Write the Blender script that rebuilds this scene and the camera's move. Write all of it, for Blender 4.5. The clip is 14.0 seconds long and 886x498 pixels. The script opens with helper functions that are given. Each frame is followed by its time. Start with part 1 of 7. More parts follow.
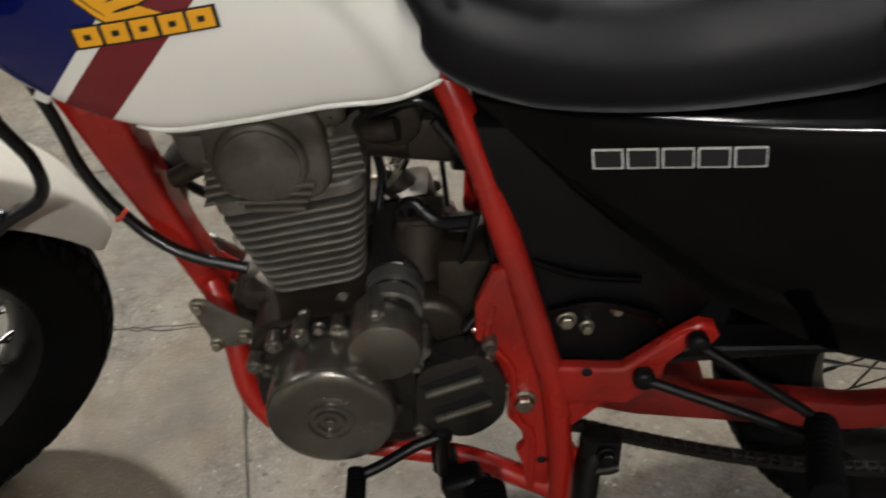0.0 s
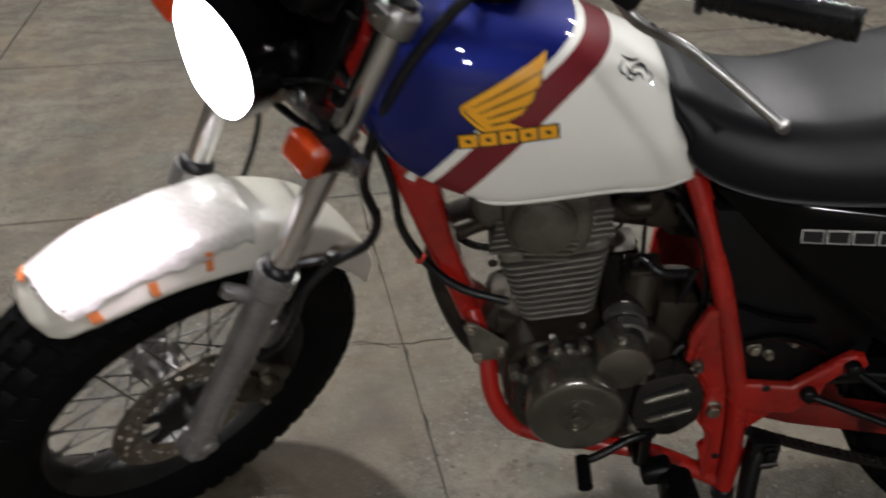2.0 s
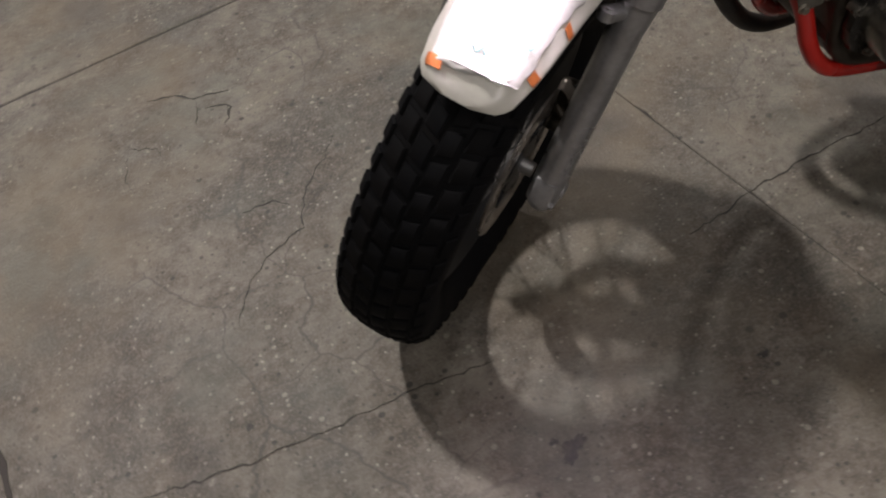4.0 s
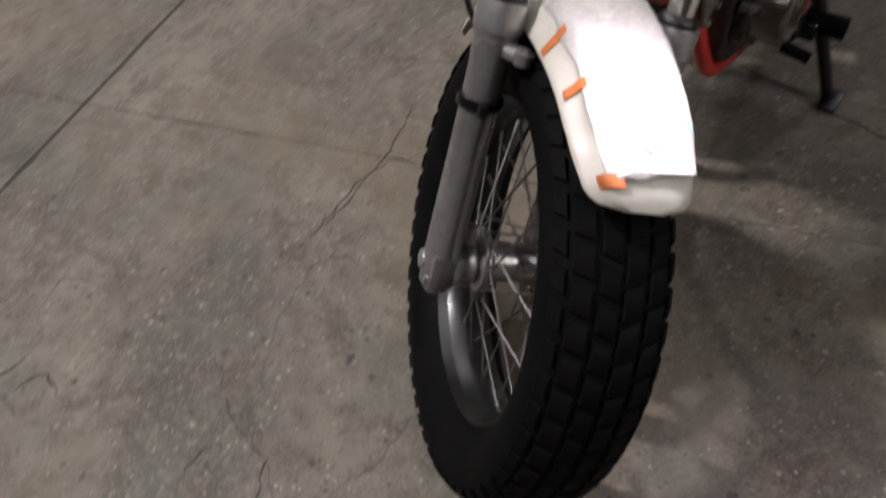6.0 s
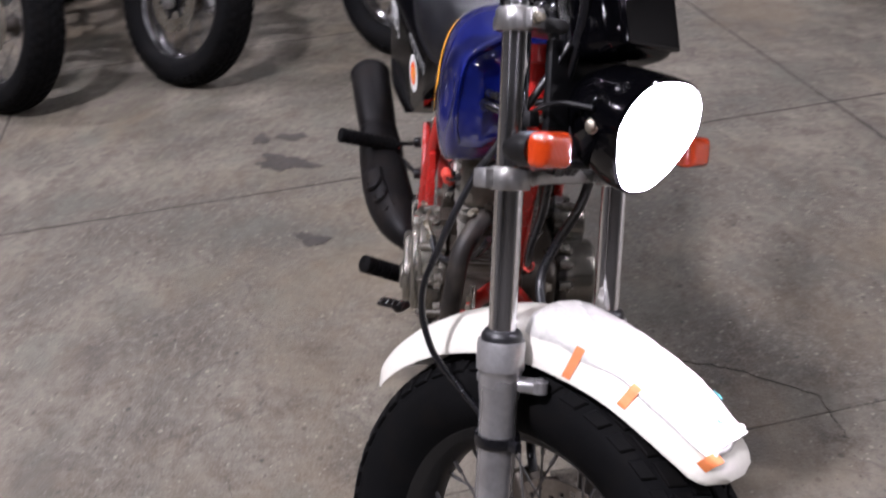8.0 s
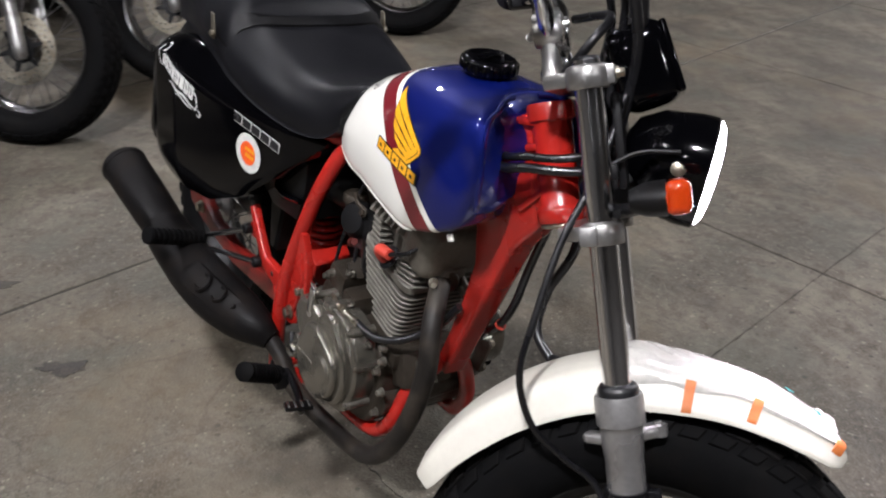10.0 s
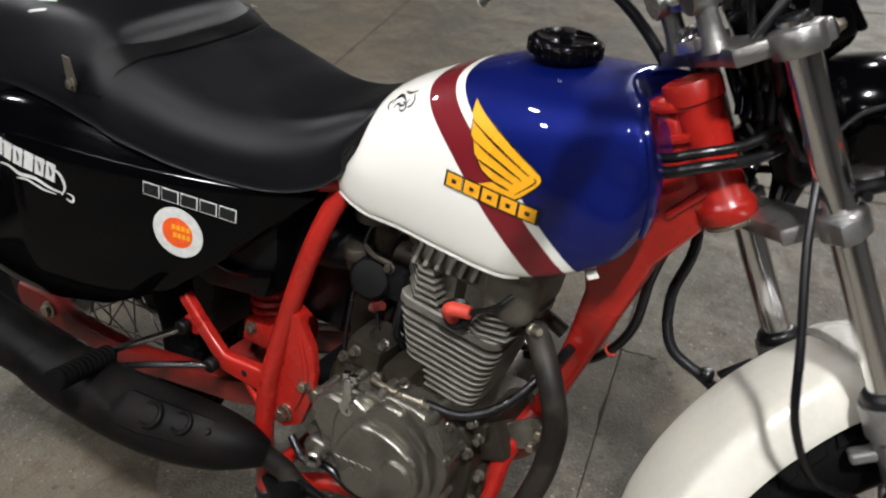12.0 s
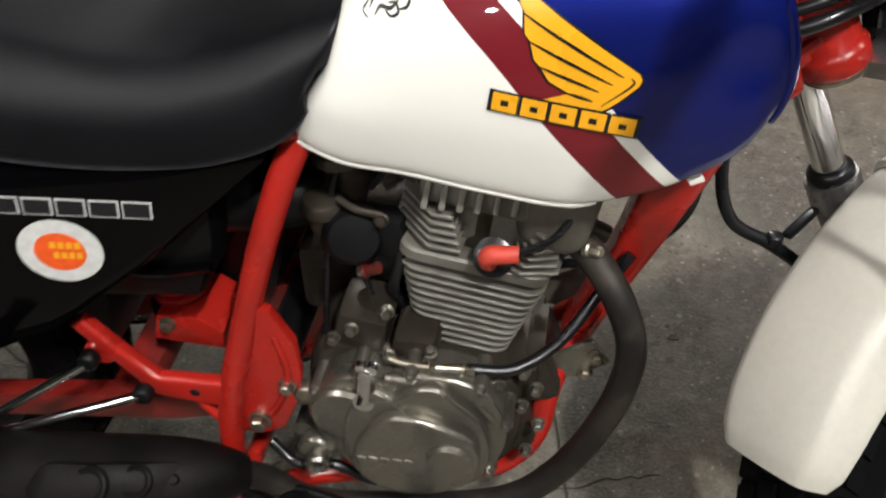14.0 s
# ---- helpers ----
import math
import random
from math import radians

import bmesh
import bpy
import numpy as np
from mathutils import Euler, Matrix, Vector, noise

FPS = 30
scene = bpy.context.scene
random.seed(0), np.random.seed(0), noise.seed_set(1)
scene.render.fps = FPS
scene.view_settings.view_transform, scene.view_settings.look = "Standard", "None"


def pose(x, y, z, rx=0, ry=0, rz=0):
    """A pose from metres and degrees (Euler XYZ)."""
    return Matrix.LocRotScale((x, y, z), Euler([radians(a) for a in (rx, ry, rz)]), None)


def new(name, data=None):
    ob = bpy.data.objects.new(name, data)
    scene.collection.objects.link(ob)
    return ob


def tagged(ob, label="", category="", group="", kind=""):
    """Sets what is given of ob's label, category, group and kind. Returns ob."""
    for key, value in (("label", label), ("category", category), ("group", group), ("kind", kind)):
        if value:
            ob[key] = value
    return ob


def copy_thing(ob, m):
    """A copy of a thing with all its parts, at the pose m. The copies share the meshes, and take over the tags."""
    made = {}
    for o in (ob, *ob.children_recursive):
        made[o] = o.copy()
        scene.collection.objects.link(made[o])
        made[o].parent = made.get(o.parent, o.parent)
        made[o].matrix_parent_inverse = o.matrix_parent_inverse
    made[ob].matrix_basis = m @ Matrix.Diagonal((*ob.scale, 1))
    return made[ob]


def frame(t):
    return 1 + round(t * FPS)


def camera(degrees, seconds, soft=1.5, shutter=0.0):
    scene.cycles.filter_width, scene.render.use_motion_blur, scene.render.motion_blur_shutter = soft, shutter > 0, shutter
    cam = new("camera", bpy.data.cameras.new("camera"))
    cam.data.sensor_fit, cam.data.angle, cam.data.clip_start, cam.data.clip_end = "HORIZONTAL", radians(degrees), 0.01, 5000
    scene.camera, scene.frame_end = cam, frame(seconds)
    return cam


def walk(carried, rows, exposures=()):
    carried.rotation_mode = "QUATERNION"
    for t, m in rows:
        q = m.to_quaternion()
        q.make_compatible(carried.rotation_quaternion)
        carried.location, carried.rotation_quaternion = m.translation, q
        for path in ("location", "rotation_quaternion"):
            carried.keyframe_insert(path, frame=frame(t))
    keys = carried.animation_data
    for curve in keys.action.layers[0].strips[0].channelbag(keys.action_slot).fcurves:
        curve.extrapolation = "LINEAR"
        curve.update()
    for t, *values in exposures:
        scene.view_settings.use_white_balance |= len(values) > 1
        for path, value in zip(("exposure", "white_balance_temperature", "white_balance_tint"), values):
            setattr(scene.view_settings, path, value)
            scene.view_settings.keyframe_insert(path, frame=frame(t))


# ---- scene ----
cam = camera(52.22, 14.0, soft=2.0, shutter=0.5)
PATH = [
    (0.0, pose(0.5695, 0.9575, 1.0272, 59.05, 1.72, 179.73)),
    (0.5, pose(0.5949, 0.9572, 1.0163, 56.74, 3.21, -177.75)),
    (1.0, pose(0.6314, 1.0348, 0.9955, 53.09, 2.96, -177.13)),
    (1.5, pose(0.7348, 1.1328, 1.0722, 56.29, 0.37, -178.64)),
    (2.0, pose(0.8933, 1.2360, 1.2201, 60.74, -0.38, -179.58)),
    (2.5, pose(1.1090, 1.2975, 1.2741, 56.63, 1.67, 177.67)),
    (3.0, pose(1.2791, 1.2774, 1.2605, 49.46, 6.10, 174.00)),
    (3.2, pose(1.3334, 1.2494, 1.2460, 46.56, 7.84, 172.31)),
    (5.3, pose(1.9395, 0.7421, 1.2338, 39.46, 9.30, 138.27)),
    (5.5, pose(1.9623, 0.6757, 1.2374, 38.79, 8.97, 134.10)),
    (6.0, pose(2.0184, 0.5452, 1.2680, 42.03, 7.25, 123.91)),
    (6.5, pose(2.1091, 0.4094, 1.3233, 48.37, 4.86, 113.52)),
    (7.0, pose(2.1453, 0.3012, 1.3542, 51.08, 5.41, 105.12)),
    (7.5, pose(2.1407, 0.1431, 1.3874, 53.39, 4.96, 97.37)),
    (8.0, pose(2.1411, -0.0006, 1.4028, 56.60, 3.59, 89.74)),
    (8.2, pose(2.1593, -0.0660, 1.4137, 57.48, 2.94, 86.24)),
    (10.3, pose(1.8092, -0.7328, 1.3961, 59.84, -2.80, 53.65)),
    (10.5, pose(1.7629, -0.7906, 1.3960, 59.85, -3.19, 50.56)),
    (11.0, pose(1.6251, -0.8264, 1.3916, 59.15, -1.96, 44.27)),
    (11.5, pose(1.4214, -0.8110, 1.3700, 58.41, 0.10, 38.34)),
    (12.0, pose(1.2475, -0.8023, 1.3525, 56.15, 1.30, 32.06)),
    (12.5, pose(1.1129, -0.8144, 1.3425, 52.51, 1.88, 25.28)),
    (13.0, pose(0.9836, -0.7915, 1.3405, 48.36, 2.32, 18.73)),
    (13.5, pose(0.8958, -0.7256, 1.3196, 45.19, 2.89, 14.03)),
    (14.0, pose(0.8310, -0.6246, 1.3033, 42.76, 1.92, 9.20)),
]
walk(cam, PATH, exposures=[(0.0, 0.40, 6250, 10), (0.5, 0.10, 6400, 10), (1.0, -0.05, 6600, 11), (1.5, 0.06, 6050, 12), (2.5, -0.22, 6150, 8), (3.1, -0.2, 6200, 11), (5.5, -0.18, 6250, 17), (6.5, 0.04, 5950, 18), (8.2, 0.66, 5700, 23), (10.5, 0.26, 5950, 11.5), (11.5, 0.2, 6000, 10), (12.5, 0.12, 6050, 9), (14.0, 0.12, 6200, 9)])

# ---- world, lamps ----
world = bpy.data.worlds.new("garage_night")
scene.world = world
world.use_nodes = True
world.node_tree.nodes["Background"].inputs[0].default_value = (0.55, 0.56, 0.6, 1)
world.node_tree.nodes["Background"].inputs[1].default_value = 0.005


def lamp_panel(x, y, z, sx, sy, watts, colour=(1.0, 0.95, 0.89)):
    data = bpy.data.lights.new("ceiling_and_fill_light", "AREA")
    data.shape, data.size, data.size_y, data.energy, data.color = "RECTANGLE", sx, sy, watts, colour
    ob = new("ceiling_and_fill_light", data)
    ob.matrix_world = pose(x, y, z)
    return ob


# First two placed from cast shadows; the rest, unseen, added for fill and highlights.
LAMPS = [(2.95, -2.5, 6.2, 0.2, 0.6, 545), (-1.6, -4.0, 4.3, 0.14, 0.42, 120), (0.7, 3.3, 4.3, 0.14, 0.42, 38), (-1.2, -1.2, 4.3, 0.14, 0.42, 18),
         # The wide one at y 9.0 is added to brighten the left flank.
         (5.2, 0.8, 4.3, 0.14, 0.42, 30), (-4.8, 1.0, 4.3, 0.14, 0.42, 95), (3.6, -5.2, 4.3, 0.14, 0.42, 45), (0.6, -3.4, 4.3, 0.14, 0.42, 20), (0.4, 9.0, 4.3, 0.3, 1.2, 640)]
for spec in LAMPS:
    lamp_panel(*spec)


# ---- materials ----
def material(name, colour, rough=0.5, metal=0.0, var=0.15, scale=8.0, fine=0.1, fine_scale=120.0, bump=0.1, bump_scale=300.0,
             coat=0.0, spec=0.5, dirt=None, dirt_amount=0.5, dirt_scale=14.0, rough_var=0.12):
    """A Principled surface with two scales of colour variation, uneven gloss, fine relief and an optional layer of dirt."""
    m = bpy.data.materials.new(name)
    m.use_nodes = True
    nt = m.node_tree
    n, l = nt.nodes, nt.links
    b = n["Principled BSDF"]
    tc = n.new("ShaderNodeTexCoord")

    def noise_node(s, detail=4.0):
        t = n.new("ShaderNodeTexNoise")
        t.inputs["Scale"].default_value = s
        t.inputs["Detail"].default_value = detail
        l.new(tc.outputs["Object"], t.inputs["Vector"])
        return t

    big, small = noise_node(scale), noise_node(fine_scale)
    def ranged(src, lo, hi):
        r = n.new("ShaderNodeMapRange")
        r.inputs["From Min"].default_value, r.inputs["From Max"].default_value = 0.3, 0.7
        r.inputs["To Min"].default_value, r.inputs["To Max"].default_value = lo, hi
        l.new(src.outputs["Fac"], r.inputs["Value"])
        return r
    a, c = ranged(big, 1 - var, 1 + var), ranged(small, 1 - fine, 1 + fine)
    mul = n.new("ShaderNodeMath")
    mul.operation = "MULTIPLY"
    l.new(a.outputs[0], mul.inputs[0]), l.new(c.outputs[0], mul.inputs[1])
    base = n.new("ShaderNodeVectorMath")
    base.operation = "SCALE"
    base.inputs[0].default_value = colour
    l.new(mul.outputs[0], base.inputs["Scale"])
    out = base.outputs[0]
    if dirt:
        dn = noise_node(dirt_scale, 8.0)
        dr = n.new("ShaderNodeMapRange")
        dr.inputs["From Min"].default_value, dr.inputs["From Max"].default_value = 0.48, 0.66
        dr.inputs["To Max"].default_value = dirt_amount
        l.new(dn.outputs["Fac"], dr.inputs["Value"])
        mix = n.new("ShaderNodeMix")
        mix.data_type = "RGBA"
        l.new(dr.outputs[0], mix.inputs["Factor"])
        l.new(out, mix.inputs["A"])
        mix.inputs["B"].default_value = (*dirt, 1)
        out = mix.outputs["Result"]
    l.new(out, b.inputs["Base Color"])
    rr = ranged(big, max(0.02, rough - rough_var), min(1, rough + rough_var))
    l.new(rr.outputs[0], b.inputs["Roughness"])
    b.inputs["Metallic"].default_value = metal
    b.inputs["Coat Weight"].default_value = coat
    b.inputs["Coat Roughness"].default_value = 0.06
    b.inputs["Specular IOR Level"].default_value = spec
    if bump:
        bn = n.new("ShaderNodeBump")
        bn.inputs["Strength"].default_value = bump
        bn.inputs["Distance"].default_value = 0.002
        bt = noise_node(bump_scale, 6.0)
        l.new(bt.outputs["Fac"], bn.inputs["Height"])
        l.new(bn.outputs[0], b.inputs["Normal"])
    return m


RED = material("red_paint", (0.335, 0.0125, 0.0075), 0.26, var=0.12, fine=0.04, bump=0.05, bump_scale=90, coat=0.25, dirt=(0.12, 0.012, 0.008), dirt_amount=0.5, dirt_scale=9)
# Darker copy of RED: the swingarm's shade is put in its colour, with grime.
RED_SHADED = material("shaded_grimy_red_paint", (0.17, 0.010, 0.007), 0.42, var=0.25, fine=0.1, bump=0.12, bump_scale=120, dirt=(0.03, 0.010, 0.007), dirt_amount=0.7, dirt_scale=9)
WHITE = material("white_paint", (0.78, 0.77, 0.71), 0.3, var=0.03, fine=0.02, bump=0.02, coat=0.3, rough_var=0.06)
BLACK_GLOSS = material("black_gloss_plastic", (0.001, 0.001, 0.0014), 0.1, var=0.2, bump=0.015, bump_scale=40, spec=0.18, rough_var=0.05)
BLACK_MATT = material("black_matt_plastic", (0.0025, 0.0025, 0.003), 0.42, var=0.3, bump=0.15, dirt=(0.007, 0.006, 0.005), dirt_amount=0.35, spec=0.25)
RUBBER = material("tyre_rubber", (0.0026, 0.0026, 0.0028), 0.72, var=0.25, bump=0.25, bump_scale=160, dirt=(0.006, 0.005, 0.0042), dirt_amount=0.35, dirt_scale=20, spec=0.06)
HOSE = material("black_hose", (0.005, 0.005, 0.006), 0.32, var=0.2, bump=0.05)
VINYL = material("black_seat_vinyl", (0.0042, 0.0043, 0.0056), 0.4, var=0.15, bump=0.14, bump_scale=900, rough_var=0.06, spec=0.24)
SPOKE = material("dull_spoke_steel", (0.16, 0.155, 0.15), 0.42, metal=0.9, var=0.2, bump=0.05)
CAST = material("cast_aluminium", (0.24, 0.226, 0.195), 0.32, metal=0.85, var=0.15, fine=0.1, bump=0.25, bump_scale=420, dirt=(0.09, 0.075, 0.055), dirt_amount=0.7, dirt_scale=22)
CAST_DARK = material("grimy_cast_aluminium", (0.046, 0.038, 0.029), 0.42, metal=0.6, var=0.25, bump=0.35, bump_scale=300, dirt=(0.032, 0.024, 0.016), dirt_amount=0.8, dirt_scale=25)
# Darker copy of FIN: left-side shade sits in the colour, together with grime.
FIN_SHADED = material("shaded_grimy_cylinder_paint", (0.10, 0.09, 0.072), 0.55, metal=0.25, var=0.3, bump=0.45, bump_scale=300, dirt=(0.03, 0.024, 0.017), dirt_amount=0.7, dirt_scale=18)
FIN = material("cylinder_grey_paint", (0.145, 0.136, 0.115), 0.5, metal=0.3, var=0.18, bump=0.35, bump_scale=380, dirt=(0.06, 0.052, 0.04), dirt_amount=0.6, dirt_scale=30)
COVER = material("engine_cover_grey", (0.21, 0.197, 0.165), 0.25, metal=0.8, var=0.12, bump=0.2, bump_scale=420, coat=0.2, dirt=(0.075, 0.066, 0.055), dirt_amount=0.4)
COVER_DARK = material("dark_cast_cover", (0.048, 0.044, 0.039), 0.26, metal=0.75, var=0.2, bump=0.2, bump_scale=380)
CHROME = material("chrome", (0.8, 0.8, 0.81), 0.13, metal=1.0, var=0.05, fine=0.02, bump=0.02, rough_var=0.05)
ALLOY = material("satin_alloy", (0.39, 0.385, 0.375), 0.32, metal=0.9, var=0.16, bump=0.22, bump_scale=260, dirt=(0.13, 0.115, 0.095), dirt_amount=0.55, dirt_scale=30)
FORK_LEG = material("fork_lower_grey", (0.3, 0.295, 0.29), 0.3, metal=0.7, var=0.05, bump=0.03, dirt=(0.1, 0.09, 0.08), dirt_amount=0.3)
STEEL = material("zinc_steel", (0.4, 0.37, 0.3), 0.35, metal=0.95, var=0.15, bump=0.1, dirt=(0.15, 0.1, 0.05), dirt_amount=0.5, dirt_scale=60)
RIM = material("black_anodised_rim", (0.006, 0.006, 0.006), 0.36, metal=0.0, var=0.2, bump=0.05, spec=0.4)
DISC = material("browned_disc_steel", (0.3, 0.27, 0.235), 0.3, metal=0.9, var=0.2, bump=0.1, dirt=(0.1, 0.06, 0.03), dirt_amount=0.4, dirt_scale=40)
TEAL = material("teal_pen", (0.05, 0.25, 0.24), 0.5, var=0.1, bump=0.0)
EXHAUST = material("black_exhaust", (0.0052, 0.0047, 0.0047), 0.48, metal=0.0, var=0.35, bump=0.3, bump_scale=200, spec=0.09, dirt=(0.010, 0.0075, 0.0058), dirt_amount=0.6, dirt_scale=16, rough_var=0.16)
EXHAUST_PIPE = material("dusty_black_pipe", (0.015, 0.013, 0.0115), 0.5, metal=0.2, var=0.3, bump=0.25, bump_scale=220, spec=0.3, dirt=(0.05, 0.04, 0.03), dirt_amount=0.6, dirt_scale=18)
CHAIN = material("oiled_chain", (0.025, 0.022, 0.02), 0.4, metal=0.6, var=0.3, bump=0.1)
YELLOW = material("yellow_decal", (0.85, 0.4, 0.012), 0.35, var=0.03, fine=0.02, bump=0.0)
INK = material("black_decal", (0.01, 0.01, 0.012), 0.35, var=0.05, bump=0.0)
SILVER = material("silver_decal", (0.62, 0.62, 0.6), 0.4, var=0.05, bump=0.0)
PALE = material("pale_sticker", (0.6, 0.62, 0.58), 0.4, var=0.08, bump=0.0)
ORANGE = material("orange_sticker", (0.8, 0.1, 0.015), 0.4, var=0.05, bump=0.0)
TAPE = material("orange_masking_tape", (0.45, 0.13, 0.03), 0.6, var=0.1, bump=0.1)
PLUG = material("red_rubber_cap", (0.5, 0.05, 0.03), 0.5, var=0.1, bump=0.1)
FENDER_WHITE = material("fender_cream_paint", (0.52, 0.50, 0.435), 0.34, var=0.06, fine=0.03, bump=0.03, coat=0.25, rough_var=0.06)
FILM = material("white_film", (0.44, 0.43, 0.395), 0.2, var=0.03, bump=0.3, bump_scale=35, coat=0.3)


def paint_scheme():
    """Tank paint: white rear, maroon stripe, white pinstripe, blue front, along one slanting line of the tank."""
    m = bpy.data.materials.new("tank_paint")
    m.use_nodes = True
    n, l = m.node_tree.nodes, m.node_tree.links
    b = n["Principled BSDF"]
    tc = n.new("ShaderNodeTexCoord")
    dot = n.new("ShaderNodeVectorMath")
    dot.operation = "DOT_PRODUCT"
    dot.inputs[1].default_value = (1.0, 0.0, 0.86)
    l.new(tc.outputs["Object"], dot.inputs[0])
    # the stripe bends back over the shoulder of the tank
    xyz = n.new("ShaderNodeSeparateXYZ")
    l.new(tc.outputs["Object"], xyz.inputs[0])
    high = n.new("ShaderNodeMapRange")
    high.inputs["From Min"].default_value, high.inputs["From Max"].default_value = 0.85, 0.95
    l.new(xyz.outputs["Z"], high.inputs["Value"])
    bend = n.new("ShaderNodeMath")
    bend.operation = "POWER"
    bend.inputs[1].default_value = 2.0
    l.new(high.outputs[0], bend.inputs[0])
    both = n.new("ShaderNodeMath")
    both.operation = "MULTIPLY_ADD"
    both.inputs[1].default_value = 0.04
    l.new(bend.outputs[0], both.inputs[0]), l.new(dot.outputs["Value"], both.inputs[2])
    mr = n.new("ShaderNodeMapRange")
    mr.inputs["From Min"].default_value, mr.inputs["From Max"].default_value = 1.4, 1.65
    l.new(both.outputs[0], mr.inputs["Value"])
    ramp = n.new("ShaderNodeValToRGB")
    ramp.color_ramp.interpolation = "CONSTANT"
    e = ramp.color_ramp.elements
    def at(v):
        return (v + 0.86 * 0.84 - 1.4) / 0.25
    e[0].position, e[0].color = 0.0, (0.86, 0.85, 0.785, 1)
    e[1].position, e[1].color = at(0.782), (0.16, 0.008, 0.014, 1)
    for v, c in ((0.835, (0.86, 0.85, 0.785, 1)), (0.853, (0.002, 0.008, 0.135, 1))):
        k = e.new(at(v))
        k.color = c
    l.new(mr.outputs[0], ramp.inputs[0])
    l.new(ramp.outputs[0], b.inputs["Base Color"])
    b.inputs["Coat Weight"].default_value, b.inputs["Coat Roughness"].default_value = 1.0, 0.02
    # the blue is a metallic paint, the rest is solid colour
    flake = n.new("ShaderNodeMath")
    flake.operation = "GREATER_THAN"
    flake.inputs[1].default_value = at(0.853)
    l.new(mr.outputs[0], flake.inputs[0])
    some_metal = n.new("ShaderNodeMath")
    some_metal.operation = "MULTIPLY"
    some_metal.inputs[1].default_value = 0.55
    l.new(flake.outputs[0], some_metal.inputs[0]), l.new(some_metal.outputs[0], b.inputs["Metallic"])
    t = n.new("ShaderNodeTexNoise")
    t.inputs["Scale"].default_value = 14
    l.new(tc.outputs["Object"], t.inputs["Vector"])
    r = n.new("ShaderNodeMapRange")
    r.inputs["To Min"].default_value, r.inputs["To Max"].default_value = 0.4, 0.55
    b.inputs["Specular IOR Level"].default_value = 0.2
    l.new(t.outputs["Fac"], r.inputs["Value"])
    l.new(r.outputs[0], b.inputs["Roughness"])
    return m


TANK = paint_scheme()


def glow(name, colour, strength):
    m = bpy.data.materials.new(name)
    m.use_nodes = True
    b = m.node_tree.nodes["Principled BSDF"]
    b.inputs["Base Color"].default_value = (0.9, 0.9, 0.9, 1)
    b.inputs["Emission Color"].default_value = (*colour, 1)
    b.inputs["Emission Strength"].default_value = strength
    return m


LAMP_GLOW = glow("lit_headlight", (1.0, 0.87, 0.94), 40)
TUBE_GLOW = glow("lit_ceiling_tube", (1.0, 0.94, 0.86), 60)


def lens_material(name, colour):
    m = bpy.data.materials.new(name)
    m.use_nodes = True
    n, l = m.node_tree.nodes, m.node_tree.links
    b = n["Principled BSDF"]
    b.inputs["Base Color"].default_value = (*colour, 1)
    b.inputs["Roughness"].default_value = 0.12
    b.inputs["Transmission Weight"].default_value = 0.35
    b.inputs["Coat Weight"].default_value = 0.5
    w = n.new("ShaderNodeTexWave")
    w.inputs["Scale"].default_value = 60
    w.inputs["Distortion"].default_value = 1.0
    tc = n.new("ShaderNodeTexCoord")
    l.new(tc.outputs["Object"], w.inputs["Vector"])
    bn = n.new("ShaderNodeBump")
    bn.inputs["Strength"].default_value, bn.inputs["Distance"].default_value = 0.15, 0.001
    l.new(w.outputs["Fac"], bn.inputs["Height"]), l.new(bn.outputs[0], b.inputs["Normal"])
    return m


AMBER = lens_material("amber_lens", (0.55, 0.05, 0.004))


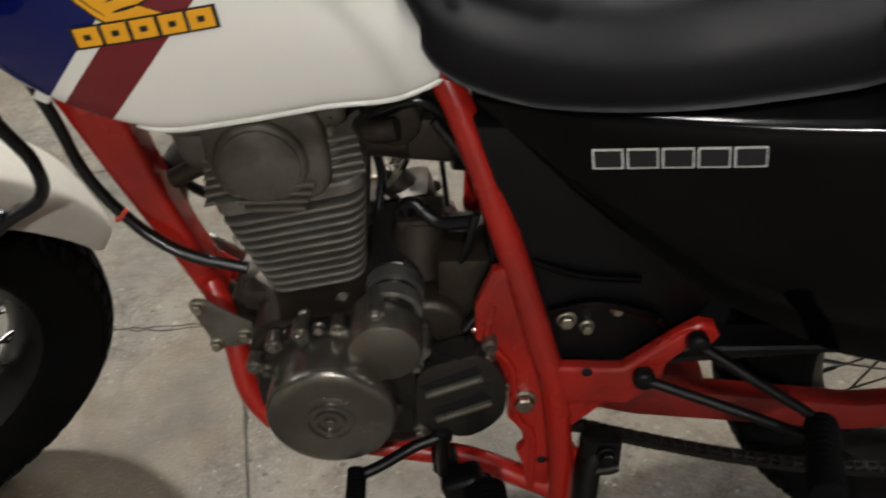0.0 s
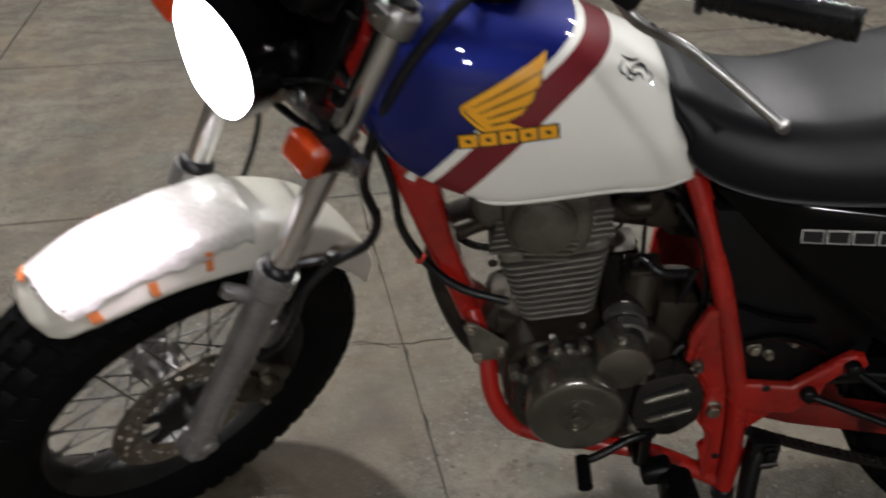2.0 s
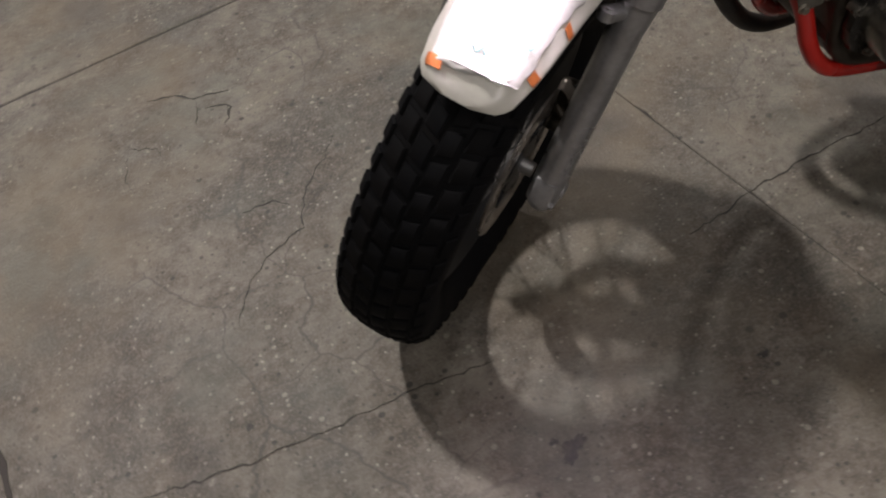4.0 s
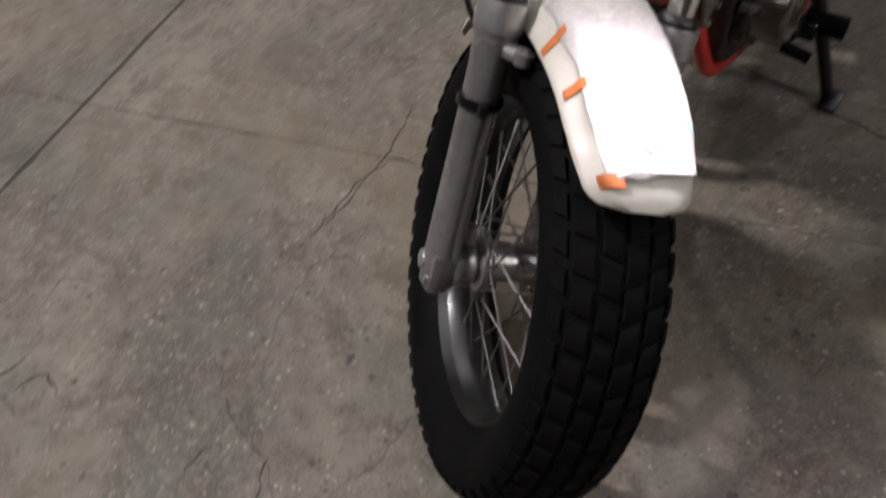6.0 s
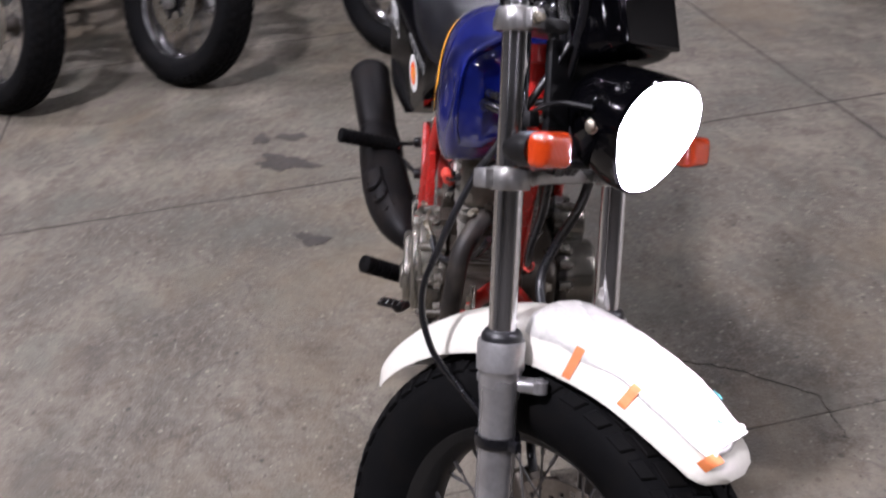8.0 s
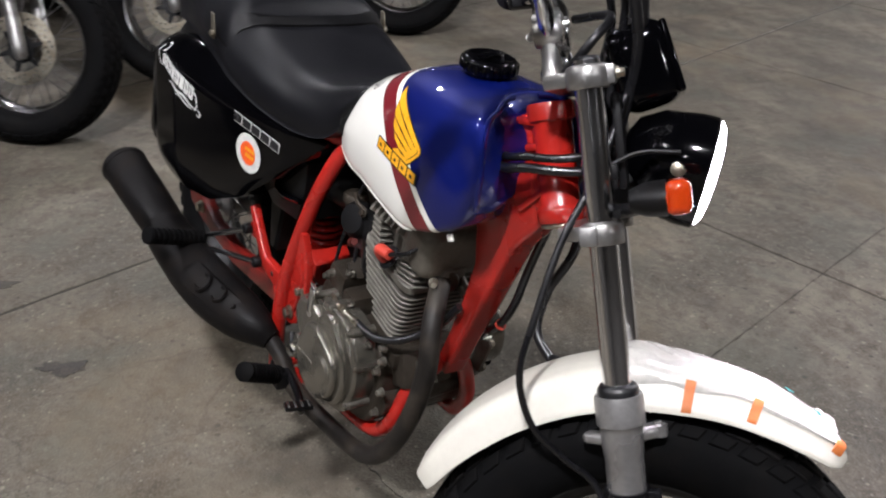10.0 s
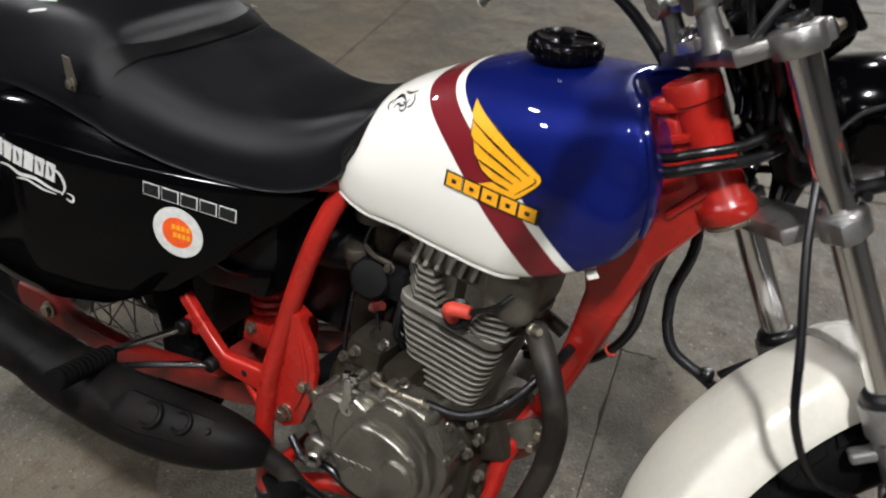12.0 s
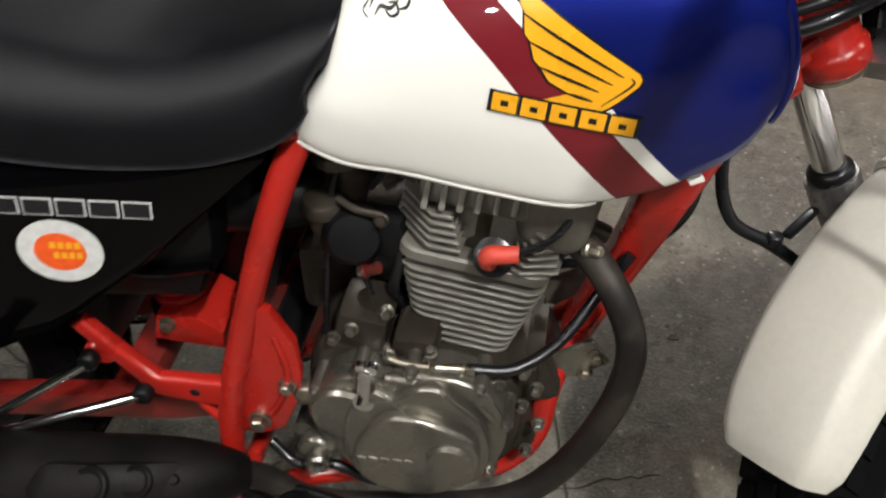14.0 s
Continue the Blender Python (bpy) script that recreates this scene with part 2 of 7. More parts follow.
def concrete():
    """Worn, trowelled concrete: mottled grey-brown, pale specks, dark pits, hairline cracks and oil stains."""
    m = bpy.data.materials.new("worn_concrete")
    m.use_nodes = True
    n, l = m.node_tree.nodes, m.node_tree.links
    b = n["Principled BSDF"]
    geo = n.new("ShaderNodeNewGeometry")
    info = n.new("ShaderNodeObjectInfo")

    def tex(kind, scale, **inputs):
        t = n.new(kind)
        t.inputs["Scale"].default_value = scale
        l.new(geo.outputs["Position"], t.inputs["Vector"])
        for k, v in inputs.items():
            t.inputs[k].default_value = v
        return t

    def rng(src, f0, f1, t0, t1):
        r = n.new("ShaderNodeMapRange")
        for k, v in (("From Min", f0), ("From Max", f1), ("To Min", t0), ("To Max", t1)):
            r.inputs[k].default_value = v
        l.new(src, r.inputs["Value"])
        return r.outputs[0]

    def mix(fac, a, c):
        x = n.new("ShaderNodeMix")
        x.data_type = "RGBA"
        l.new(fac, x.inputs["Factor"])
        for key, v in (("A", a), ("B", c)):
            if isinstance(v, tuple):
                x.inputs[key].default_value = (*v, 1)
            else:
                l.new(v, x.inputs[key])
        return x.outputs["Result"]

    patches = tex("ShaderNodeTexNoise", 2.2, Detail=8.0, Roughness=0.68)
    mottle = tex("ShaderNodeTexNoise", 9.0, Detail=9.0, Roughness=0.72)
    grain = tex("ShaderNodeTexNoise", 160.0, Detail=3.0)
    specks = tex("ShaderNodeTexVoronoi", 72.0)
    pits = tex("ShaderNodeTexVoronoi", 33.0)
    col = mix(rng(patches.outputs["Fac"], 0.42, 0.6, 0, 1), (0.056, 0.049, 0.035), (0.142, 0.124, 0.092))
    col = mix(rng(mottle.outputs["Fac"], 0.46, 0.62, 0, 0.85), col, (0.049, 0.038, 0.026))
    chips = tex("ShaderNodeTexNoise", 42.0, Detail=5.0, Roughness=0.7)
    col = mix(rng(chips.outputs["Fac"], 0.52, 0.66, 0, 0.75), col, (0.148, 0.128, 0.099))
    col = mix(rng(chips.outputs["Fac"], 0.46, 0.34, 0, 0.6), col, (0.05, 0.044, 0.036))
    col = mix(rng(grain.outputs["Fac"], 0.48, 0.7, 0, 0.55), col, (0.15, 0.132, 0.108))
    sand = tex("ShaderNodeTexVoronoi", 120.0)
    col = mix(rng(sand.outputs["Distance"], 0.08, 0.22, 0.4, 0), col, (0.19, 0.172, 0.145))
    def some(node, size, amount):
        """Spots in some of the cells only, of uneven size."""
        sep = n.new("ShaderNodeSeparateColor")
        l.new(node.outputs["Color"], sep.inputs[0])
        big = n.new("ShaderNodeMath")
        big.operation = "MULTIPLY"
        l.new(rng(sep.outputs[0], 0.5, 1.0, 0, 1), big.inputs[0])
        big.inputs[1].default_value = size
        less = n.new("ShaderNodeMath")
        less.operation = "SUBTRACT"
        l.new(big.outputs[0], less.inputs[0]), l.new(node.outputs["Distance"], less.inputs[1])
        return rng(less.outputs[0], 0.0, 0.06, 0, amount)
    col = mix(some(specks, 0.27, 0.6), col, (0.30, 0.275, 0.225))
    col = mix(some(tex("ShaderNodeTexVoronoi", 41.0), 0.26, 0.55), col, (0.26, 0.235, 0.185))
    col = mix(some(pits, 0.26, 0.8), col, (0.022, 0.019, 0.015))
    col = mix(some(tex("ShaderNodeTexVoronoi", 88.0), 0.34, 0.7), col, (0.03, 0.026, 0.021))
    # hairline cracks
    warp = tex("ShaderNodeTexNoise", 3.0, Detail=5.0)
    wm = n.new("ShaderNodeVectorMath")
    wm.operation = "MULTIPLY_ADD"
    wm.inputs[1].default_value = (0.35, 0.35, 0.0)
    l.new(warp.outputs["Color"], wm.inputs[0]), l.new(geo.outputs["Position"], wm.inputs[2])
    crack = n.new("ShaderNodeTexVoronoi")
    crack.feature = "DISTANCE_TO_EDGE"
    crack.inputs["Scale"].default_value = 3.4
    l.new(wm.outputs[0], crack.inputs["Vector"])
    gate = rng(tex("ShaderNodeTexNoise", 0.9, Detail=2.0).outputs["Fac"], 0.47, 0.6, 0, 0.8)
    line = rng(crack.outputs["Distance"], 0.003, 0.011, 1, 0)
    mulc = n.new("ShaderNodeMath")
    mulc.operation = "MULTIPLY"
    l.new(gate, mulc.inputs[0]), l.new(line, mulc.inputs[1])
    col = mix(mulc.outputs[0], col, (0.05, 0.043, 0.035))
    ochre = tex("ShaderNodeTexNoise", 1.3, Detail=7.0, Roughness=0.62)
    col = mix(rng(ochre.outputs["Fac"], 0.5, 0.62, 0, 0.6), col, (0.122, 0.094, 0.058))
    moss = tex("ShaderNodeTexNoise", 3.4, Detail=6.0, Roughness=0.6)
    col = mix(rng(moss.outputs["Fac"], 0.36, 0.48, 0.45, 0), col, (0.070, 0.072, 0.055))
    stain = tex("ShaderNodeTexNoise", 2.7, Detail=3.0)
    col = mix(rng(stain.outputs["Fac"], 0.6, 0.7, 0, 0.5), col, (0.04, 0.034, 0.028))
    tone = n.new("ShaderNodeVectorMath")
    tone.operation = "SCALE"
    l.new(col, tone.inputs[0]), l.new(rng(info.outputs["Random"], 0, 1, 0.86, 0.95), tone.inputs["Scale"])
    l.new(tone.outputs[0], b.inputs["Base Color"])
    l.new(rng(mottle.outputs["Fac"], 0.3, 0.7, 0.5, 0.8), b.inputs["Roughness"])
    bn = n.new("ShaderNodeBump")
    bn.inputs["Strength"].default_value, bn.inputs["Distance"].default_value = 0.7, 0.004
    add = n.new("ShaderNodeMath")
    add.operation = "ADD"
    l.new(mottle.outputs["Fac"], add.inputs[0]), l.new(grain.outputs["Fac"], add.inputs[1])
    l.new(add.outputs[0], bn.inputs["Height"]), l.new(bn.outputs[0], b.inputs["Normal"])
    return m


CONCRETE = concrete()
JOINT = material("joint_grime", (0.026, 0.021, 0.016), 0.9, var=0.3, bump=0.3)
WALL = material("painted_wall", (0.2, 0.19, 0.175), 0.8, var=0.1, scale=1.5, bump=0.2, bump_scale=60)
CEIL = material("ceiling_grey", (0.09, 0.09, 0.088), 0.85, var=0.1, scale=1.0, bump=0.1, bump_scale=40)


# ---- mesh tools ----
def finish(name, bm, mat, parent=None, label="", smooth=True, angle=40):
    me = bpy.data.meshes.new(name)
    bmesh.ops.recalc_face_normals(bm, faces=bm.faces)
    bm.to_mesh(me)
    bm.free()
    for m in (mat if isinstance(mat, (list, tuple)) else [mat]):
        me.materials.append(m)
    if smooth:
        me.shade_smooth()
        me.set_sharp_from_angle(angle=radians(angle))
    ob = new(name, me)
    if parent is not None:
        ob.parent = parent
    if label:
        tagged(ob, label)
    return ob


def part(name, bm, mat, parent, label="", smooth=True, angle=40):
    return finish(name, bm, mat, parent, label, smooth, angle)


def join(*bms):
    out = bms[0]
    for other in bms[1:]:
        me = bpy.data.meshes.new("tmp")
        other.to_mesh(me)
        other.free()
        out.from_mesh(me)
        bpy.data.meshes.remove(me)
    return out


def spline(pts, n):
    """Catmull-Rom through the points, n steps to each stretch."""
    p = [Vector(q) for q in pts]
    p = [2 * p[0] - p[1]] + p + [2 * p[-1] - p[-2]]
    out = []
    for i in range(1, len(p) - 2):
        a, b, c, d = p[i - 1:i + 3]
        for k in range(n):
            t = k / n
            out.append(0.5 * (2 * b + (c - a) * t + (2 * a - 5 * b + 4 * c - d) * t * t + (3 * b - a - 3 * c + d) * t ** 3))
    return out + [p[-2]]


def tube(pts, r, seg=12, steps=6, cap=True, squash=1.0):
    """A round bar along a smooth line; r is one radius or one for each point."""
    path = spline(pts, steps) if steps > 1 else [Vector(p) for p in pts]
    rad = [x.x for x in spline([(v, 0, 0) for v in r], steps)] if isinstance(r, (list, tuple)) else [r] * len(path)
    bm = bmesh.new()
    rings, up = [], None
    for i, p in enumerate(path):
        d = (path[min(i + 1, len(path) - 1)] - path[max(i - 1, 0)]).normalized()
        if up is None:
            up = d.orthogonal().normalized()
        up = (up - d * up.dot(d)).normalized()
        side = d.cross(up)
        rings.append([bm.verts.new(p + (up * math.cos(a) + side * math.sin(a) * squash) * rad[i]) for a in [2 * math.pi * k / seg for k in range(seg)]])
    for a, b in zip(rings, rings[1:]):
        for k in range(seg):
            bm.faces.new((a[k], a[(k + 1) % seg], b[(k + 1) % seg], b[k]))
    if cap:
        bm.faces.new(rings[0][::-1]), bm.faces.new(rings[-1])
    return bm


def lathe(profile, m=None, seg=32, arc=2 * math.pi):
    """Profile of (radius, height) turned about z, then laid by m."""
    bm = bmesh.new()
    full = abs(arc - 2 * math.pi) < 1e-6
    cols = seg if full else seg + 1
    rings = []
    for r, h in profile:
        if r < 1e-6:
            rings.append([bm.verts.new((0, 0, h))] * cols)
        else:
            rings.append([bm.verts.new((r * math.cos(arc * k / seg), r * math.sin(arc * k / seg), h)) for k in range(cols)])
    for a, b in zip(rings, rings[1:]):
        for k in range(seg):
            j = (k + 1) % cols
            f = []
            for v in (a[k], a[j], b[j], b[k]):
                if v not in f:
                    f.append(v)
            if len(f) > 2:
                bm.faces.new(f)
    if m is not None:
        bm.transform(m)
    return bm


def aim(at, to, spin=0):
    """A pose at a point with z along a direction."""
    return Matrix.Translation(at) @ Vector(to).to_track_quat("Z", "Y").to_matrix().to_4x4() @ pose(0, 0, 0, 0, 0, spin)


def disc(at, to, r, h, bevel=0.003, seg=28, inner=0.0):
    b = min(bevel, r * 0.4, h * 0.45)
    return lathe([(inner, 0), (r - b * 0.3, 0), (r, b * 0.5), (r, h - b), (r - b * 0.4, h - b * 0.35), (r - b, h), (inner, h)] + ([(inner, 0)] if inner else []), aim(at, to), seg)


def rbox(sx, sy, sz, m=None, bevel=0.004, seg=2):
    bm = bmesh.new()
    bmesh.ops.create_cube(bm, size=1, matrix=Matrix.Diagonal((sx, sy, sz, 1)))
    if bevel:
        bmesh.ops.bevel(bm, geom=bm.edges[:], offset=min(bevel, 0.45 * min(sx, sy, sz)), segments=seg, profile=0.6, affect="EDGES")
    if m is not None:
        bm.transform(m)
    return bm


def plate(outline, y0, y1, bevel=0.003, seg=2, m=None):
    """A plate of an (x, z) outline between two depths y, its edges rounded."""
    bm = bmesh.new()
    a = [bm.verts.new((x, y0, z)) for x, z in outline]
    b = [bm.verts.new((x, y1, z)) for x, z in outline]
    k = len(outline)
    fa, fb = bm.faces.new(a), bm.faces.new(b[::-1])
    for i in range(k):
        bm.faces.new((a[i], b[i], b[(i + 1) % k], a[(i + 1) % k]))
    bmesh.ops.recalc_face_normals(bm, faces=bm.faces)
    if bevel:
        edges = list({e for f in (fa, fb) for e in f.edges})
        bmesh.ops.bevel(bm, geom=edges, offset=bevel, segments=seg, profile=0.6, affect="EDGES")
    bmesh.ops.triangulate(bm, faces=[f for f in bm.faces if len(f.verts) > 4])
    if m is not None:
        bm.transform(m)
    return bm


def smooth_outline(pts, n=4):
    p = [Vector((x, 0, z)) for x, z in pts]
    k = len(p)
    out = []
    for i in range(k):
        a, b, c, d = p[i - 1], p[i], p[(i + 1) % k], p[(i + 2) % k]
        for j in range(n):
            t = j / n
            q = 0.5 * (2 * b + (c - a) * t + (2 * a - 5 * b + 4 * c - d) * t * t + (3 * b - a - 3 * c + d) * t ** 3)
            out.append((q.x, q.z))
    return out


def loft(rings, closed=True, caps=True):
    bm = bmesh.new()
    vs = [[bm.verts.new(p) for p in r] for r in rings]
    k = len(vs[0])
    for a, b in zip(vs, vs[1:]):
        for i in range(k if closed else k - 1):
            j = (i + 1) % k
            bm.faces.new((a[i], a[j], b[j], b[i]))
    if caps and closed:
        bm.faces.new(vs[0][::-1]), bm.faces.new(vs[-1])
    return bm


def bolt(at, to, r=0.007, h=0.006):
    """Flanged hexagon bolt head."""
    bm = lathe([(0, 0), (r * 1.35, 0), (r * 1.35, h * 0.25), (r * 1.05, h * 0.35)], aim(at, to), 14)
    hexa = lathe([(r, h * 0.3), (r, h * 0.9), (r * 0.85, h), (0, h)], aim(at, to), 6)
    return join(bm, hexa)


def thing(name, label, category, m=None, group=""):
    ob = new(name)
    ob.empty_display_size = 0.1
    if m is not None:
        ob.matrix_world = m
    return tagged(ob, label, category, group)

# ---- setting ----
TURN = radians(12.26)
SLAB_A, GAP, OFF_A = 1.37, 0.0085, -0.505
TIGHT = 0.0016  # one joint is almost closed
CROSS_JOINTS = [-12.0, -10.5, -9.0, -7.5, -6.0, -4.5, -3.0, -1.495, 1.44, 3.1, 4.6, 6.1, 7.6, 9.1, 10.6, 12.1]
LAY = Matrix.Rotation(TURN, 4, "Z")
FLOOR = finish("floor", rbox(26, 26, 0.1, pose(0, 0, -0.0528), 0), JOINT, None, smooth=False)
tagged(FLOOR, "worn grey-brown concrete slab floor with cracked joints", "floor", kind="structure")
# Unseen walls and ceiling added to enclose the floor; their tone sets the bounce light.
for k, (x, y, sx, sy) in enumerate(((13.1, 0, 0.2, 26.4), (-13.1, 0, 0.2, 26.4), (0, 13.1, 26, 0.2), (0, -13.1, 26, 0.2))):
    w = finish("wall_" + ("north", "south", "west", "east")[k], rbox(sx, sy, 6.7, pose(x, y, 3.25), 0), WALL, None, smooth=False)
    tagged(w, "unseen plain grey garage wall, added far behind", "wall", kind="structure")
tagged(finish("ceiling", rbox(26.4, 26.4, 0.2, pose(0, 0, 6.7), 0), CEIL, None, smooth=False), "unseen plain grey garage ceiling, added overhead", "ceiling", kind="structure")
def ceiling_lamp(x, y, z, sx, sy):
    e = thing("ceiling_lamp", "out-of-view ceiling lamp with a grey metal tray, some added as fill", "lamp", pose(x, y, z + 0.06), "ceiling lamps")
    part("tray", rbox(sx + 0.12, sy + 0.12, 0.04, pose(0, 0, 0.05), 0.006), WALL, e)
    part("diffuser", rbox(sx, sy, 0.02, pose(0, 0, 0.0), 0.004), TUBE_GLOW, e)
    part("rod", tube([(0, 0, 0.06), (0, 0, 6.6 - z - 0.06)], 0.01, 8, 1), STEEL, e)


for spec in LAMPS:
    ceiling_lamp(*spec[:5])

# ---- motorcycle frame of reference ----
LEAN = -6.268
BIKE = thing("motorcycle", "red white and blue motorcycle leaning on its side stand", "motorcycle", pose(0, 0, 0, LEAN, 0, 0))
STEER, RAKE = radians(43.5), radians(25.45)
AXIS = Vector((-math.sin(RAKE), 0, math.cos(RAKE)))
AHEAD = Vector((math.cos(RAKE), 0, math.sin(RAKE)))
FU = math.cos(STEER) * AHEAD + math.sin(STEER) * Vector((0, 1, 0))
FV = -math.sin(STEER) * AHEAD + math.cos(STEER) * Vector((0, 1, 0))
FORK = Matrix(((FU.x, FV.x, AXIS.x, 1.1535), (FU.y, FV.y, AXIS.y, 0.004), (FU.z, FV.z, AXIS.z, 0.638), (0, 0, 0, 1)))
TO_Y = Matrix(((1, 0, 0, 0), (0, 0, 1, 0), (0, -1, 0, 0), (0, 0, 0, 1)))  # z axis of a lathe laid along y


def laid(bm, m):
    bm.transform(m)
    return bm


# ---- wheels ----
TYRE_SECTION = [(0.226, 0.042), (0.240, 0.057), (0.262, 0.0695), (0.288, 0.0725), (0.308, 0.068), (0.322, 0.053), (0.3295, 0.027), (0.331, 0.0)]


def tyre_mesh(blocks=50, proud=0.005, single=False):
    prof = [(r, -h) for r, h in TYRE_SECTION] + [(r, h) for r, h in TYRE_SECTION[-2::-1]]
    prof = [(p.x, p.y) for p in spline([(r, h, 0) for r, h in prof], 2)]
    inner = [(0.222, 0.034), (0.222, -0.034)]
    bm = lathe(prof + inner + [prof[0]], None, 96)
    made = []
    line = spline([(r, -h, 0) for r, h in TYRE_SECTION[3:]] + [(r, h, 0) for r, h in TYRE_SECTION[-2:2:-1]], 8)
    line = [(p.x, p.y) for p in line]

    def on(s):
        i = min(int(s * (len(line) - 1)), len(line) - 2)
        f = s * (len(line) - 1) - i
        a, b = line[i], line[i + 1]
        nrm = Vector((b[1] - a[1], -(b[0] - a[0])))
        nrm = nrm.normalized()
        p = Vector((a[0] + (b[0] - a[0]) * f, a[1] + (b[1] - a[1]) * f))
        if nrm.dot(p - Vector((0.27, 0))) < 0:
            nrm = -nrm
        return p, nrm

    rows = [(0.115, 0.215), (0.243, 0.355), (0.380, 0.490), (0.510, 0.620), (0.645, 0.757), (0.785, 0.885)]
    body = bm
    for k in range(1 if single else blocks):
        for j, (s0, s1) in enumerate(rows):
            if single:
                bm = bmesh.new()
                made.append(bm)
            step = 2 * math.pi / blocks
            c = step * (k + (0.5 if j in (1, 3, 5) else 0.0))
            half = step * (0.42 if 0 < j < 5 else 0.36)
            ring = []
            for shrink, lift in ((0.0, -0.002), (0.05, proud * 0.7), (0.2, proud)):
                row = []
                for s, a in ((s0, -1), (s1, -1), (s1, 1), (s0, 1)):
                    mid = (s0 + s1) / 2
                    p, nr = on(mid + (s - mid) * (1 - shrink))
                    q = p + nr * lift
                    th = c + a * half * (1 - shrink) + (0.1 * step if s == s1 else -0.1 * step) * (1 if j < 3 else -1)
                    row.append(bm.verts.new((q.x * math.cos(th), q.x * math.sin(th), q.y)))
                ring.append(row)
            for a, b in zip(ring, ring[1:]):
                for i in range(4):
                    bm.faces.new((a[i], a[(i + 1) % 4], b[(i + 1) % 4], b[i]))
            bm.faces.new(ring[-1])
    if single:
        return laid(body, TO_Y), [laid(x, TO_Y) for x in made]
    return laid(bm, TO_Y)


def disc_mesh(r0, r1, t, y):
    """Drilled brake disc: a ring of cells with rows of holes through it."""
    bm = bmesh.new()
    n, m = 72, 6
    hole = {(i, j) for i in range(n) for j in range(1, m - 1) if (i + 2 * j) % 6 == 0}
    g = {}
    for side in (0, 1):
        for i in range(n):
            for j in range(m + 1):
                a, r = 2 * math.pi * i / n, r0 + (r1 - r0) * j / m
                g[side, i, j] = bm.verts.new((r * math.cos(a), y + side * t, r * math.sin(a)))
    def solid(i, j):
        return 0 <= j < m and (i % n, j) not in hole
    for i in range(n):
        k = (i + 1) % n
        for j in range(m):
            if not solid(i, j):
                continue
            bm.faces.new((g[0, i, j], g[0, k, j], g[0, k, j + 1], g[0, i, j + 1]))
            bm.faces.new((g[1, i, j], g[1, i, j + 1], g[1, k, j + 1], g[1, k, j]))
            for (p, q), (di, dj) in ((((i, j), (k, j)), (0, -1)), (((i, j + 1), (k, j + 1)), (0, 1)), (((i, j), (i, j + 1)), (-1, 0)), (((k, j), (k, j + 1)), (1, 0))):
                if not solid(i + di, j + dj):
                    bm.faces.new((g[0, p[0], p[1]], g[0, q[0], q[1]], g[1, q[0], q[1]], g[1, p[0], p[1]]))
    return bm


def wheel(parent, m, name, disc_side=1, hub_mat=None, rim_mat=None, simple=False, disc_mat=None):
    """Spoked wheel about the y axis: hub, rim, tyre, 36 crossed spokes, drilled disc."""
    hub_mat = hub_mat or ALLOY
    prof = [(0.0, -0.085), (0.012, -0.085), (0.012, -0.062), (0.034, -0.06), (0.044, -0.054), (0.044, -0.046), (0.030, -0.036), (0.027, 0.0), (0.030, 0.034),
            (0.046, 0.044), (0.046, 0.054), (0.034, 0.06), (0.012, 0.062), (0.012, 0.085), (0.0, 0.085)]
    hub = part(name, lathe(prof, TO_Y, 28), hub_mat, parent)
    hub.matrix_parent_inverse = Matrix()
    hub.matrix_basis = m
    if simple:
        part("tyre", tyre_mesh(proud=0.004), RUBBER, hub, "black road tyre")
    else:
        body, pieces = tyre_mesh(single=True)
        part("tyre", body, RUBBER, hub, "black trials-pattern tyre with block tread")
        for piece in pieces:
            b = part("tread_block", piece, RUBBER, hub)
            for k in range(1, 50):
                o = new("tread_block", b.data)
                o.parent = hub
                o.matrix_basis = Matrix.Rotation(2 * math.pi * k / 50, 4, "Y")
    rim = [(0.214, -0.030), (0.226, -0.043), (0.232, -0.043), (0.232, -0.036), (0.220, -0.026), (0.208, -0.012), (0.206, 0.0), (0.208, 0.012), (0.220, 0.026), (0.232, 0.036), (0.232, 0.043), (0.226, 0.043), (0.214, 0.030), (0.203, 0.014), (0.201, 0.0), (0.203, -0.014), (0.214, -0.030)]
    part("rim", lathe(rim, TO_Y, 72), rim_mat or RIM, hub, "black spoked rim")
    mesh = None
    for k in range(36):
        side = 1 if k % 2 else -1
        lean = 1 if (k // 2) % 2 else -1
        a = 2 * math.pi * k / 36
        h = a - lean * radians(62)
        p0 = Vector((0.041 * math.cos(h), side * 0.049, 0.041 * math.sin(h)))
        p1 = Vector((0.204 * math.cos(a), side * 0.006, 0.204 * math.sin(a)))
        if mesh is None:
            length = (p1 - p0).length
            bm = tube([(0, 0, 0), (0, 0, length * 0.88), (0, 0, length)], 0.0017, 6, 1)
            bm = join(bm, tube([(0, 0, length * 0.88), (0, 0, length)], 0.0032, 6, 1))
            s = part("spoke", bm, SPOKE, hub)
            mesh = s.data
        else:
            s = new("spoke", mesh)
            s.parent = hub
        s.matrix_basis = aim(p0, p1 - p0)
    if disc_side:
        y = 0.062 * disc_side
        d = part("brake_disc", disc_mesh(0.08, 0.128, 0.004, y - 0.002), disc_mat or DISC, hub, "drilled steel brake disc")
        star = []
        for k in range(48):
            a = 2 * math.pi * k / 48
            r = 0.085 if k % 8 in (0, 1) else 0.05
            star.append((r * math.cos(a), r * math.sin(a)))
        part("disc_carrier", plate(star, y - 0.004, y + 0.002, 0.001, 1), BLACK_MATT, hub)
    return hub


AXLE_F = (0.037, -0.004, -0.371)
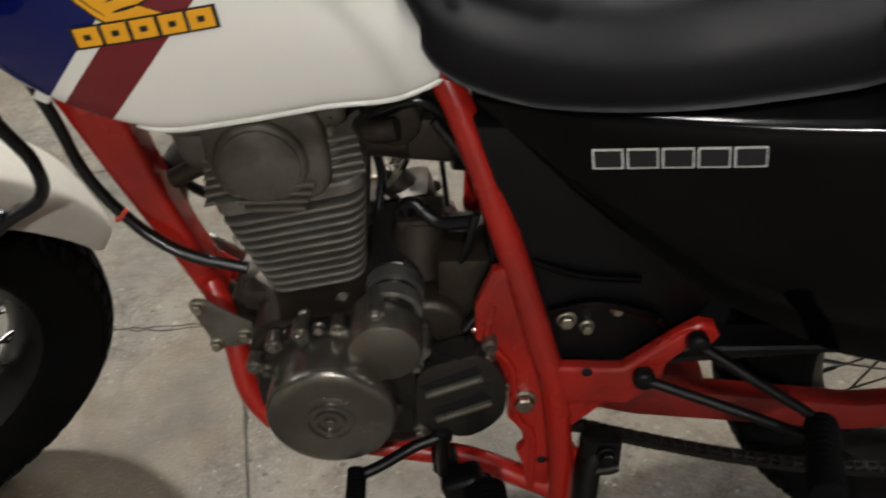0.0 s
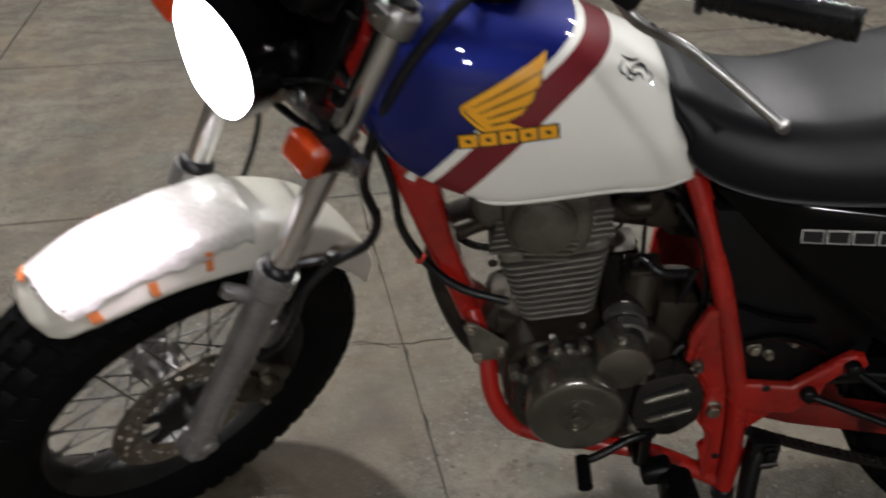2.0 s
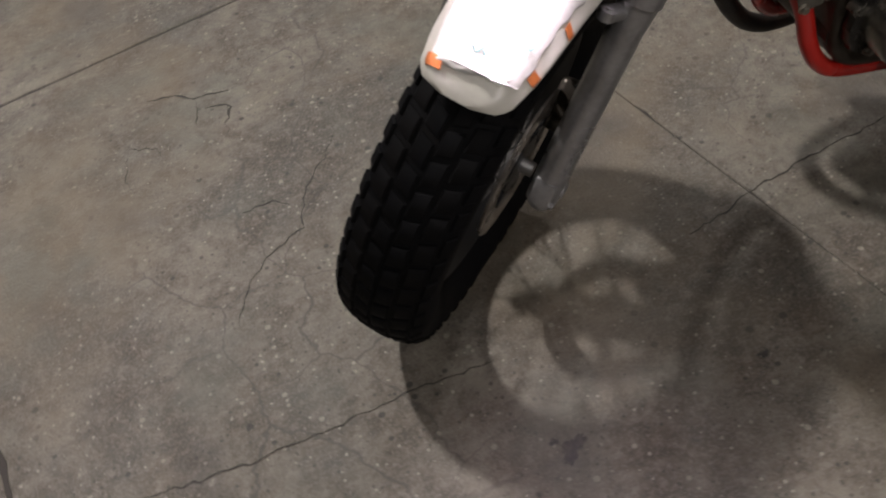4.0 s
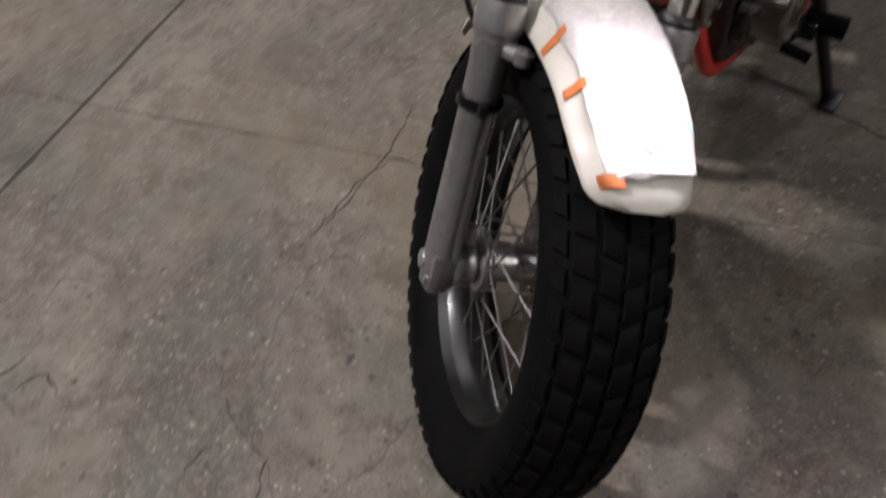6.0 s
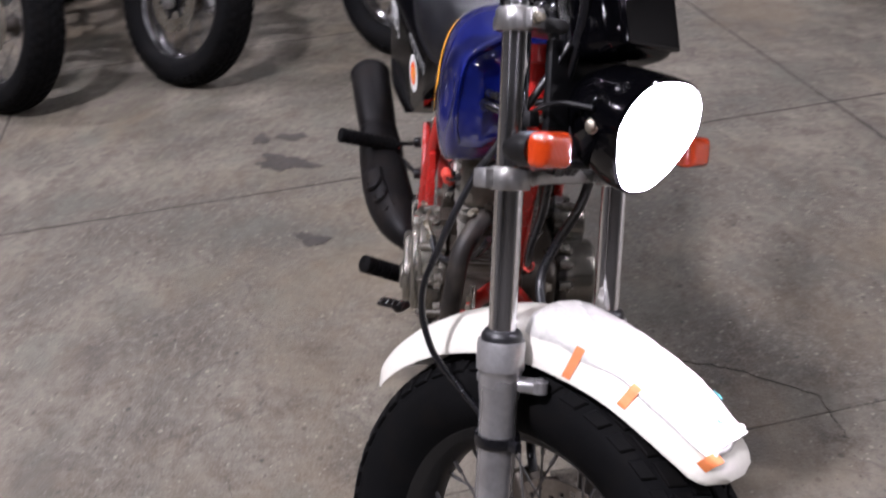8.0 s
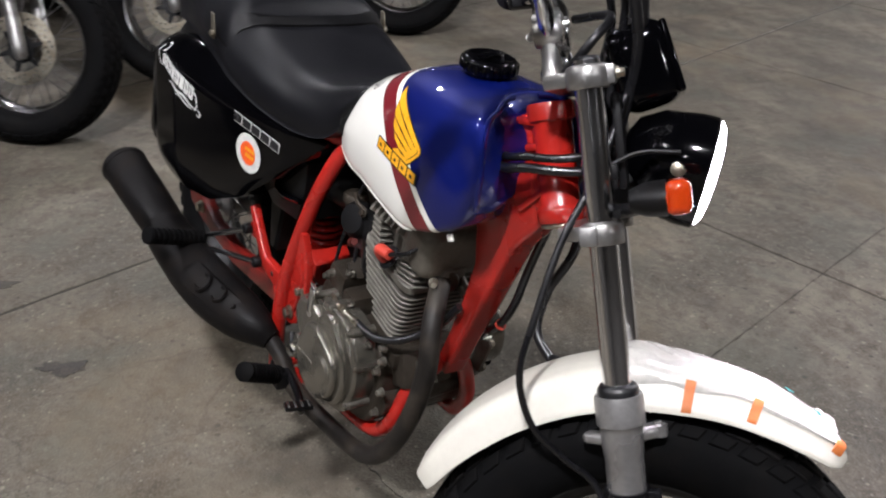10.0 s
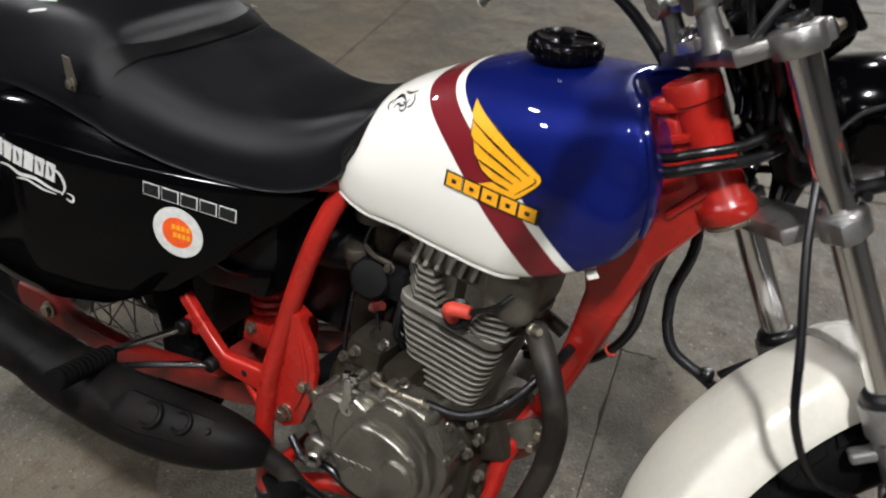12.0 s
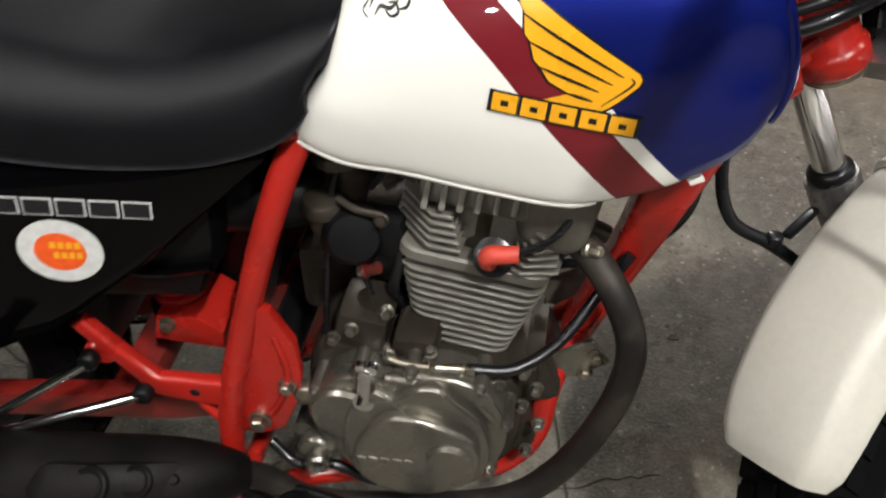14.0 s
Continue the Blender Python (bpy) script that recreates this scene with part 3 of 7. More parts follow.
wheel(BIKE, FORK @ Matrix.Translation(AXLE_F), "front_wheel", 1)
wheel(BIKE, pose(-0.098, 0, 0.332), "rear_wheel", 0)


def fpart(name, bm, mat, parent=BIKE, label="", **kw):
    """A part that turns with the handlebar, built in fork coordinates."""
    return part(name, laid(bm, FORK), mat, parent, label, **kw)


# ---- front fork ----
LOWER = [(0, -0.412), (0.016, -0.412), (0.024, -0.400), (0.0255, -0.36), (0.0245, -0.20), (0.0245, -0.085), (0.0262, -0.072), (0.0268, -0.052), (0.0275, -0.046), (0.0305, -0.043), (0.0308, -0.012), (0.0295, -0.006), (0.0, -0.006)]
for side in (1, -1):
    leg = fpart("fork_leg", lathe(LOWER, Matrix.Translation((0.05, side * 0.112, 0)), 28), FORK_LEG, BIKE, "grey cast lower fork leg")
    fpart("dust_seal", lathe([(0.018, -0.008), (0.0255, -0.008), (0.0262, -0.003), (0.0258, 0.002), (0.022, 0.007), (0.018, 0.008)], Matrix.Translation((0.05, side * 0.112, 0)), 28), HOSE, leg, "black rubber dust seal")
    fpart("axle_lug", join(rbox(0.05, 0.036, 0.05, pose(0.052, side * 0.112, -0.375), 0.008), disc((0.044, side * 0.128, -0.371), (0, side, 0), 0.014, 0.012), bolt((0.066, side * 0.128, -0.392), (0, side, 0), 0.006, 0.008)), FORK_LEG, leg)
    fpart("fender_lug", join(rbox(0.05, 0.024, 0.018, pose(0.078, side * 0.094, -0.062, 0, 0, -side * 30), 0.008, 3), rbox(0.044, 0.022, 0.014, pose(0.022, side * 0.1, -0.066, 0, 0, side * 24), 0.006, 3), tube([(0.094, side * 0.087, -0.069), (0.094, side * 0.087, -0.055)], 0.0115, 14, 1), bolt((0.094, side * 0.087, -0.056), (0, 0, 1), 0.006, 0.005)), FORK_LEG, leg)
    fpart("stanchion", tube([(0.05, side * 0.112, -0.01), (0.05, side * 0.112, 0.405)], 0.0178, 28, 1), CHROME, BIKE, "chrome upper fork tube")
    if side < 0:
        fpart("rubber_ring", lathe([(0.024, -0.142), (0.029, -0.142), (0.030, -0.136), (0.029, -0.128), (0.024, -0.128)], Matrix.Translation((0.05, side * 0.112, 0)), 28), HOSE, leg)
        fpart("ring_clip", rbox(0.02, 0.012, 0.014, pose(0.082, side * 0.118, -0.135), 0.003), HOSE, leg)
for w, r in ((0.196, 0.026), (0.385, 0.027)):
    bms = [rbox(0.05, 0.17, 0.022, pose(0.02, 0, w), 0.008)]
    for side in (1, -1):
        bms.append(disc((0.05, side * 0.112, w - 0.014), (0, 0, 1), r, 0.028, 0.004))
        bms.append(rbox(0.07, 0.04, 0.02, pose(0.03, side * 0.085, w, 0, 0, side * 18), 0.006))
        bms.append(rbox(0.022, 0.026, 0.024, pose(0.072 if w > 0.3 else 0.035, side * (0.112 if w > 0.3 else 0.138), w), 0.004))
    fpart("lower_clamp" if w < 0.3 else "top_clamp", join(*bms), ALLOY, BIKE, "satin alloy fork clamp")
for side in (1, -1):
    fpart("clamp_bolt", bolt((0.084, side * 0.118, 0.385), (1, 0, 0), 0.006, 0.01), STEEL)
    fpart("fork_cap", disc((0.05, side * 0.112, 0.398), (0, 0, 1), 0.016, 0.012, 0.003), BLACK_MATT)
fpart("stem_nut", lathe([(0, 0.395), (0.022, 0.395), (0.022, 0.408), (0.017, 0.412), (0.015, 0.422), (0, 0.422)], None, 6), CHROME)


# ---- front fender ----
def fender_section(deg):
    """Edge radius, crown radius and half width of the fender at an angle round the axle."""
    t = [41.2, 41.6, 42.3, 43.4, 45.2, 51, 57, 65, 76, 90, 105, 120, 129, 135, 138]
    edge = [0.378, 0.376, 0.373, 0.369, 0.366, 0.361, 0.357, 0.353, 0.347, 0.345, 0.345, 0.348, 0.352, 0.354, 0.358]
    crown = [0.380, 0.382, 0.385, 0.388, 0.390, 0.391, 0.392, 0.394, 0.398, 0.400, 0.398, 0.395, 0.392, 0.388, 0.383]
    half = [0.020, 0.035, 0.047, 0.055, 0.062, 0.070, 0.074, 0.076, 0.078, 0.080, 0.081, 0.081, 0.079, 0.074, 0.064]
    return np.interp(deg, t, edge), np.interp(deg, t, crown), np.interp(deg, t, half)


def fender_point(deg, s, lift=0.0):
    """s from -1 at the right edge to 1 at the left edge: a nearly flat crown, a soft fold, and a falling skirt."""
    e, c, h = fender_section(deg)
    across = np.interp(abs(s), [0, 0.25, 0.5, 0.58, 0.64, 0.70, 0.85, 1.0], [0, 0.32, 0.63, 0.71, 0.765, 0.81, 0.905, 1.0])
    k = np.interp(abs(s), [0, 0.25, 0.5, 0.58, 0.64, 0.70, 0.85, 1.0], [1.0, 0.985, 0.915, 0.865, 0.79, 0.68, 0.35, 0.0])
    r = e + (c - e) * k + lift
    v = h * math.copysign(across, s)
    a = radians(deg)
    return Vector((AXLE_F[0] + r * math.cos(a), v - 0.003, AXLE_F[2] - 0.009 + r * math.sin(a)))


def fender_sheet(d0, d1, lift, under, n=44, m=18):
    rings = []
    for i in range(n + 1):
        d = d0 + (d1 - d0) * i / n
        across = [-1.0 + 2.0 * j / m for j in range(m + 1)]
        rings.append([fender_point(d, q, lift) for q in across] + [fender_point(d, q, under) for q in reversed(across)])
    return loft(rings)


FENDER = fpart("front_fender", fender_sheet(41.2, 138, 0.0, -0.003, 72, 32), FENDER_WHITE, BIKE, "white painted front fender with taped film")
rf = random.Random(5)
film = []
for i in range(61):
    g = i / 60
    top, low = [], []
    for j in range(25):
        f = j / 24
        d = (45.4 + 2.6 * f + 0.5 * math.sin(5 * f + 1)) * (1 - g) + (87.6 - 1.2 * f) * g
        tent = 0.011 * math.exp(-((d - 85) / 4.5) ** 2) + 0.003 * max(0.0, math.sin(radians((d - 44) * 4.2)))
        curl = (0.003 + 0.008 * f) * math.exp(-g * 16)
        s0 = np.interp(d, [44, 54, 62, 75, 88], [-0.58, -0.72, -0.70, -0.77, -0.74]) + 0.018 * math.sin(0.5 * d)
        s1 = 0.76 + 0.04 * math.sin(0.27 * d + 1) + 0.02 * math.sin(1.1 * d)
        crease = 0.0010 * math.sin(0.35 * d + 7 * f) + 0.0007 * abs(math.sin(0.5 * d - 11 * f)) + rf.uniform(-0.0002, 0.0002)
        side = s0 + (s1 - s0) * f
        top.append(fender_point(d, side, 0.0036 + (tent + curl) * math.sin(math.pi * (0.12 + 0.76 * f)) ** 0.8 + crease))
        low.append(fender_point(d, side, 0.0012 + 0.75 * curl))
    film.append(top + low[::-1])
fpart("protective_film", loft(film), FILM, FENDER, "white protective film taped on", angle=25)
fold = []
for i in range(9):
    d = 44.9 + 1.6 * i / 8
    up = math.sin(math.pi * i / 8) ** 0.7
    row = [(d + 2.4 * j / 32 + 0.3 * math.sin(0.4 * j), -0.50 + 1.1 * j / 32) for j in range(33)]
    fold.append([fender_point(a, b, 0.004 + 0.005 * (j / 32) + up * (0.0028 + 0.0008 * math.sin(0.6 * j))) for j, (a, b) in enumerate(row)] + [fender_point(a, b, 0.0035 + 0.004 * (1 - k / 32)) for k, (a, b) in enumerate(row[::-1])])
fpart("film_fold", loft(fold), FILM, FENDER, "folded-over end of the film", angle=45)
for pts in (((50.5, -0.12), (49.5, -0.02), (50.5, 0.02)), ((51, 0.02), (49.6, 0.1)), ((56, 0.5), (54, 0.54), (55, 0.6))):
    fpart("pen_mark", tube([fender_point(d, s, 0.0098) for d, s in pts], 0.0007, 5, 3), TEAL, FENDER)
for deg, t0, t1, w in ((74.8, -1.0, -0.70, 0.0125), (62.1, -0.94, -0.66, 0.012), (45.3, -0.78, -0.40, 0.013), (76, 0.72, 0.92, 0.010), (63.7, 0.80, 1.0, 0.011), (51.6, 0.80, 1.0, 0.014)):
    rings = []
    for i in range(3):
        d = deg + (i - 1) * math.degrees(w / 0.36) / 2
        row = [t0 + (t1 - t0) * j / 8 for j in range(9)]
        rings.append([fender_point(d, q, 0.0068 if abs(q) < 0.78 else 0.0042) for q in row] + [fender_point(d, q, 0.0012) for q in row[::-1]])
    fpart("masking_tape", loft(rings), TAPE, FENDER, "strip of orange masking tape")

# ---- headlight, blinkers, instrument box ----
def shield(r, k):
    """Outline of the headlight: wide rounded top, narrow bottom, k from 0 to 1."""
    a = 2 * math.pi * k
    x, y = math.cos(a), math.sin(a)
    half = 0.093 * (1 - 0.28 * max(0, -y)) if y < 0 else 0.093
    return half * math.copysign(abs(x) ** 0.75, x) * r, (0.068 * y if y > 0 else 0.088 * y) * r


LAMP_AT = FORK @ pose(0.160, 0.002, 0.268, 0, 20, 0)
def lamp_ring(u, r, n=40):
    out = []
    for i in range(n):
        v, w = shield(r, i / n)
        out.append(Vector((u, v, w)))
    return out


shell = loft([lamp_ring(u, r) for u, r in ((-0.085, 0.35), (-0.075, 0.62), (-0.045, 0.86), (0.0, 0.95), (0.022, 0.95), (0.025, 0.90), (0.010, 0.87))])
HEADLIGHT = part("headlight", laid(shell, LAMP_AT), BLACK_GLOSS, BIKE, "lit headlight in a black shield-shaped housing")
beam = bpy.data.lights.new("headlight_beam", "SPOT")
beam.energy, beam.color, beam.spot_size, beam.spot_blend, beam.shadow_soft_size = 27, (1.0, 0.84, 0.93), radians(150), 0.7, 0.05
new("headlight_beam", beam).matrix_world = BIKE.matrix_world @ LAMP_AT @ Matrix.Translation((0.062, 0, -0.01)) @ aim((0, 0, 0), (-1, 0, 0.3))
part("lens", laid(loft([lamp_ring(u, r) for u, r in ((0.010, 0.885), (0.0265, 0.885), (0.033, 0.76), (0.037, 0.46), (0.038, 0.14))]), LAMP_AT), LAMP_GLOW, HEADLIGHT, "glowing white headlight lens")
for side in (1, -1):
    part("housing_screw", laid(bolt((-0.012, side * 0.083, -0.01), (0, side, 0), 0.007, 0.006), LAMP_AT), STEEL, HEADLIGHT)
    fpart("lamp_bracket", join(tube([(0.05, side * 0.098, 0.27), (0.1, side * 0.094, 0.288), (0.15, side * 0.088, 0.283)], 0.003, 8, 4), rbox(0.03, 0.02, 0.02, pose(0.06, side * 0.1, 0.268), 0.004)), BLACK_MATT)
    b = fpart("turn_signal", lathe([(0, -0.04), (0.018, -0.038), (0.028, -0.02), (0.03, 0.004), (0.0, 0.004)], pose(0.126, side * 0.154, 0.234) @ pose(0, 0, 0, 0, 90, 0) @ Matrix.Diagonal((0.72, 1.0, 1, 1)), 20), BLACK_MATT, BIKE, "black turn signal with amber lens")
    fpart("lens", rbox(0.03, 0.056, 0.042, pose(0.143, side * 0.154, 0.234), 0.014, 4), AMBER, b, "amber lens")
    fpart("stalk", tube([(0.1, side * 0.15, 0.228), (0.085, side * 0.12, 0.222), (0.06, side * 0.09, 0.22)], 0.008, 10), HOSE, b)
fpart("light_bar", tube([(0.07, -0.13, 0.218), (0.09, -0.07, 0.215), (0.1, 0, 0.214), (0.09, 0.07, 0.215), (0.07, 0.13, 0.218)], 0.0055, 8), BLACK_MATT)
BOX = fpart("instrument_box", rbox(0.085, 0.135, 0.112, pose(0.112, 0.012, 0.396, 0, -12, 0), 0.034, 6), BLACK_GLOSS, BIKE, "black plastic instrument housing")
fpart("box_rim", rbox(0.010, 0.118, 0.094, pose(0.150, 0.012, 0.404, 0, -12, 0), 0.0045, 3), BLACK_GLOSS, BOX)

fpart("lamp_mount", join(rbox(0.012, 0.17, 0.12, pose(0.078, 0, 0.305), 0.005), rbox(0.05, 0.05, 0.05, pose(0.07, -0.02, 0.245), 0.012, 3)), BLACK_MATT, BIKE, "black steel plate that carries the headlight")
for a, b in ((-0.05, 0.02), (-0.03, -0.05), (0.0, 0.05), (0.03, -0.03), (0.055, 0.04)):
    fpart("wiring_branch", tube([(0.055, a, 0.375), (0.06, a + 0.012, 0.33), (0.052, b, 0.28), (0.066, b * 0.6, 0.235), (0.045, b * 0.3, 0.2)], 0.0065, 8), HOSE, BIKE, "black taped wiring")

# ---- handlebar ----
BAR = [(-0.145, -0.45, 0.615), (-0.10, -0.315, 0.563), (-0.04, -0.21, 0.54), (0.0, -0.12, 0.50), (0.0, -0.05, 0.452), (0.0, 0.05, 0.452), (0.0, 0.12, 0.50), (-0.04, 0.21, 0.54), (-0.10, 0.315, 0.563), (-0.145, 0.45, 0.615)]
HANDLEBAR = fpart("handlebar", tube(BAR, 0.0112, 14, 8), CHROME, BIKE, "chrome raised handlebar")
for side in (1, -1):
    fpart("riser", join(tube([(0.0, side * 0.045, 0.392), (0.0, side * 0.045, 0.412), (0.0, side * 0.045, 0.44)], [0.0165, 0.0125, 0.012], 18, 4), disc((-0.018, side * 0.045, 0.452), (1, 0, 0), 0.019, 0.036, 0.004, 24), rbox(0.04, 0.022, 0.012, pose(0.0, side * 0.045, 0.47), 0.004, 2), bolt((0.012, side * 0.045, 0.475), (0, 0, 1), 0.005, 0.007), bolt((-0.012, side * 0.045, 0.475), (0, 0, 1), 0.005, 0.007)), ALLOY, HANDLEBAR)
    ends = [Vector((-0.106, side * 0.335, 0.571)), Vector((-0.152, side * 0.478, 0.626))]
    d = (ends[1] - ends[0])
    prof = [(0, 0), (0.024, 0), (0.024, 0.005), (0.0165, 0.007)]
    for k in range(14):
        z = d.length * (0.07 + 0.065 * k)
        prof += [(0.0165, z), (0.018, z + 0.001), (0.018, z + 0.005), (0.0165, z + 0.006)]
    prof += [(0.0175, d.length * 0.985), (0.016, d.length), (0, d.length)]
    fpart("grip", lathe(prof, aim(ends[0], d), 18), HOSE, HANDLEBAR, "black ribbed rubber grip")
    fpart("lever_perch", join(rbox(0.045, 0.034, 0.034, pose(-0.075, side * 0.27, 0.553, 0, 0, side * 20), 0.006), rbox(0.03, 0.05, 0.03, pose(-0.045, side * 0.285, 0.54, 0, 0, side * 20), 0.006)), BLACK_MATT, HANDLEBAR)
    fpart("lever", tube([(-0.04, side * 0.275, 0.535), (-0.05, side * 0.32, 0.522), (-0.066, side * 0.385, 0.528), (-0.098, side * 0.483, 0.517), (-0.101, side * 0.493, 0.516)], [0.007, 0.007, 0.006, 0.006, 0.009], 10), ALLOY, HANDLEBAR, "polished alloy hand lever")

# ---- frame ----
HEAD = Matrix(((AHEAD.x, 0, AXIS.x, 1.1365), (0, 1, 0, 0), (AHEAD.z, 0, AXIS.z, 0.6395), (0, 0, 0, 1)))
FRAME = part("frame", plate([(1.03, 0.80), (0.985, 0.742), (0.932, 0.605), (0.898, 0.525), (0.868, 0.445), (0.836, 0.452), (0.862, 0.525), (0.886, 0.605), (0.902, 0.68), (0.892, 0.735), (0.62, 0.79), (0.62, 0.83), (0.88, 0.84), (0.95, 0.93), (0.985, 0.925)], -0.024, 0.024, 0.01, 3), RED, BIKE, "bright red painted steel frame")
part("steering_head", laid(lathe([(0, 0.196), (0.031, 0.196), (0.0335, 0.199), (0.0335, 0.214), (0.0315, 0.2175), (0.0285, 0.221), (0.0275, 0.27), (0.0275, 0.325), (0.0285, 0.332), (0.0325, 0.335), (0.033, 0.352), (0.031, 0.358), (0, 0.358)], None, 32), HEAD), RED, FRAME)
part("head_gusset", laid(plate([(-0.005, 0.205), (-0.03, 0.212), (-0.055, 0.235), (-0.075, 0.27), (-0.08, 0.31), (-0.06, 0.345), (-0.01, 0.352)], -0.023, 0.023, 0.01, 3), HEAD), RED, FRAME)
for side in (1, -1):
    for x, z, turn in ((-0.03, 0.338, 10), (-0.036, 0.302, 4), (-0.032, 0.228, -22)):
        part("casting_rib", laid(rbox(0.06, 0.012, 0.011, pose(x, side * 0.0235, z, 0, turn, 0), 0.005), HEAD), RED, FRAME)
part("bearing_cup", laid(disc((0, 0, 0.189), (0, 0, 1), 0.029, 0.008), HEAD), STEEL, FRAME)
for side in (1, -1):
    part("cradle_tube", tube([(0.853, side * 0.018, 0.465), (0.829, side * 0.055, 0.405), (0.819, side * 0.074, 0.345), (0.795, side * 0.08, 0.298), (0.755, side * 0.086, 0.272), (0.65, side * 0.097, 0.258), (0.56, side * 0.108, 0.248), (0.49, side * 0.122, 0.225), (0.45, side * 0.13, 0.208)], 0.0145, 14), RED, FRAME)
    part("seat_post_tube", tube([(0.6, side * 0.05, 0.80), (0.582, side * 0.072, 0.765), (0.556, side * 0.094, 0.71), (0.525, side * 0.116, 0.62), (0.487, side * 0.134, 0.49), (0.464, side * 0.139, 0.40), (0.452, side * 0.14, 0.30), (0.447, side * 0.138, 0.205)], 0.0152, 16), RED, FRAME)
    part("tube_plug", disc((0.447, side * 0.138, 0.186), (0.02, 0, 1), 0.018, 0.022), HOSE, FRAME)
    left_plate = [(0.531, 0.56), (0.549, 0.515), (0.549, 0.470), (0.536, 0.455), (0.523, 0.43), (0.513, 0.40), (0.514, 0.348), (0.497, 0.322), (0.493, 0.298), (0.502, 0.287), (0.495, 0.264), (0.486, 0.212), (0.455, 0.204), (0.428, 0.212), (0.426, 0.280), (0.442, 0.304), (0.438, 0.33), (0.404, 0.366), (0.40, 0.40), (0.462, 0.41), (0.488, 0.50), (0.512, 0.565)]
    right_plate = [(0.531, 0.56), (0.553, 0.515), (0.556, 0.467), (0.545, 0.415), (0.524, 0.366), (0.492, 0.348), (0.456, 0.352), (0.452, 0.38), (0.462, 0.41), (0.488, 0.50), (0.512, 0.565)]
    part("pivot_gusset", plate(left_plate if side > 0 else right_plate, side * 0.128 - 0.007, side * 0.128 + 0.007, 0.0035, 2), RED, FRAME, "red cast frame plate round the swingarm pivot")
    if side > 0:
        part("gusset_rib", tube([(0.53, side * 0.134, 0.515), (0.535, side * 0.136, 0.468), (0.51, side * 0.136, 0.425), (0.504, side * 0.136, 0.35), (0.484, side * 0.136, 0.315), (0.484, side * 0.136, 0.225)], 0.0045, 8, 4), RED, FRAME)
        # no hole is cut: a black disc paints the dark inside
        part("drain_hole_shade", disc((0.472, side * 0.1345, 0.272), (0, side, 0), 0.006, 0.0012, 0.0003, 16), HOSE, FRAME)
    else:
        part("gusset_rib", tube([(0.532, -0.134, 0.525), (0.541, -0.136, 0.468), (0.527, -0.136, 0.42), (0.512, -0.136, 0.392)], 0.0045, 8, 4), RED, FRAME)
        part("gusset_strut", tube([(0.422, -0.138, 0.412), (0.452, -0.14, 0.372)], 0.0065, 10, 2), RED, FRAME)
    part("pivot_bolt", bolt((0.4955, side * 0.135, 0.3775), (0, side, 0), 0.0105, 0.014), STEEL, FRAME)
    part("gusset_bolt", bolt((0.538, side * 0.135, 0.447), (0, side, 0), 0.008, 0.012), STEEL, FRAME)
    if side > 0:
        brace = [(0.475, 0.437), (0.392, 0.432), (0.338, 0.480), (0.318, 0.494), (0.302, 0.491), (0.294, 0.476), (0.302, 0.462), (0.326, 0.459), (0.345, 0.438), (0.349, 0.408), (0.382, 0.378), (0.462, 0.384)]
    else:
        brace = [(0.475, 0.450), (0.388, 0.446), (0.355, 0.484), (0.318, 0.530), (0.302, 0.519), (0.330, 0.480), (0.357, 0.445), (0.38, 0.415), (0.462, 0.406)]
    part("rear_brace", plate(brace, side * 0.14 - 0.009, side * 0.14 + 0.009, 0.006, 3), RED, FRAME)
    part("brace_lug", plate(smooth_outline([(0.345, 0.478), (0.318, 0.492), (0.308, 0.478), (0.318, 0.464), (0.335, 0.462)], 3), side * 0.144 - 0.004, side * 0.144 + 0.004, 0.0015, 1), RED, FRAME)
    # black disc laid on the brace to paint the shaded inside of its hole
    part("brace_hole_shade", disc((0.43, side * 0.1485, 0.43), (0, side, 0), 0.006, 0.0012, 0.0003, 16), HOSE, FRAME)
    part("rear_rail", tube([(0.6, side * 0.08, 0.765), (0.4, side * 0.11, 0.735), (0.1, side * 0.1, 0.745), (-0.12, side * 0.07, 0.76)], 0.013, 10), RED, FRAME)
    part("rear_stay", tube([(0.29, side * 0.112, 0.545), (0.2, side * 0.118, 0.62), (0.02, side * 0.12, 0.76)], 0.012, 10), RED, FRAME)
    if side > 0:
        # the left plate is coloured darker than the right one to hold its shade
        part("mount_plate", plate([(0.866, 0.476), (0.860, 0.484), (0.848, 0.482), (0.800, 0.446), (0.797, 0.432), (0.810, 0.415), (0.846, 0.410)], 0.070, 0.076, 0.0015, 1), FIN_SHADED, FRAME, "grey engine mount plate")
        spots = ((0.855, 0.475), (0.843, 0.419), (0.809, 0.432))
    else:
        part("mount_plate", plate([(0.895, 0.455), (0.872, 0.485), (0.862, 0.48), (0.815, 0.445), (0.798, 0.42), (0.81, 0.41), (0.862, 0.425)], -0.055, -0.049, 0.001, 1), COVER, FRAME, "grey engine mount plate")
        spots = ((0.878, 0.462), (0.868, 0.435), (0.815, 0.428))
    for x, z in spots:
        part("mount_bolt", bolt((x, 0.076 if side > 0 else -0.055, z), (0, side, 0), 0.0065, 0.009), STEEL, FRAME)
part("cross_tube", tube([(0.447, -0.138, 0.225), (0.447, 0.138, 0.225)], 0.013, 12, 1), RED, FRAME)
part("head_stay", tube([(0.875, 0, 0.595), (0.84, 0.0, 0.612), (0.8, 0.0, 0.625)], 0.011, 10), CAST_DARK, FRAME)

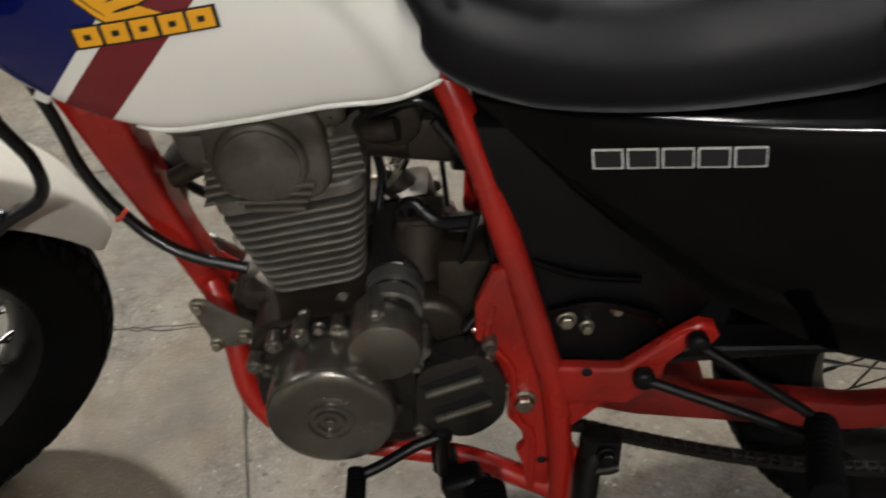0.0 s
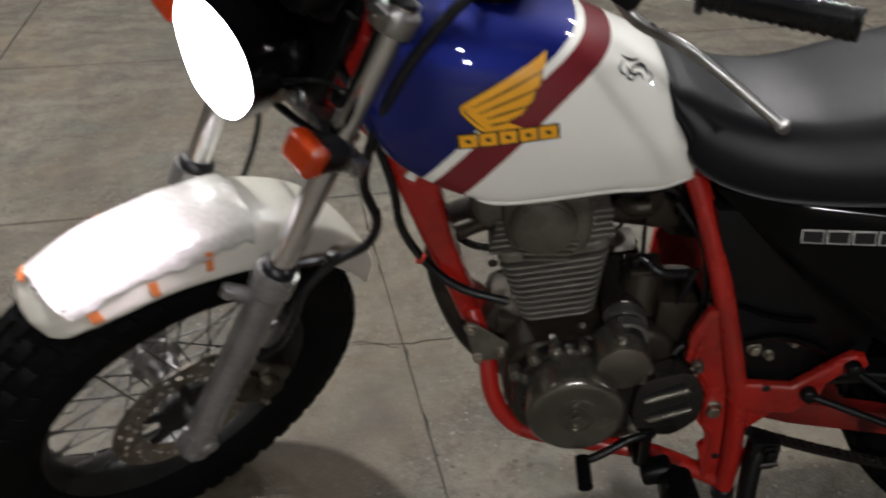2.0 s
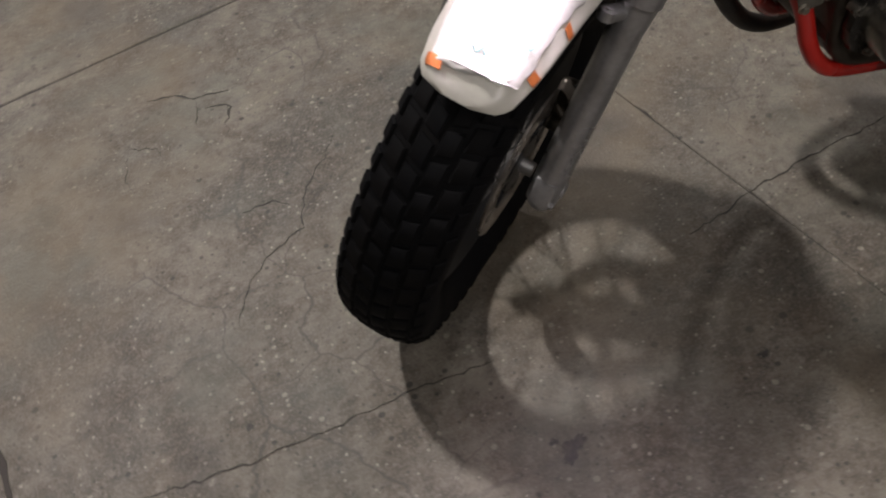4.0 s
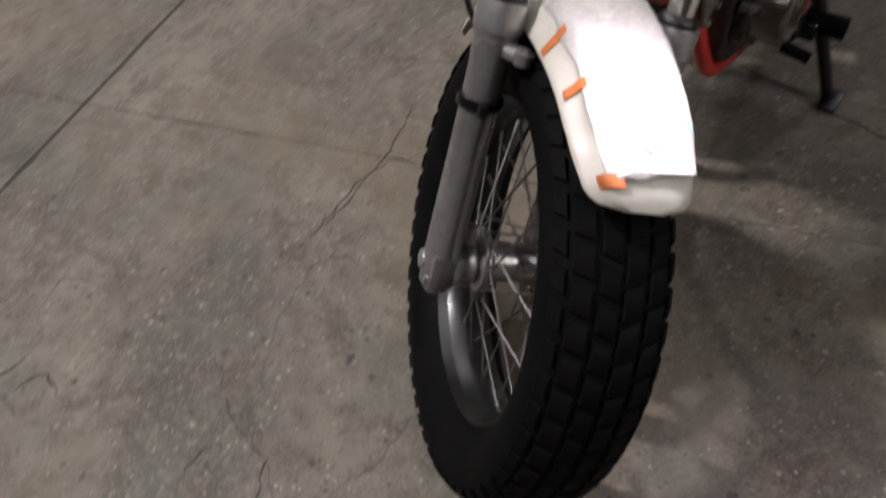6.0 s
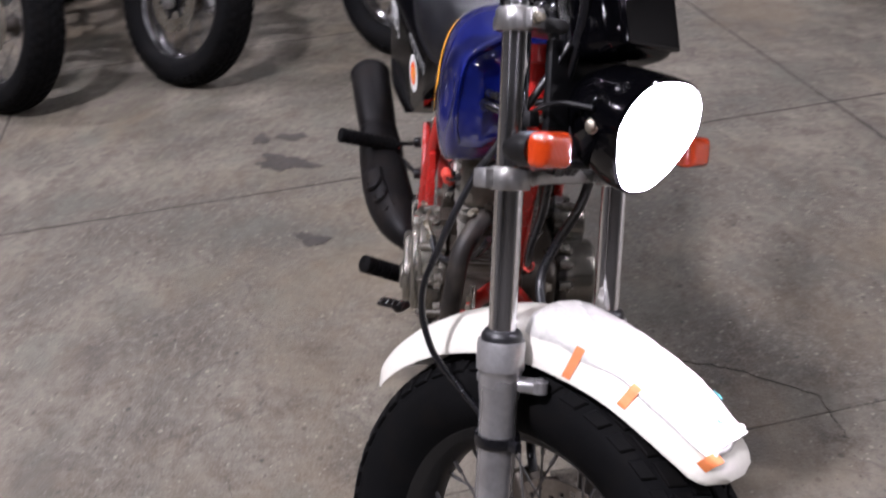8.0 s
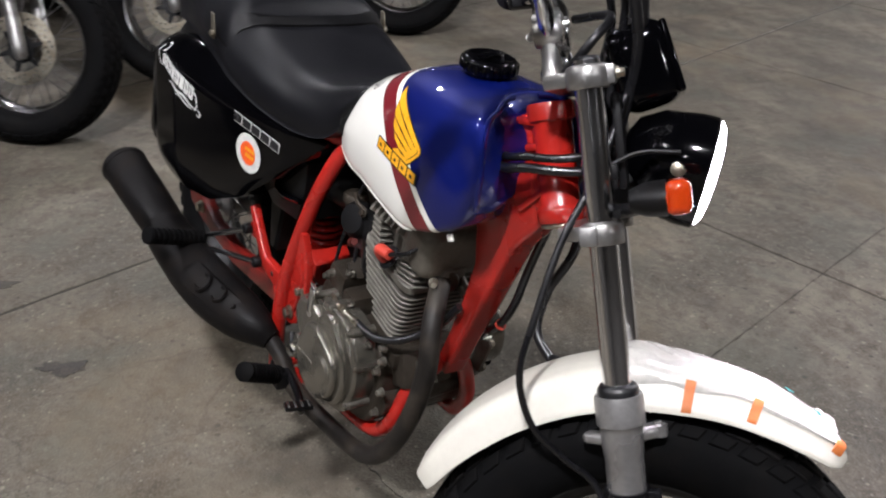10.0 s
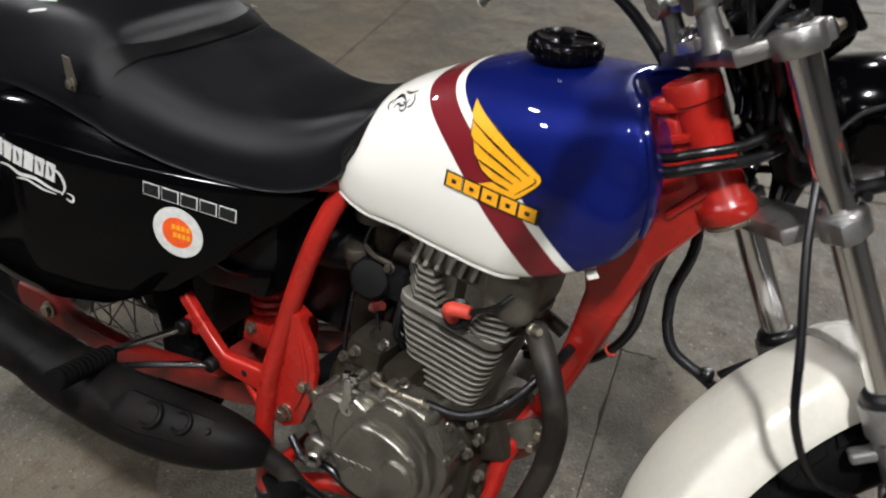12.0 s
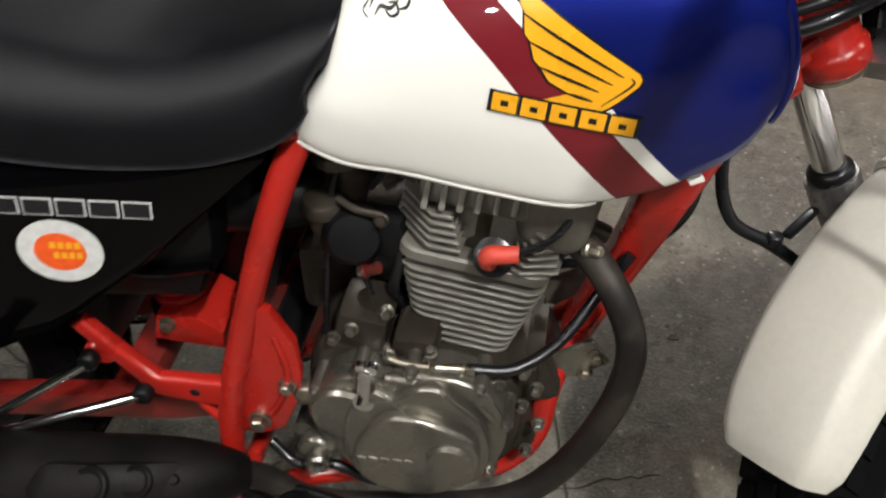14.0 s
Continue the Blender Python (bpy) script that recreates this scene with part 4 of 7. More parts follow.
ARM = [(0.5, 0.40), (0.42, 0.380), (0.36, 0.361), (0.1, 0.320), (-0.03, 0.328), (-0.1, 0.354), (-0.19, 0.356), (-0.20, 0.332), (-0.19, 0.309), (-0.1, 0.292), (0.1, 0.277), (0.36, 0.314), (0.45, 0.340), (0.5, 0.347)]
SWINGARM = part("swingarm", join(*[plate(ARM, s * 0.093 - 0.015, s * 0.093 + 0.015, 0.008, 2) for s in (1, -1)], rbox(0.05, 0.19, 0.04, pose(0.30, 0, 0.33), 0.01)), RED_SHADED, BIKE, "red box-section swingarm")
part("swingarm_pivot", tube([(0.49, -0.11, 0.383), (0.49, 0.11, 0.383)], 0.024, 16, 1), BLACK_MATT, SWINGARM)
for side in (1, -1):
    part("axle_nut", bolt((-0.098, side * 0.11, 0.332), (0, side, 0), 0.012, 0.014), STEEL, SWINGARM)
spring = [(0.36 + 0.034 * math.cos(2 * math.pi * k / 10), 0.034 * math.sin(2 * math.pi * k / 10), 0.44 + 0.0016 * k) for k in range(90)]
SHOCK = part("shock_absorber", join(tube([(0.36, 0, 0.40), (0.36, 0, 0.6)], 0.02, 14, 1), disc((0.36, 0, 0.42), (0, 0, 1), 0.044, 0.014)), BLACK_MATT, BIKE)
part("spring", tube(spring, 0.006, 8, 1), RED, SHOCK, "red coil spring")
part("shock_link", plate([(0.335, 0.405), (0.345, 0.445), (0.40, 0.452), (0.43, 0.43), (0.43, 0.40)], -0.055, 0.03, 0.006, 2), RED, SHOCK)
part("link_bolt", bolt((0.36, -0.055, 0.437), (0, -1, 0), 0.008, 0.01), STEEL, SHOCK)


# ---- tank ----
def catmull(x, xs, ys):
    i = max(0, min(len(xs) - 2, int(np.searchsorted(xs, x)) - 1))
    t = (x - xs[i]) / (xs[i + 1] - xs[i])
    def slope(k):
        a, b = max(0, k - 1), min(len(xs) - 1, k + 1)
        return (ys[b] - ys[a]) / (xs[b] - xs[a])
    h = xs[i + 1] - xs[i]
    m0, m1 = slope(i) * h, slope(i + 1) * h
    return (2 * t**3 - 3 * t**2 + 1) * ys[i] + (t**3 - 2 * t**2 + t) * m0 + (-2 * t**3 + 3 * t**2) * ys[i + 1] + (t**3 - t**2) * m1


TX = [0.0, 0.06, 0.15, 0.3, 0.45, 0.6, 0.75, 0.88, 0.95, 1.0]
TBX = [0.562, 0.582, 0.62, 0.68, 0.755, 0.83, 0.89, 0.94, 0.968, 0.982]
TBZ = [0.759, 0.750, 0.739, 0.737, 0.728, 0.722, 0.738, 0.763, 0.784, 0.806]
TTX = [0.616, 0.622, 0.640, 0.684, 0.744, 0.80, 0.86, 0.915, 0.943, 0.954]
TTZ = [0.868, 0.886, 0.899, 0.919, 0.943, 0.954, 0.957, 0.957, 0.958, 0.955]
THW = [0.100, 0.108, 0.116, 0.123, 0.129, 0.132, 0.131, 0.125, 0.118, 0.110]
TMX = [0.603, 0.612, 0.638, 0.69, 0.76, 0.83, 0.895, 0.952, 0.980, 0.990]
HALF = [(0.0, 0.02), (0.55, 0.015), (0.80, 0.0), (0.885, 0.012), (0.925, 0.06), (0.965, 0.18), (1.0, 0.36), (0.985, 0.55), (0.92, 0.73), (0.78, 0.87), (0.55, 0.955), (0.28, 0.99), (0.0, 1.0)]


def tank_ring(s, n=3, grow=0.0):
    bx, bz, tx, tz, hw, mx = (catmull(s, TX, a) for a in (TBX, TBZ, TTX, TTZ, THW, TMX))
    prof = spline([(a, b, 0) for a, b in HALF], n)
    half = []
    for p in prof:
        f = p.y
        x = (1 - f) ** 2 * bx + 2 * f * (1 - f) * (2 * mx - (bx + tx) / 2) + f * f * tx
        notch = max(0.0, (s - 0.7) / 0.3) ** 2 * 0.03 * max(0.0, 1 - (p.x / 0.62) ** 2)
        # squarer shoulders in front, a narrower back, and a hollow for the rider's knee
        front, back, upper = max(0.0, (s - 0.45) / 0.55), max(0.0, (0.35 - s) / 0.35), max(0.0, (f - 0.4) / 0.6)
        wide = p.x * (1 - 0.16 * back * upper)
        square = front * math.exp(-((f - 0.83) / 0.13) ** 2) * min(1, p.x / 0.3)
        hollow = 0.011 * math.exp(-((s - 0.90) / 0.085) ** 2 - ((f - 0.52) / 0.24) ** 2)
        y = (wide + 0.09 * square * (1.12 - p.x)) * hw - (hollow if p.x > 0.5 else 0.0)
        half.append(Vector((x - notch, y, bz + (tz - bz) * min(1.0, f + 0.03 * square))))
    return half + [Vector((v.x, -v.y, v.z)) for v in half[-2:0:-1]]


steps = [i / 44 for i in range(45)]
rings = [tank_ring(s) for s in steps]
def shrunk(ring, k, dx):
    c = sum(ring, Vector()) / len(ring)
    return [c + (p - c) * k + Vector((dx, 0, 0)) for p in ring]


tank_bm = loft([shrunk(rings[0], 0.5, -0.006), shrunk(rings[0], 0.9, -0.004)] + rings + [shrunk(rings[-1], 0.93, 0.006), shrunk(rings[-1], 0.7, 0.008)])
from mathutils.bvhtree import BVHTree
bmesh.ops.recalc_face_normals(tank_bm, faces=tank_bm.faces)
TANK_TREE = BVHTree.FromBMesh(tank_bm)
FUEL_TANK = part("fuel_tank", tank_bm, TANK, BIKE, "fuel tank painted white, maroon and blue", angle=60)
front = [p for p in shrunk(rings[-1], 0.985, 0.002) if p.z > 0.815]
for side in (1, -1):
    part("front_lip", tube([p for p in front if p.y * side > 0.02], 0.0042, 8, 1), TANK, FUEL_TANK)
# welded seam round the lower edge
seam = [catmull(s, TX, TBX) for s in steps]
for side in (1, -1):
    line = [(catmull(s, TX, TBX), side * catmull(s, TX, THW) * 0.86, catmull(s, TX, TBZ) - 0.001) for s in steps[:30]]
    part("tank_seam", tube(line, [0.0036] * (len(line) - 2) + [0.0025, 0.001], 8, 2), WHITE, FUEL_TANK, "cream weld seam")
    part("tank_tab", rbox(0.014, 0.004, 0.011, pose(0.938, side * 0.1, 0.751, 0, -30, 0), 0.001, 1), WHITE, FUEL_TANK)
CAP_AT = aim((0.833, 0, 0.949), (0.06, 0, 1))
cap = [lathe([(0, 0), (0.032, 0), (0.034, 0.004), (0.034, 0.01), (0.04, 0.013), (0.0425, 0.018), (0.0425, 0.028), (0.039, 0.033), (0.034, 0.0345), (0.03, 0.032), (0.0, 0.032)], None, 40), rbox(0.05, 0.016, 0.008, pose(0, 0, 0.035, 0, 0, 20), 0.003)]
CAP = part("fuel_cap", laid(join(*cap), CAP_AT), BLACK_GLOSS, FUEL_TANK, "black ribbed fuel cap with a lock")
rib = part("cap_rib", rbox(0.004, 0.007, 0.014, pose(0.0425, 0, 0.022), 0.0015, 1), BLACK_GLOSS, CAP)
rib.matrix_basis = CAP_AT
for k in range(1, 24):
    o = new("cap_rib", rib.data)
    o.parent = CAP
    o.matrix_basis = CAP_AT @ Matrix.Rotation(2 * math.pi * k / 24, 4, "Z")


# ---- decals laid on curved surfaces ----
def decal(tree, side, quads, lift=0.0007, n=8, reach=0.4):
    """Thin patches laid on a surface from the side: each patch is four (x, z) corners."""
    bm = bmesh.new()
    for q in quads:
        a, b, c, d = [Vector((x, z)) for x, z in q]
        g = []
        for i in range(n + 1):
            row = []
            for j in range(n + 1):
                u, v = i / n, j / n
                p = (a * (1 - u) + b * u) * (1 - v) + (d * (1 - u) + c * u) * v
                hit, nrm, _, _ = tree.ray_cast(Vector((p.x, side * reach, p.y)), Vector((0, -side, 0)))
                if hit is None:
                    row.append(None)
                    continue
                if nrm.y * side < 0:
                    nrm = -nrm
                row.append(bm.verts.new(hit + nrm * lift))
            g.append(row)
        for i in range(n):
            for j in range(n):
                f = [g[i][j], g[i + 1][j], g[i + 1][j + 1], g[i][j + 1]]
                if all(f):
                    bm.faces.new(f)
    return bm


def block_row(p0, p1, tall, count, gap=0.18, slant=0.0):
    """A row of upright blocks along a line in the side view."""
    p0, p1 = Vector(p0), Vector(p1)
    d = (p1 - p0) / count
    up = Vector((-d.y, d.x)).normalized() * tall
    if up.y < 0:
        up = -up
    out = []
    for k in range(count):
        a, b = p0 + d * (k + gap / 2), p0 + d * (k + 1 - gap / 2)
        out.append([tuple(a), tuple(b), tuple(b + up), tuple(a + up)])
    return out


def welded(bm):
    bmesh.ops.remove_doubles(bm, verts=bm.verts[:], dist=2e-5)
    return bm


def stroke(tree, side, pts, wide, lift=0.0008):
    """A pen stroke along a line in the side view, thinner at its ends."""
    line = [Vector((p.x, p.y)) for p in spline([(x, z, 0) for x, z in pts], 4)]
    left, right = [], []
    for i, p in enumerate(line):
        d = (line[min(i + 1, len(line) - 1)] - line[max(i - 1, 0)]).normalized()
        w = wide * (0.35 + 0.65 * math.sin(math.pi * i / (len(line) - 1)))
        left.append(p + Vector((-d.y, d.x)) * w), right.append(p - Vector((-d.y, d.x)) * w)
    quads = [[tuple(left[i]), tuple(left[i + 1]), tuple(right[i + 1]), tuple(right[i])] for i in range(len(line) - 1)]
    return welded(decal(tree, side, quads, lift, 2))


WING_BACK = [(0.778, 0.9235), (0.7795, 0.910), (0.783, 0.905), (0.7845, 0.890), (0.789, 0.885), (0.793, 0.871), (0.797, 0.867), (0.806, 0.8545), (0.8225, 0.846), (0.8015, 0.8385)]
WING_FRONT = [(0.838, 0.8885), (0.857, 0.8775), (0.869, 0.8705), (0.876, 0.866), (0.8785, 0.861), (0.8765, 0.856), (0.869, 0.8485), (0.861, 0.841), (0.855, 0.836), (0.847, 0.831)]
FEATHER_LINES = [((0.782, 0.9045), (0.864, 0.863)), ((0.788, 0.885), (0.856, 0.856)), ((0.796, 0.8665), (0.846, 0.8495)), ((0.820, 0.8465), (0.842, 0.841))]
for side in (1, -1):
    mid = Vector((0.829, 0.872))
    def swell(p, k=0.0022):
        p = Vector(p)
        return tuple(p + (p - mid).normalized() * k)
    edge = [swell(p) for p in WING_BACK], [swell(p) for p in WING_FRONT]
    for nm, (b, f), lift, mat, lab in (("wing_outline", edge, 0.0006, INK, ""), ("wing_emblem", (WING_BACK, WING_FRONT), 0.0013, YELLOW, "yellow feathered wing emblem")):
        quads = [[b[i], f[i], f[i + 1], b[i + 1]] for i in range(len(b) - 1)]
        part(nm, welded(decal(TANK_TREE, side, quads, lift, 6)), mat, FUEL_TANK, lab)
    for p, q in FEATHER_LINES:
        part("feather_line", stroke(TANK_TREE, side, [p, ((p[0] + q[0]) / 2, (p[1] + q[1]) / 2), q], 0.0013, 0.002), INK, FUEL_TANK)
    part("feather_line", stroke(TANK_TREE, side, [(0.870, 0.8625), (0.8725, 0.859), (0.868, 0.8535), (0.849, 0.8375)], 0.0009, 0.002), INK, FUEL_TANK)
    for big, small in zip(block_row((0.7565, 0.8245), (0.8805, 0.809), 0.020, 5, 0.02), block_row((0.7585, 0.8262), (0.8785, 0.8113), 0.0163, 5, 0.14)):
        part("lettering_outline", decal(TANK_TREE, side, [big], 0.0018, 4), INK, FUEL_TANK)
        part("lettering_bar", decal(TANK_TREE, side, [small], 0.0026, 4), YELLOW, FUEL_TANK, "yellow block standing for a letter")
        c = Vector(small[0]) * 0.25 + Vector(small[1]) * 0.25 + Vector(small[2]) * 0.25 + Vector(small[3]) * 0.25
        core = [tuple(c + (Vector(p) - c) * Vector((0.3, 0.3)).x) for p in small]
        part("lettering_core", decal(TANK_TREE, side, [core], 0.0032, 3), INK, FUEL_TANK)
    for pts, w in (([(0.640, 0.862), (0.643, 0.874), (0.651, 0.880), (0.662, 0.879)], 0.0018), ([(0.646, 0.858), (0.650, 0.868), (0.660, 0.870), (0.668, 0.884)], 0.0016), ([(0.655, 0.866), (0.661, 0.862), (0.667, 0.868), (0.664, 0.876), (0.657, 0.874)], 0.0014),
                   ([(0.668, 0.872), (0.674, 0.876), (0.676, 0.886), (0.670, 0.892)], 0.0016), ([(0.650, 0.886), (0.661, 0.889), (0.672, 0.898)], 0.0012), ([(0.638, 0.868), (0.634, 0.858), (0.640, 0.852)], 0.0012)):
        part("scroll_stroke", stroke(TANK_TREE, side, [(x + 0.012, 0.893 + (z - 0.875) * 0.6) for x, z in pts], w * 0.8), INK, FUEL_TANK, "black scroll decal stroke")

# ---- seat ----
def seat_ring(s):
    xs = [0.0, 0.1, 0.22, 0.38, 0.5, 0.6, 0.67, 0.71, 0.82, 1.0]
    x = catmull(s, xs, [0.613, 0.578, 0.515, 0.44, 0.36, 0.285, 0.232, 0.205, 0.09, -0.12])
    bot = catmull(s, xs, [0.828, 0.772, 0.748, 0.746, 0.754, 0.766, 0.776, 0.782, 0.80, 0.80])
    top = catmull(s, xs, [0.876, 0.862, 0.842, 0.838, 0.854, 0.874, 0.889, 0.915, 0.930, 0.918])
    hw = catmull(s, xs, [0.096, 0.117, 0.134, 0.152, 0.168, 0.176, 0.179, 0.177, 0.174, 0.155])
    prof = spline([(0, 0, 0), (0.92, 0.0, 0), (0.99, 0.06, 0), (1.0, 0.28, 0), (0.965, 0.52, 0), (0.87, 0.77, 0), (0.735, 0.925, 0), (0.60, 0.975, 0), (0.3, 0.995, 0), (0, 1, 0)], 3)
    half = [Vector((x + (0.018 if s < 0.05 else 0.0) * (p.y - 0.5), p.x * hw, bot + (top - bot) * p.y)) for p in prof]
    return half + [Vector((v.x, -v.y, v.z)) for v in half[-2:0:-1]]


srings = [seat_ring(i / 64) for i in range(65)]
seat_bm = loft([shrunk(srings[0], 0.75, 0.008), shrunk(srings[0], 0.95, 0.004)] + srings + [shrunk(srings[-1], 0.94, -0.012), shrunk(srings[-1], 0.7, -0.022)])
bmesh.ops.recalc_face_normals(seat_bm, faces=seat_bm.faces)
SEAT_TREE = BVHTree.FromBMesh(seat_bm)
SEAT = part("seat", seat_bm, VINYL, BIKE, "black vinyl dual seat", angle=60)
strap = []
for k in range(17):
    f = k / 16
    y = 0.176 - 0.352 * f
    x = 0.212 + 0.048 * (1 - abs(2 * f - 1) ** 3)
    ends = []
    for dx in (0.016, -0.016):
        hit = SEAT_TREE.ray_cast(Vector((x + dx, y, 1.2)), Vector((0, 0, -1)))[0]
        ends.append(Vector((x + dx, y, (hit.z if hit else 0.84) + 0.003)))
    strap.append(ends)
strap = [[Vector((0.187, 0.186, 0.85)), Vector((0.158, 0.186, 0.85))]] + strap + [[Vector((0.187, -0.186, 0.85)), Vector((0.158, -0.186, 0.85))]]
rr = []
for a, b in strap:
    up = Vector((0, 0, 0.004))
    rr.append([a - up, a + up * 0.4, b + up * 0.4, b - up])
part("grab_strap", loft(rr), BLACK_MATT, SEAT, "black passenger grab strap")
for side in (1, -1):
    part("strap_anchor", join(plate([(0.175, 0.882), (0.188, 0.88), (0.196, 0.845), (0.19, 0.832), (0.178, 0.834)], side * 0.187 - 0.002, side * 0.187 + 0.002, 0.0008, 1), bolt((0.187, side * 0.189, 0.843), (0, side, 0), 0.007, 0.006)), STEEL, SEAT, "steel strap anchor bolt")


# white bars on the seat, standing for unreadable writing
for k in range(5):
    bm = bmesh.new()
    g = []
    for i in range(4):
        for j in range(2):
            p = Vector((0.045 + 0.011 * i, -0.06 - 0.02 * k + 0.004 * j + 0.002 * i, 1.2))
            hit, nrm, _, _ = SEAT_TREE.ray_cast(p, Vector((0, 0, -1)))
            g.append(bm.verts.new(hit + Vector((0, 0, 0.0008))))
    for i in range(3):
        bm.faces.new((g[2 * i], g[2 * i + 1], g[2 * i + 3], g[2 * i + 2]))
    part("writing_bar", bm, SILVER, SEAT, "white bar standing for unreadable writing")


# ---- side covers ----
PANEL_TOP = ([-0.128, -0.124, -0.10, -0.08, -0.05, 0.0, 0.05, 0.15, 0.27, 0.38, 0.47, 0.545], [0.555, 0.60, 0.69, 0.755, 0.778, 0.793, 0.799, 0.794, 0.775, 0.760, 0.752, 0.746])
PANEL_LOW = ([-0.128, -0.12, -0.10, -0.061, 0.0, 0.1, 0.19, 0.314, 0.42, 0.51, 0.545], [0.535, 0.515, 0.503, 0.492, 0.478, 0.478, 0.49, 0.548, 0.628, 0.705, 0.737])
FOLD = ([-0.128, -0.10, -0.08, -0.05, 0.0, 0.044, 0.143, 0.18, 0.27, 0.38, 0.47, 0.545], [0.552, 0.665, 0.727, 0.746, 0.759, 0.762, 0.754, 0.750, 0.743, 0.740, 0.740, 0.742])


def eased(x, table):
    """A table of heights with its corners rounded off."""
    if x < -0.05:
        return float(np.interp(x, *table))
    return float(sum(np.interp(x + 0.012 * k * min(1, (x + 0.05) / 0.1), *table) for k in range(-3, 4)) / 7)


def panel_y(x, z):
    y = float(np.interp(x, [-0.1, -0.036, 0.08, 0.315, 0.452, 0.55], [0.222, 0.234, 0.231, 0.180, 0.149, 0.108]))
    fold = max(0.0, z - eased(x, FOLD))
    return y - 1.1 * fold - 0.018 * max(0, (0.56 - z) / 0.1) ** 2


def side_cover(side):
    """Moulded cover with a folded upper edge, as rings of outer and inner points along the motorcycle."""
    rings = []
    for i in range(53):
        x = -0.128 + 0.673 * i / 52
        top, low = eased(x, PANEL_TOP), float(np.interp(x, *PANEL_LOW))
        fold = min(max(eased(x, FOLD), low + (top - low) * 0.3), low + (top - low) * 0.9)
        zs = [low + (fold - 0.002 - low) * k / 9 for k in range(10)] + [fold + 0.003] + [fold + (top - fold) * k / 4 for k in range(1, 5)]
        outer = [Vector((x, side * (panel_y(x, z) - (0.006 if k in (0, len(zs) - 1) else 0.0)), z)) for k, z in enumerate(zs)]
        inner = [Vector((x, side * max(0.06, panel_y(x, z) - 0.05), z)) for z in reversed(zs)]
        rings.append(outer + inner)
    return loft(rings)


PANELS = {}
for side in (1, -1):
    bm = side_cover(side)
    bmesh.ops.recalc_face_normals(bm, faces=bm.faces)
    tree = BVHTree.FromBMesh(bm)
    PANELS[side] = part("side_cover", bm, BLACK_GLOSS, BIKE, "glossy black plastic side cover with stickers", angle=50)
    for big, small in zip(block_row((0.2975, 0.7065), (0.4435, 0.6885), 0.0205, 5, 0.1), block_row((0.2975, 0.7083), (0.4435, 0.6903), 0.017, 5, 0.2)):
        part("lettering_bar", decal(tree, side, [big], 0.0008, 3), SILVER, PANELS[side], "silver-edged block standing for a letter")
        part("lettering_fill", decal(tree, side, [small], 0.0016, 3), INK, PANELS[side])
    if side < 0:
        c = Vector((0.348, 0.655))
        for r, mat, lift, nm in ((0.0395, PALE, 0.0008, "sticker"), (0.0355, SILVER, 0.0012, "sticker_ring"), (0.024, ORANGE, 0.0018, "sticker_centre")):
            fan = []
            for k in range(32):
                a0, a1 = 2 * math.pi * k / 32, 2 * math.pi * (k + 1) / 32
                fan.append([tuple(c), tuple(c), (c.x + r * math.cos(a0), c.y + r * math.sin(a0)), (c.x + r * math.cos(a1), c.y + r * math.sin(a1))])
            part(nm, welded(decal(tree, side, fan, lift, 2)), mat, PANELS[side], "round pale sticker with an orange centre" if nm == "sticker" else "")
        for q in block_row((0.339, 0.661), (0.369, 0.6575), 0.008, 4, 0.25) + block_row((0.340, 0.648), (0.368, 0.645), 0.008, 4, 0.25):
            part("sticker_bar", decal(tree, side, [q], 0.0024, 2), YELLOW, PANELS[side])
        # white ornate sticker: a slanting row of tall bars between scroll strokes
        for k, q in enumerate(block_row((0.150, 0.694), (0.006, 0.734), 0.030, 8, 0.16)):
            part("white_bar", decal(tree, side, [q], 0.0008, 3), SILVER, PANELS[side], "white bar of an ornate sticker")
            mid = (sum(p[0] for p in q) / 4, sum(p[1] for p in q) / 4)
            if k not in (2, 4):
                part("bar_slot", stroke(tree, side, [(mid[0] - 0.001, mid[1] - 0.008), (mid[0] + 0.0006, mid[1]), (mid[0], mid[1] + 0.009)], 0.0022, 0.0014), INK, PANELS[side])
        for pts, w in (([(0.158, 0.676), (0.166, 0.69), (0.162, 0.708), (0.152, 0.715), (0.146, 0.708)], 0.0024), ([(0.160, 0.680), (0.14, 0.684), (0.115, 0.695), (0.09, 0.697), (0.07, 0.706), (0.05, 0.707)], 0.0030),
                       ([(0.148, 0.676), (0.125, 0.680), (0.10, 0.690), (0.082, 0.690)], 0.0020), ([(0.0, 0.768), (-0.01, 0.76), (-0.012, 0.742), (-0.002, 0.730), (0.008, 0.728)], 0.0022), ([(0.01, 0.758), (0.024, 0.766), (0.02, 0.776), (0.008, 0.774)], 0.0022),
                       ([(0.165, 0.672), (0.175, 0.668), (0.178, 0.677), (0.168, 0.682)], 0.0020), ([(0.03, 0.752), (0.07, 0.742), (0.11, 0.731), (0.145, 0.722)], 0.0012)):
            part("scroll_stroke", stroke(tree, side, pts, w, 0.0010), SILVER, PANELS[side], "white scroll of an ornate sticker")
part("inner_fender", plate([(0.2, 0.72), (0.22, 0.66), (-0.1, 0.72), (-0.3, 0.66), (-0.36, 0.68), (-0.2, 0.80), (0.1, 0.79)], -0.1, 0.1, 0.02, 2), BLACK_MATT, BIKE, "black plastic rear fender")
AIRBOX = part("airbox", plate([(0.485, 0.735), (0.475, 0.62), (0.445, 0.545), (0.33, 0.53), (0.2, 0.58), (0.15, 0.74)], -0.112, 0.118, 0.016, 2), BLACK_MATT, BIKE, "black plastic airbox between the side covers")
part("lid_edge", tube([(0.47, -0.116, 0.60), (0.4, -0.118, 0.585), (0.33, -0.116, 0.59)], 0.006, 8), BLACK_GLOSS, AIRBOX)
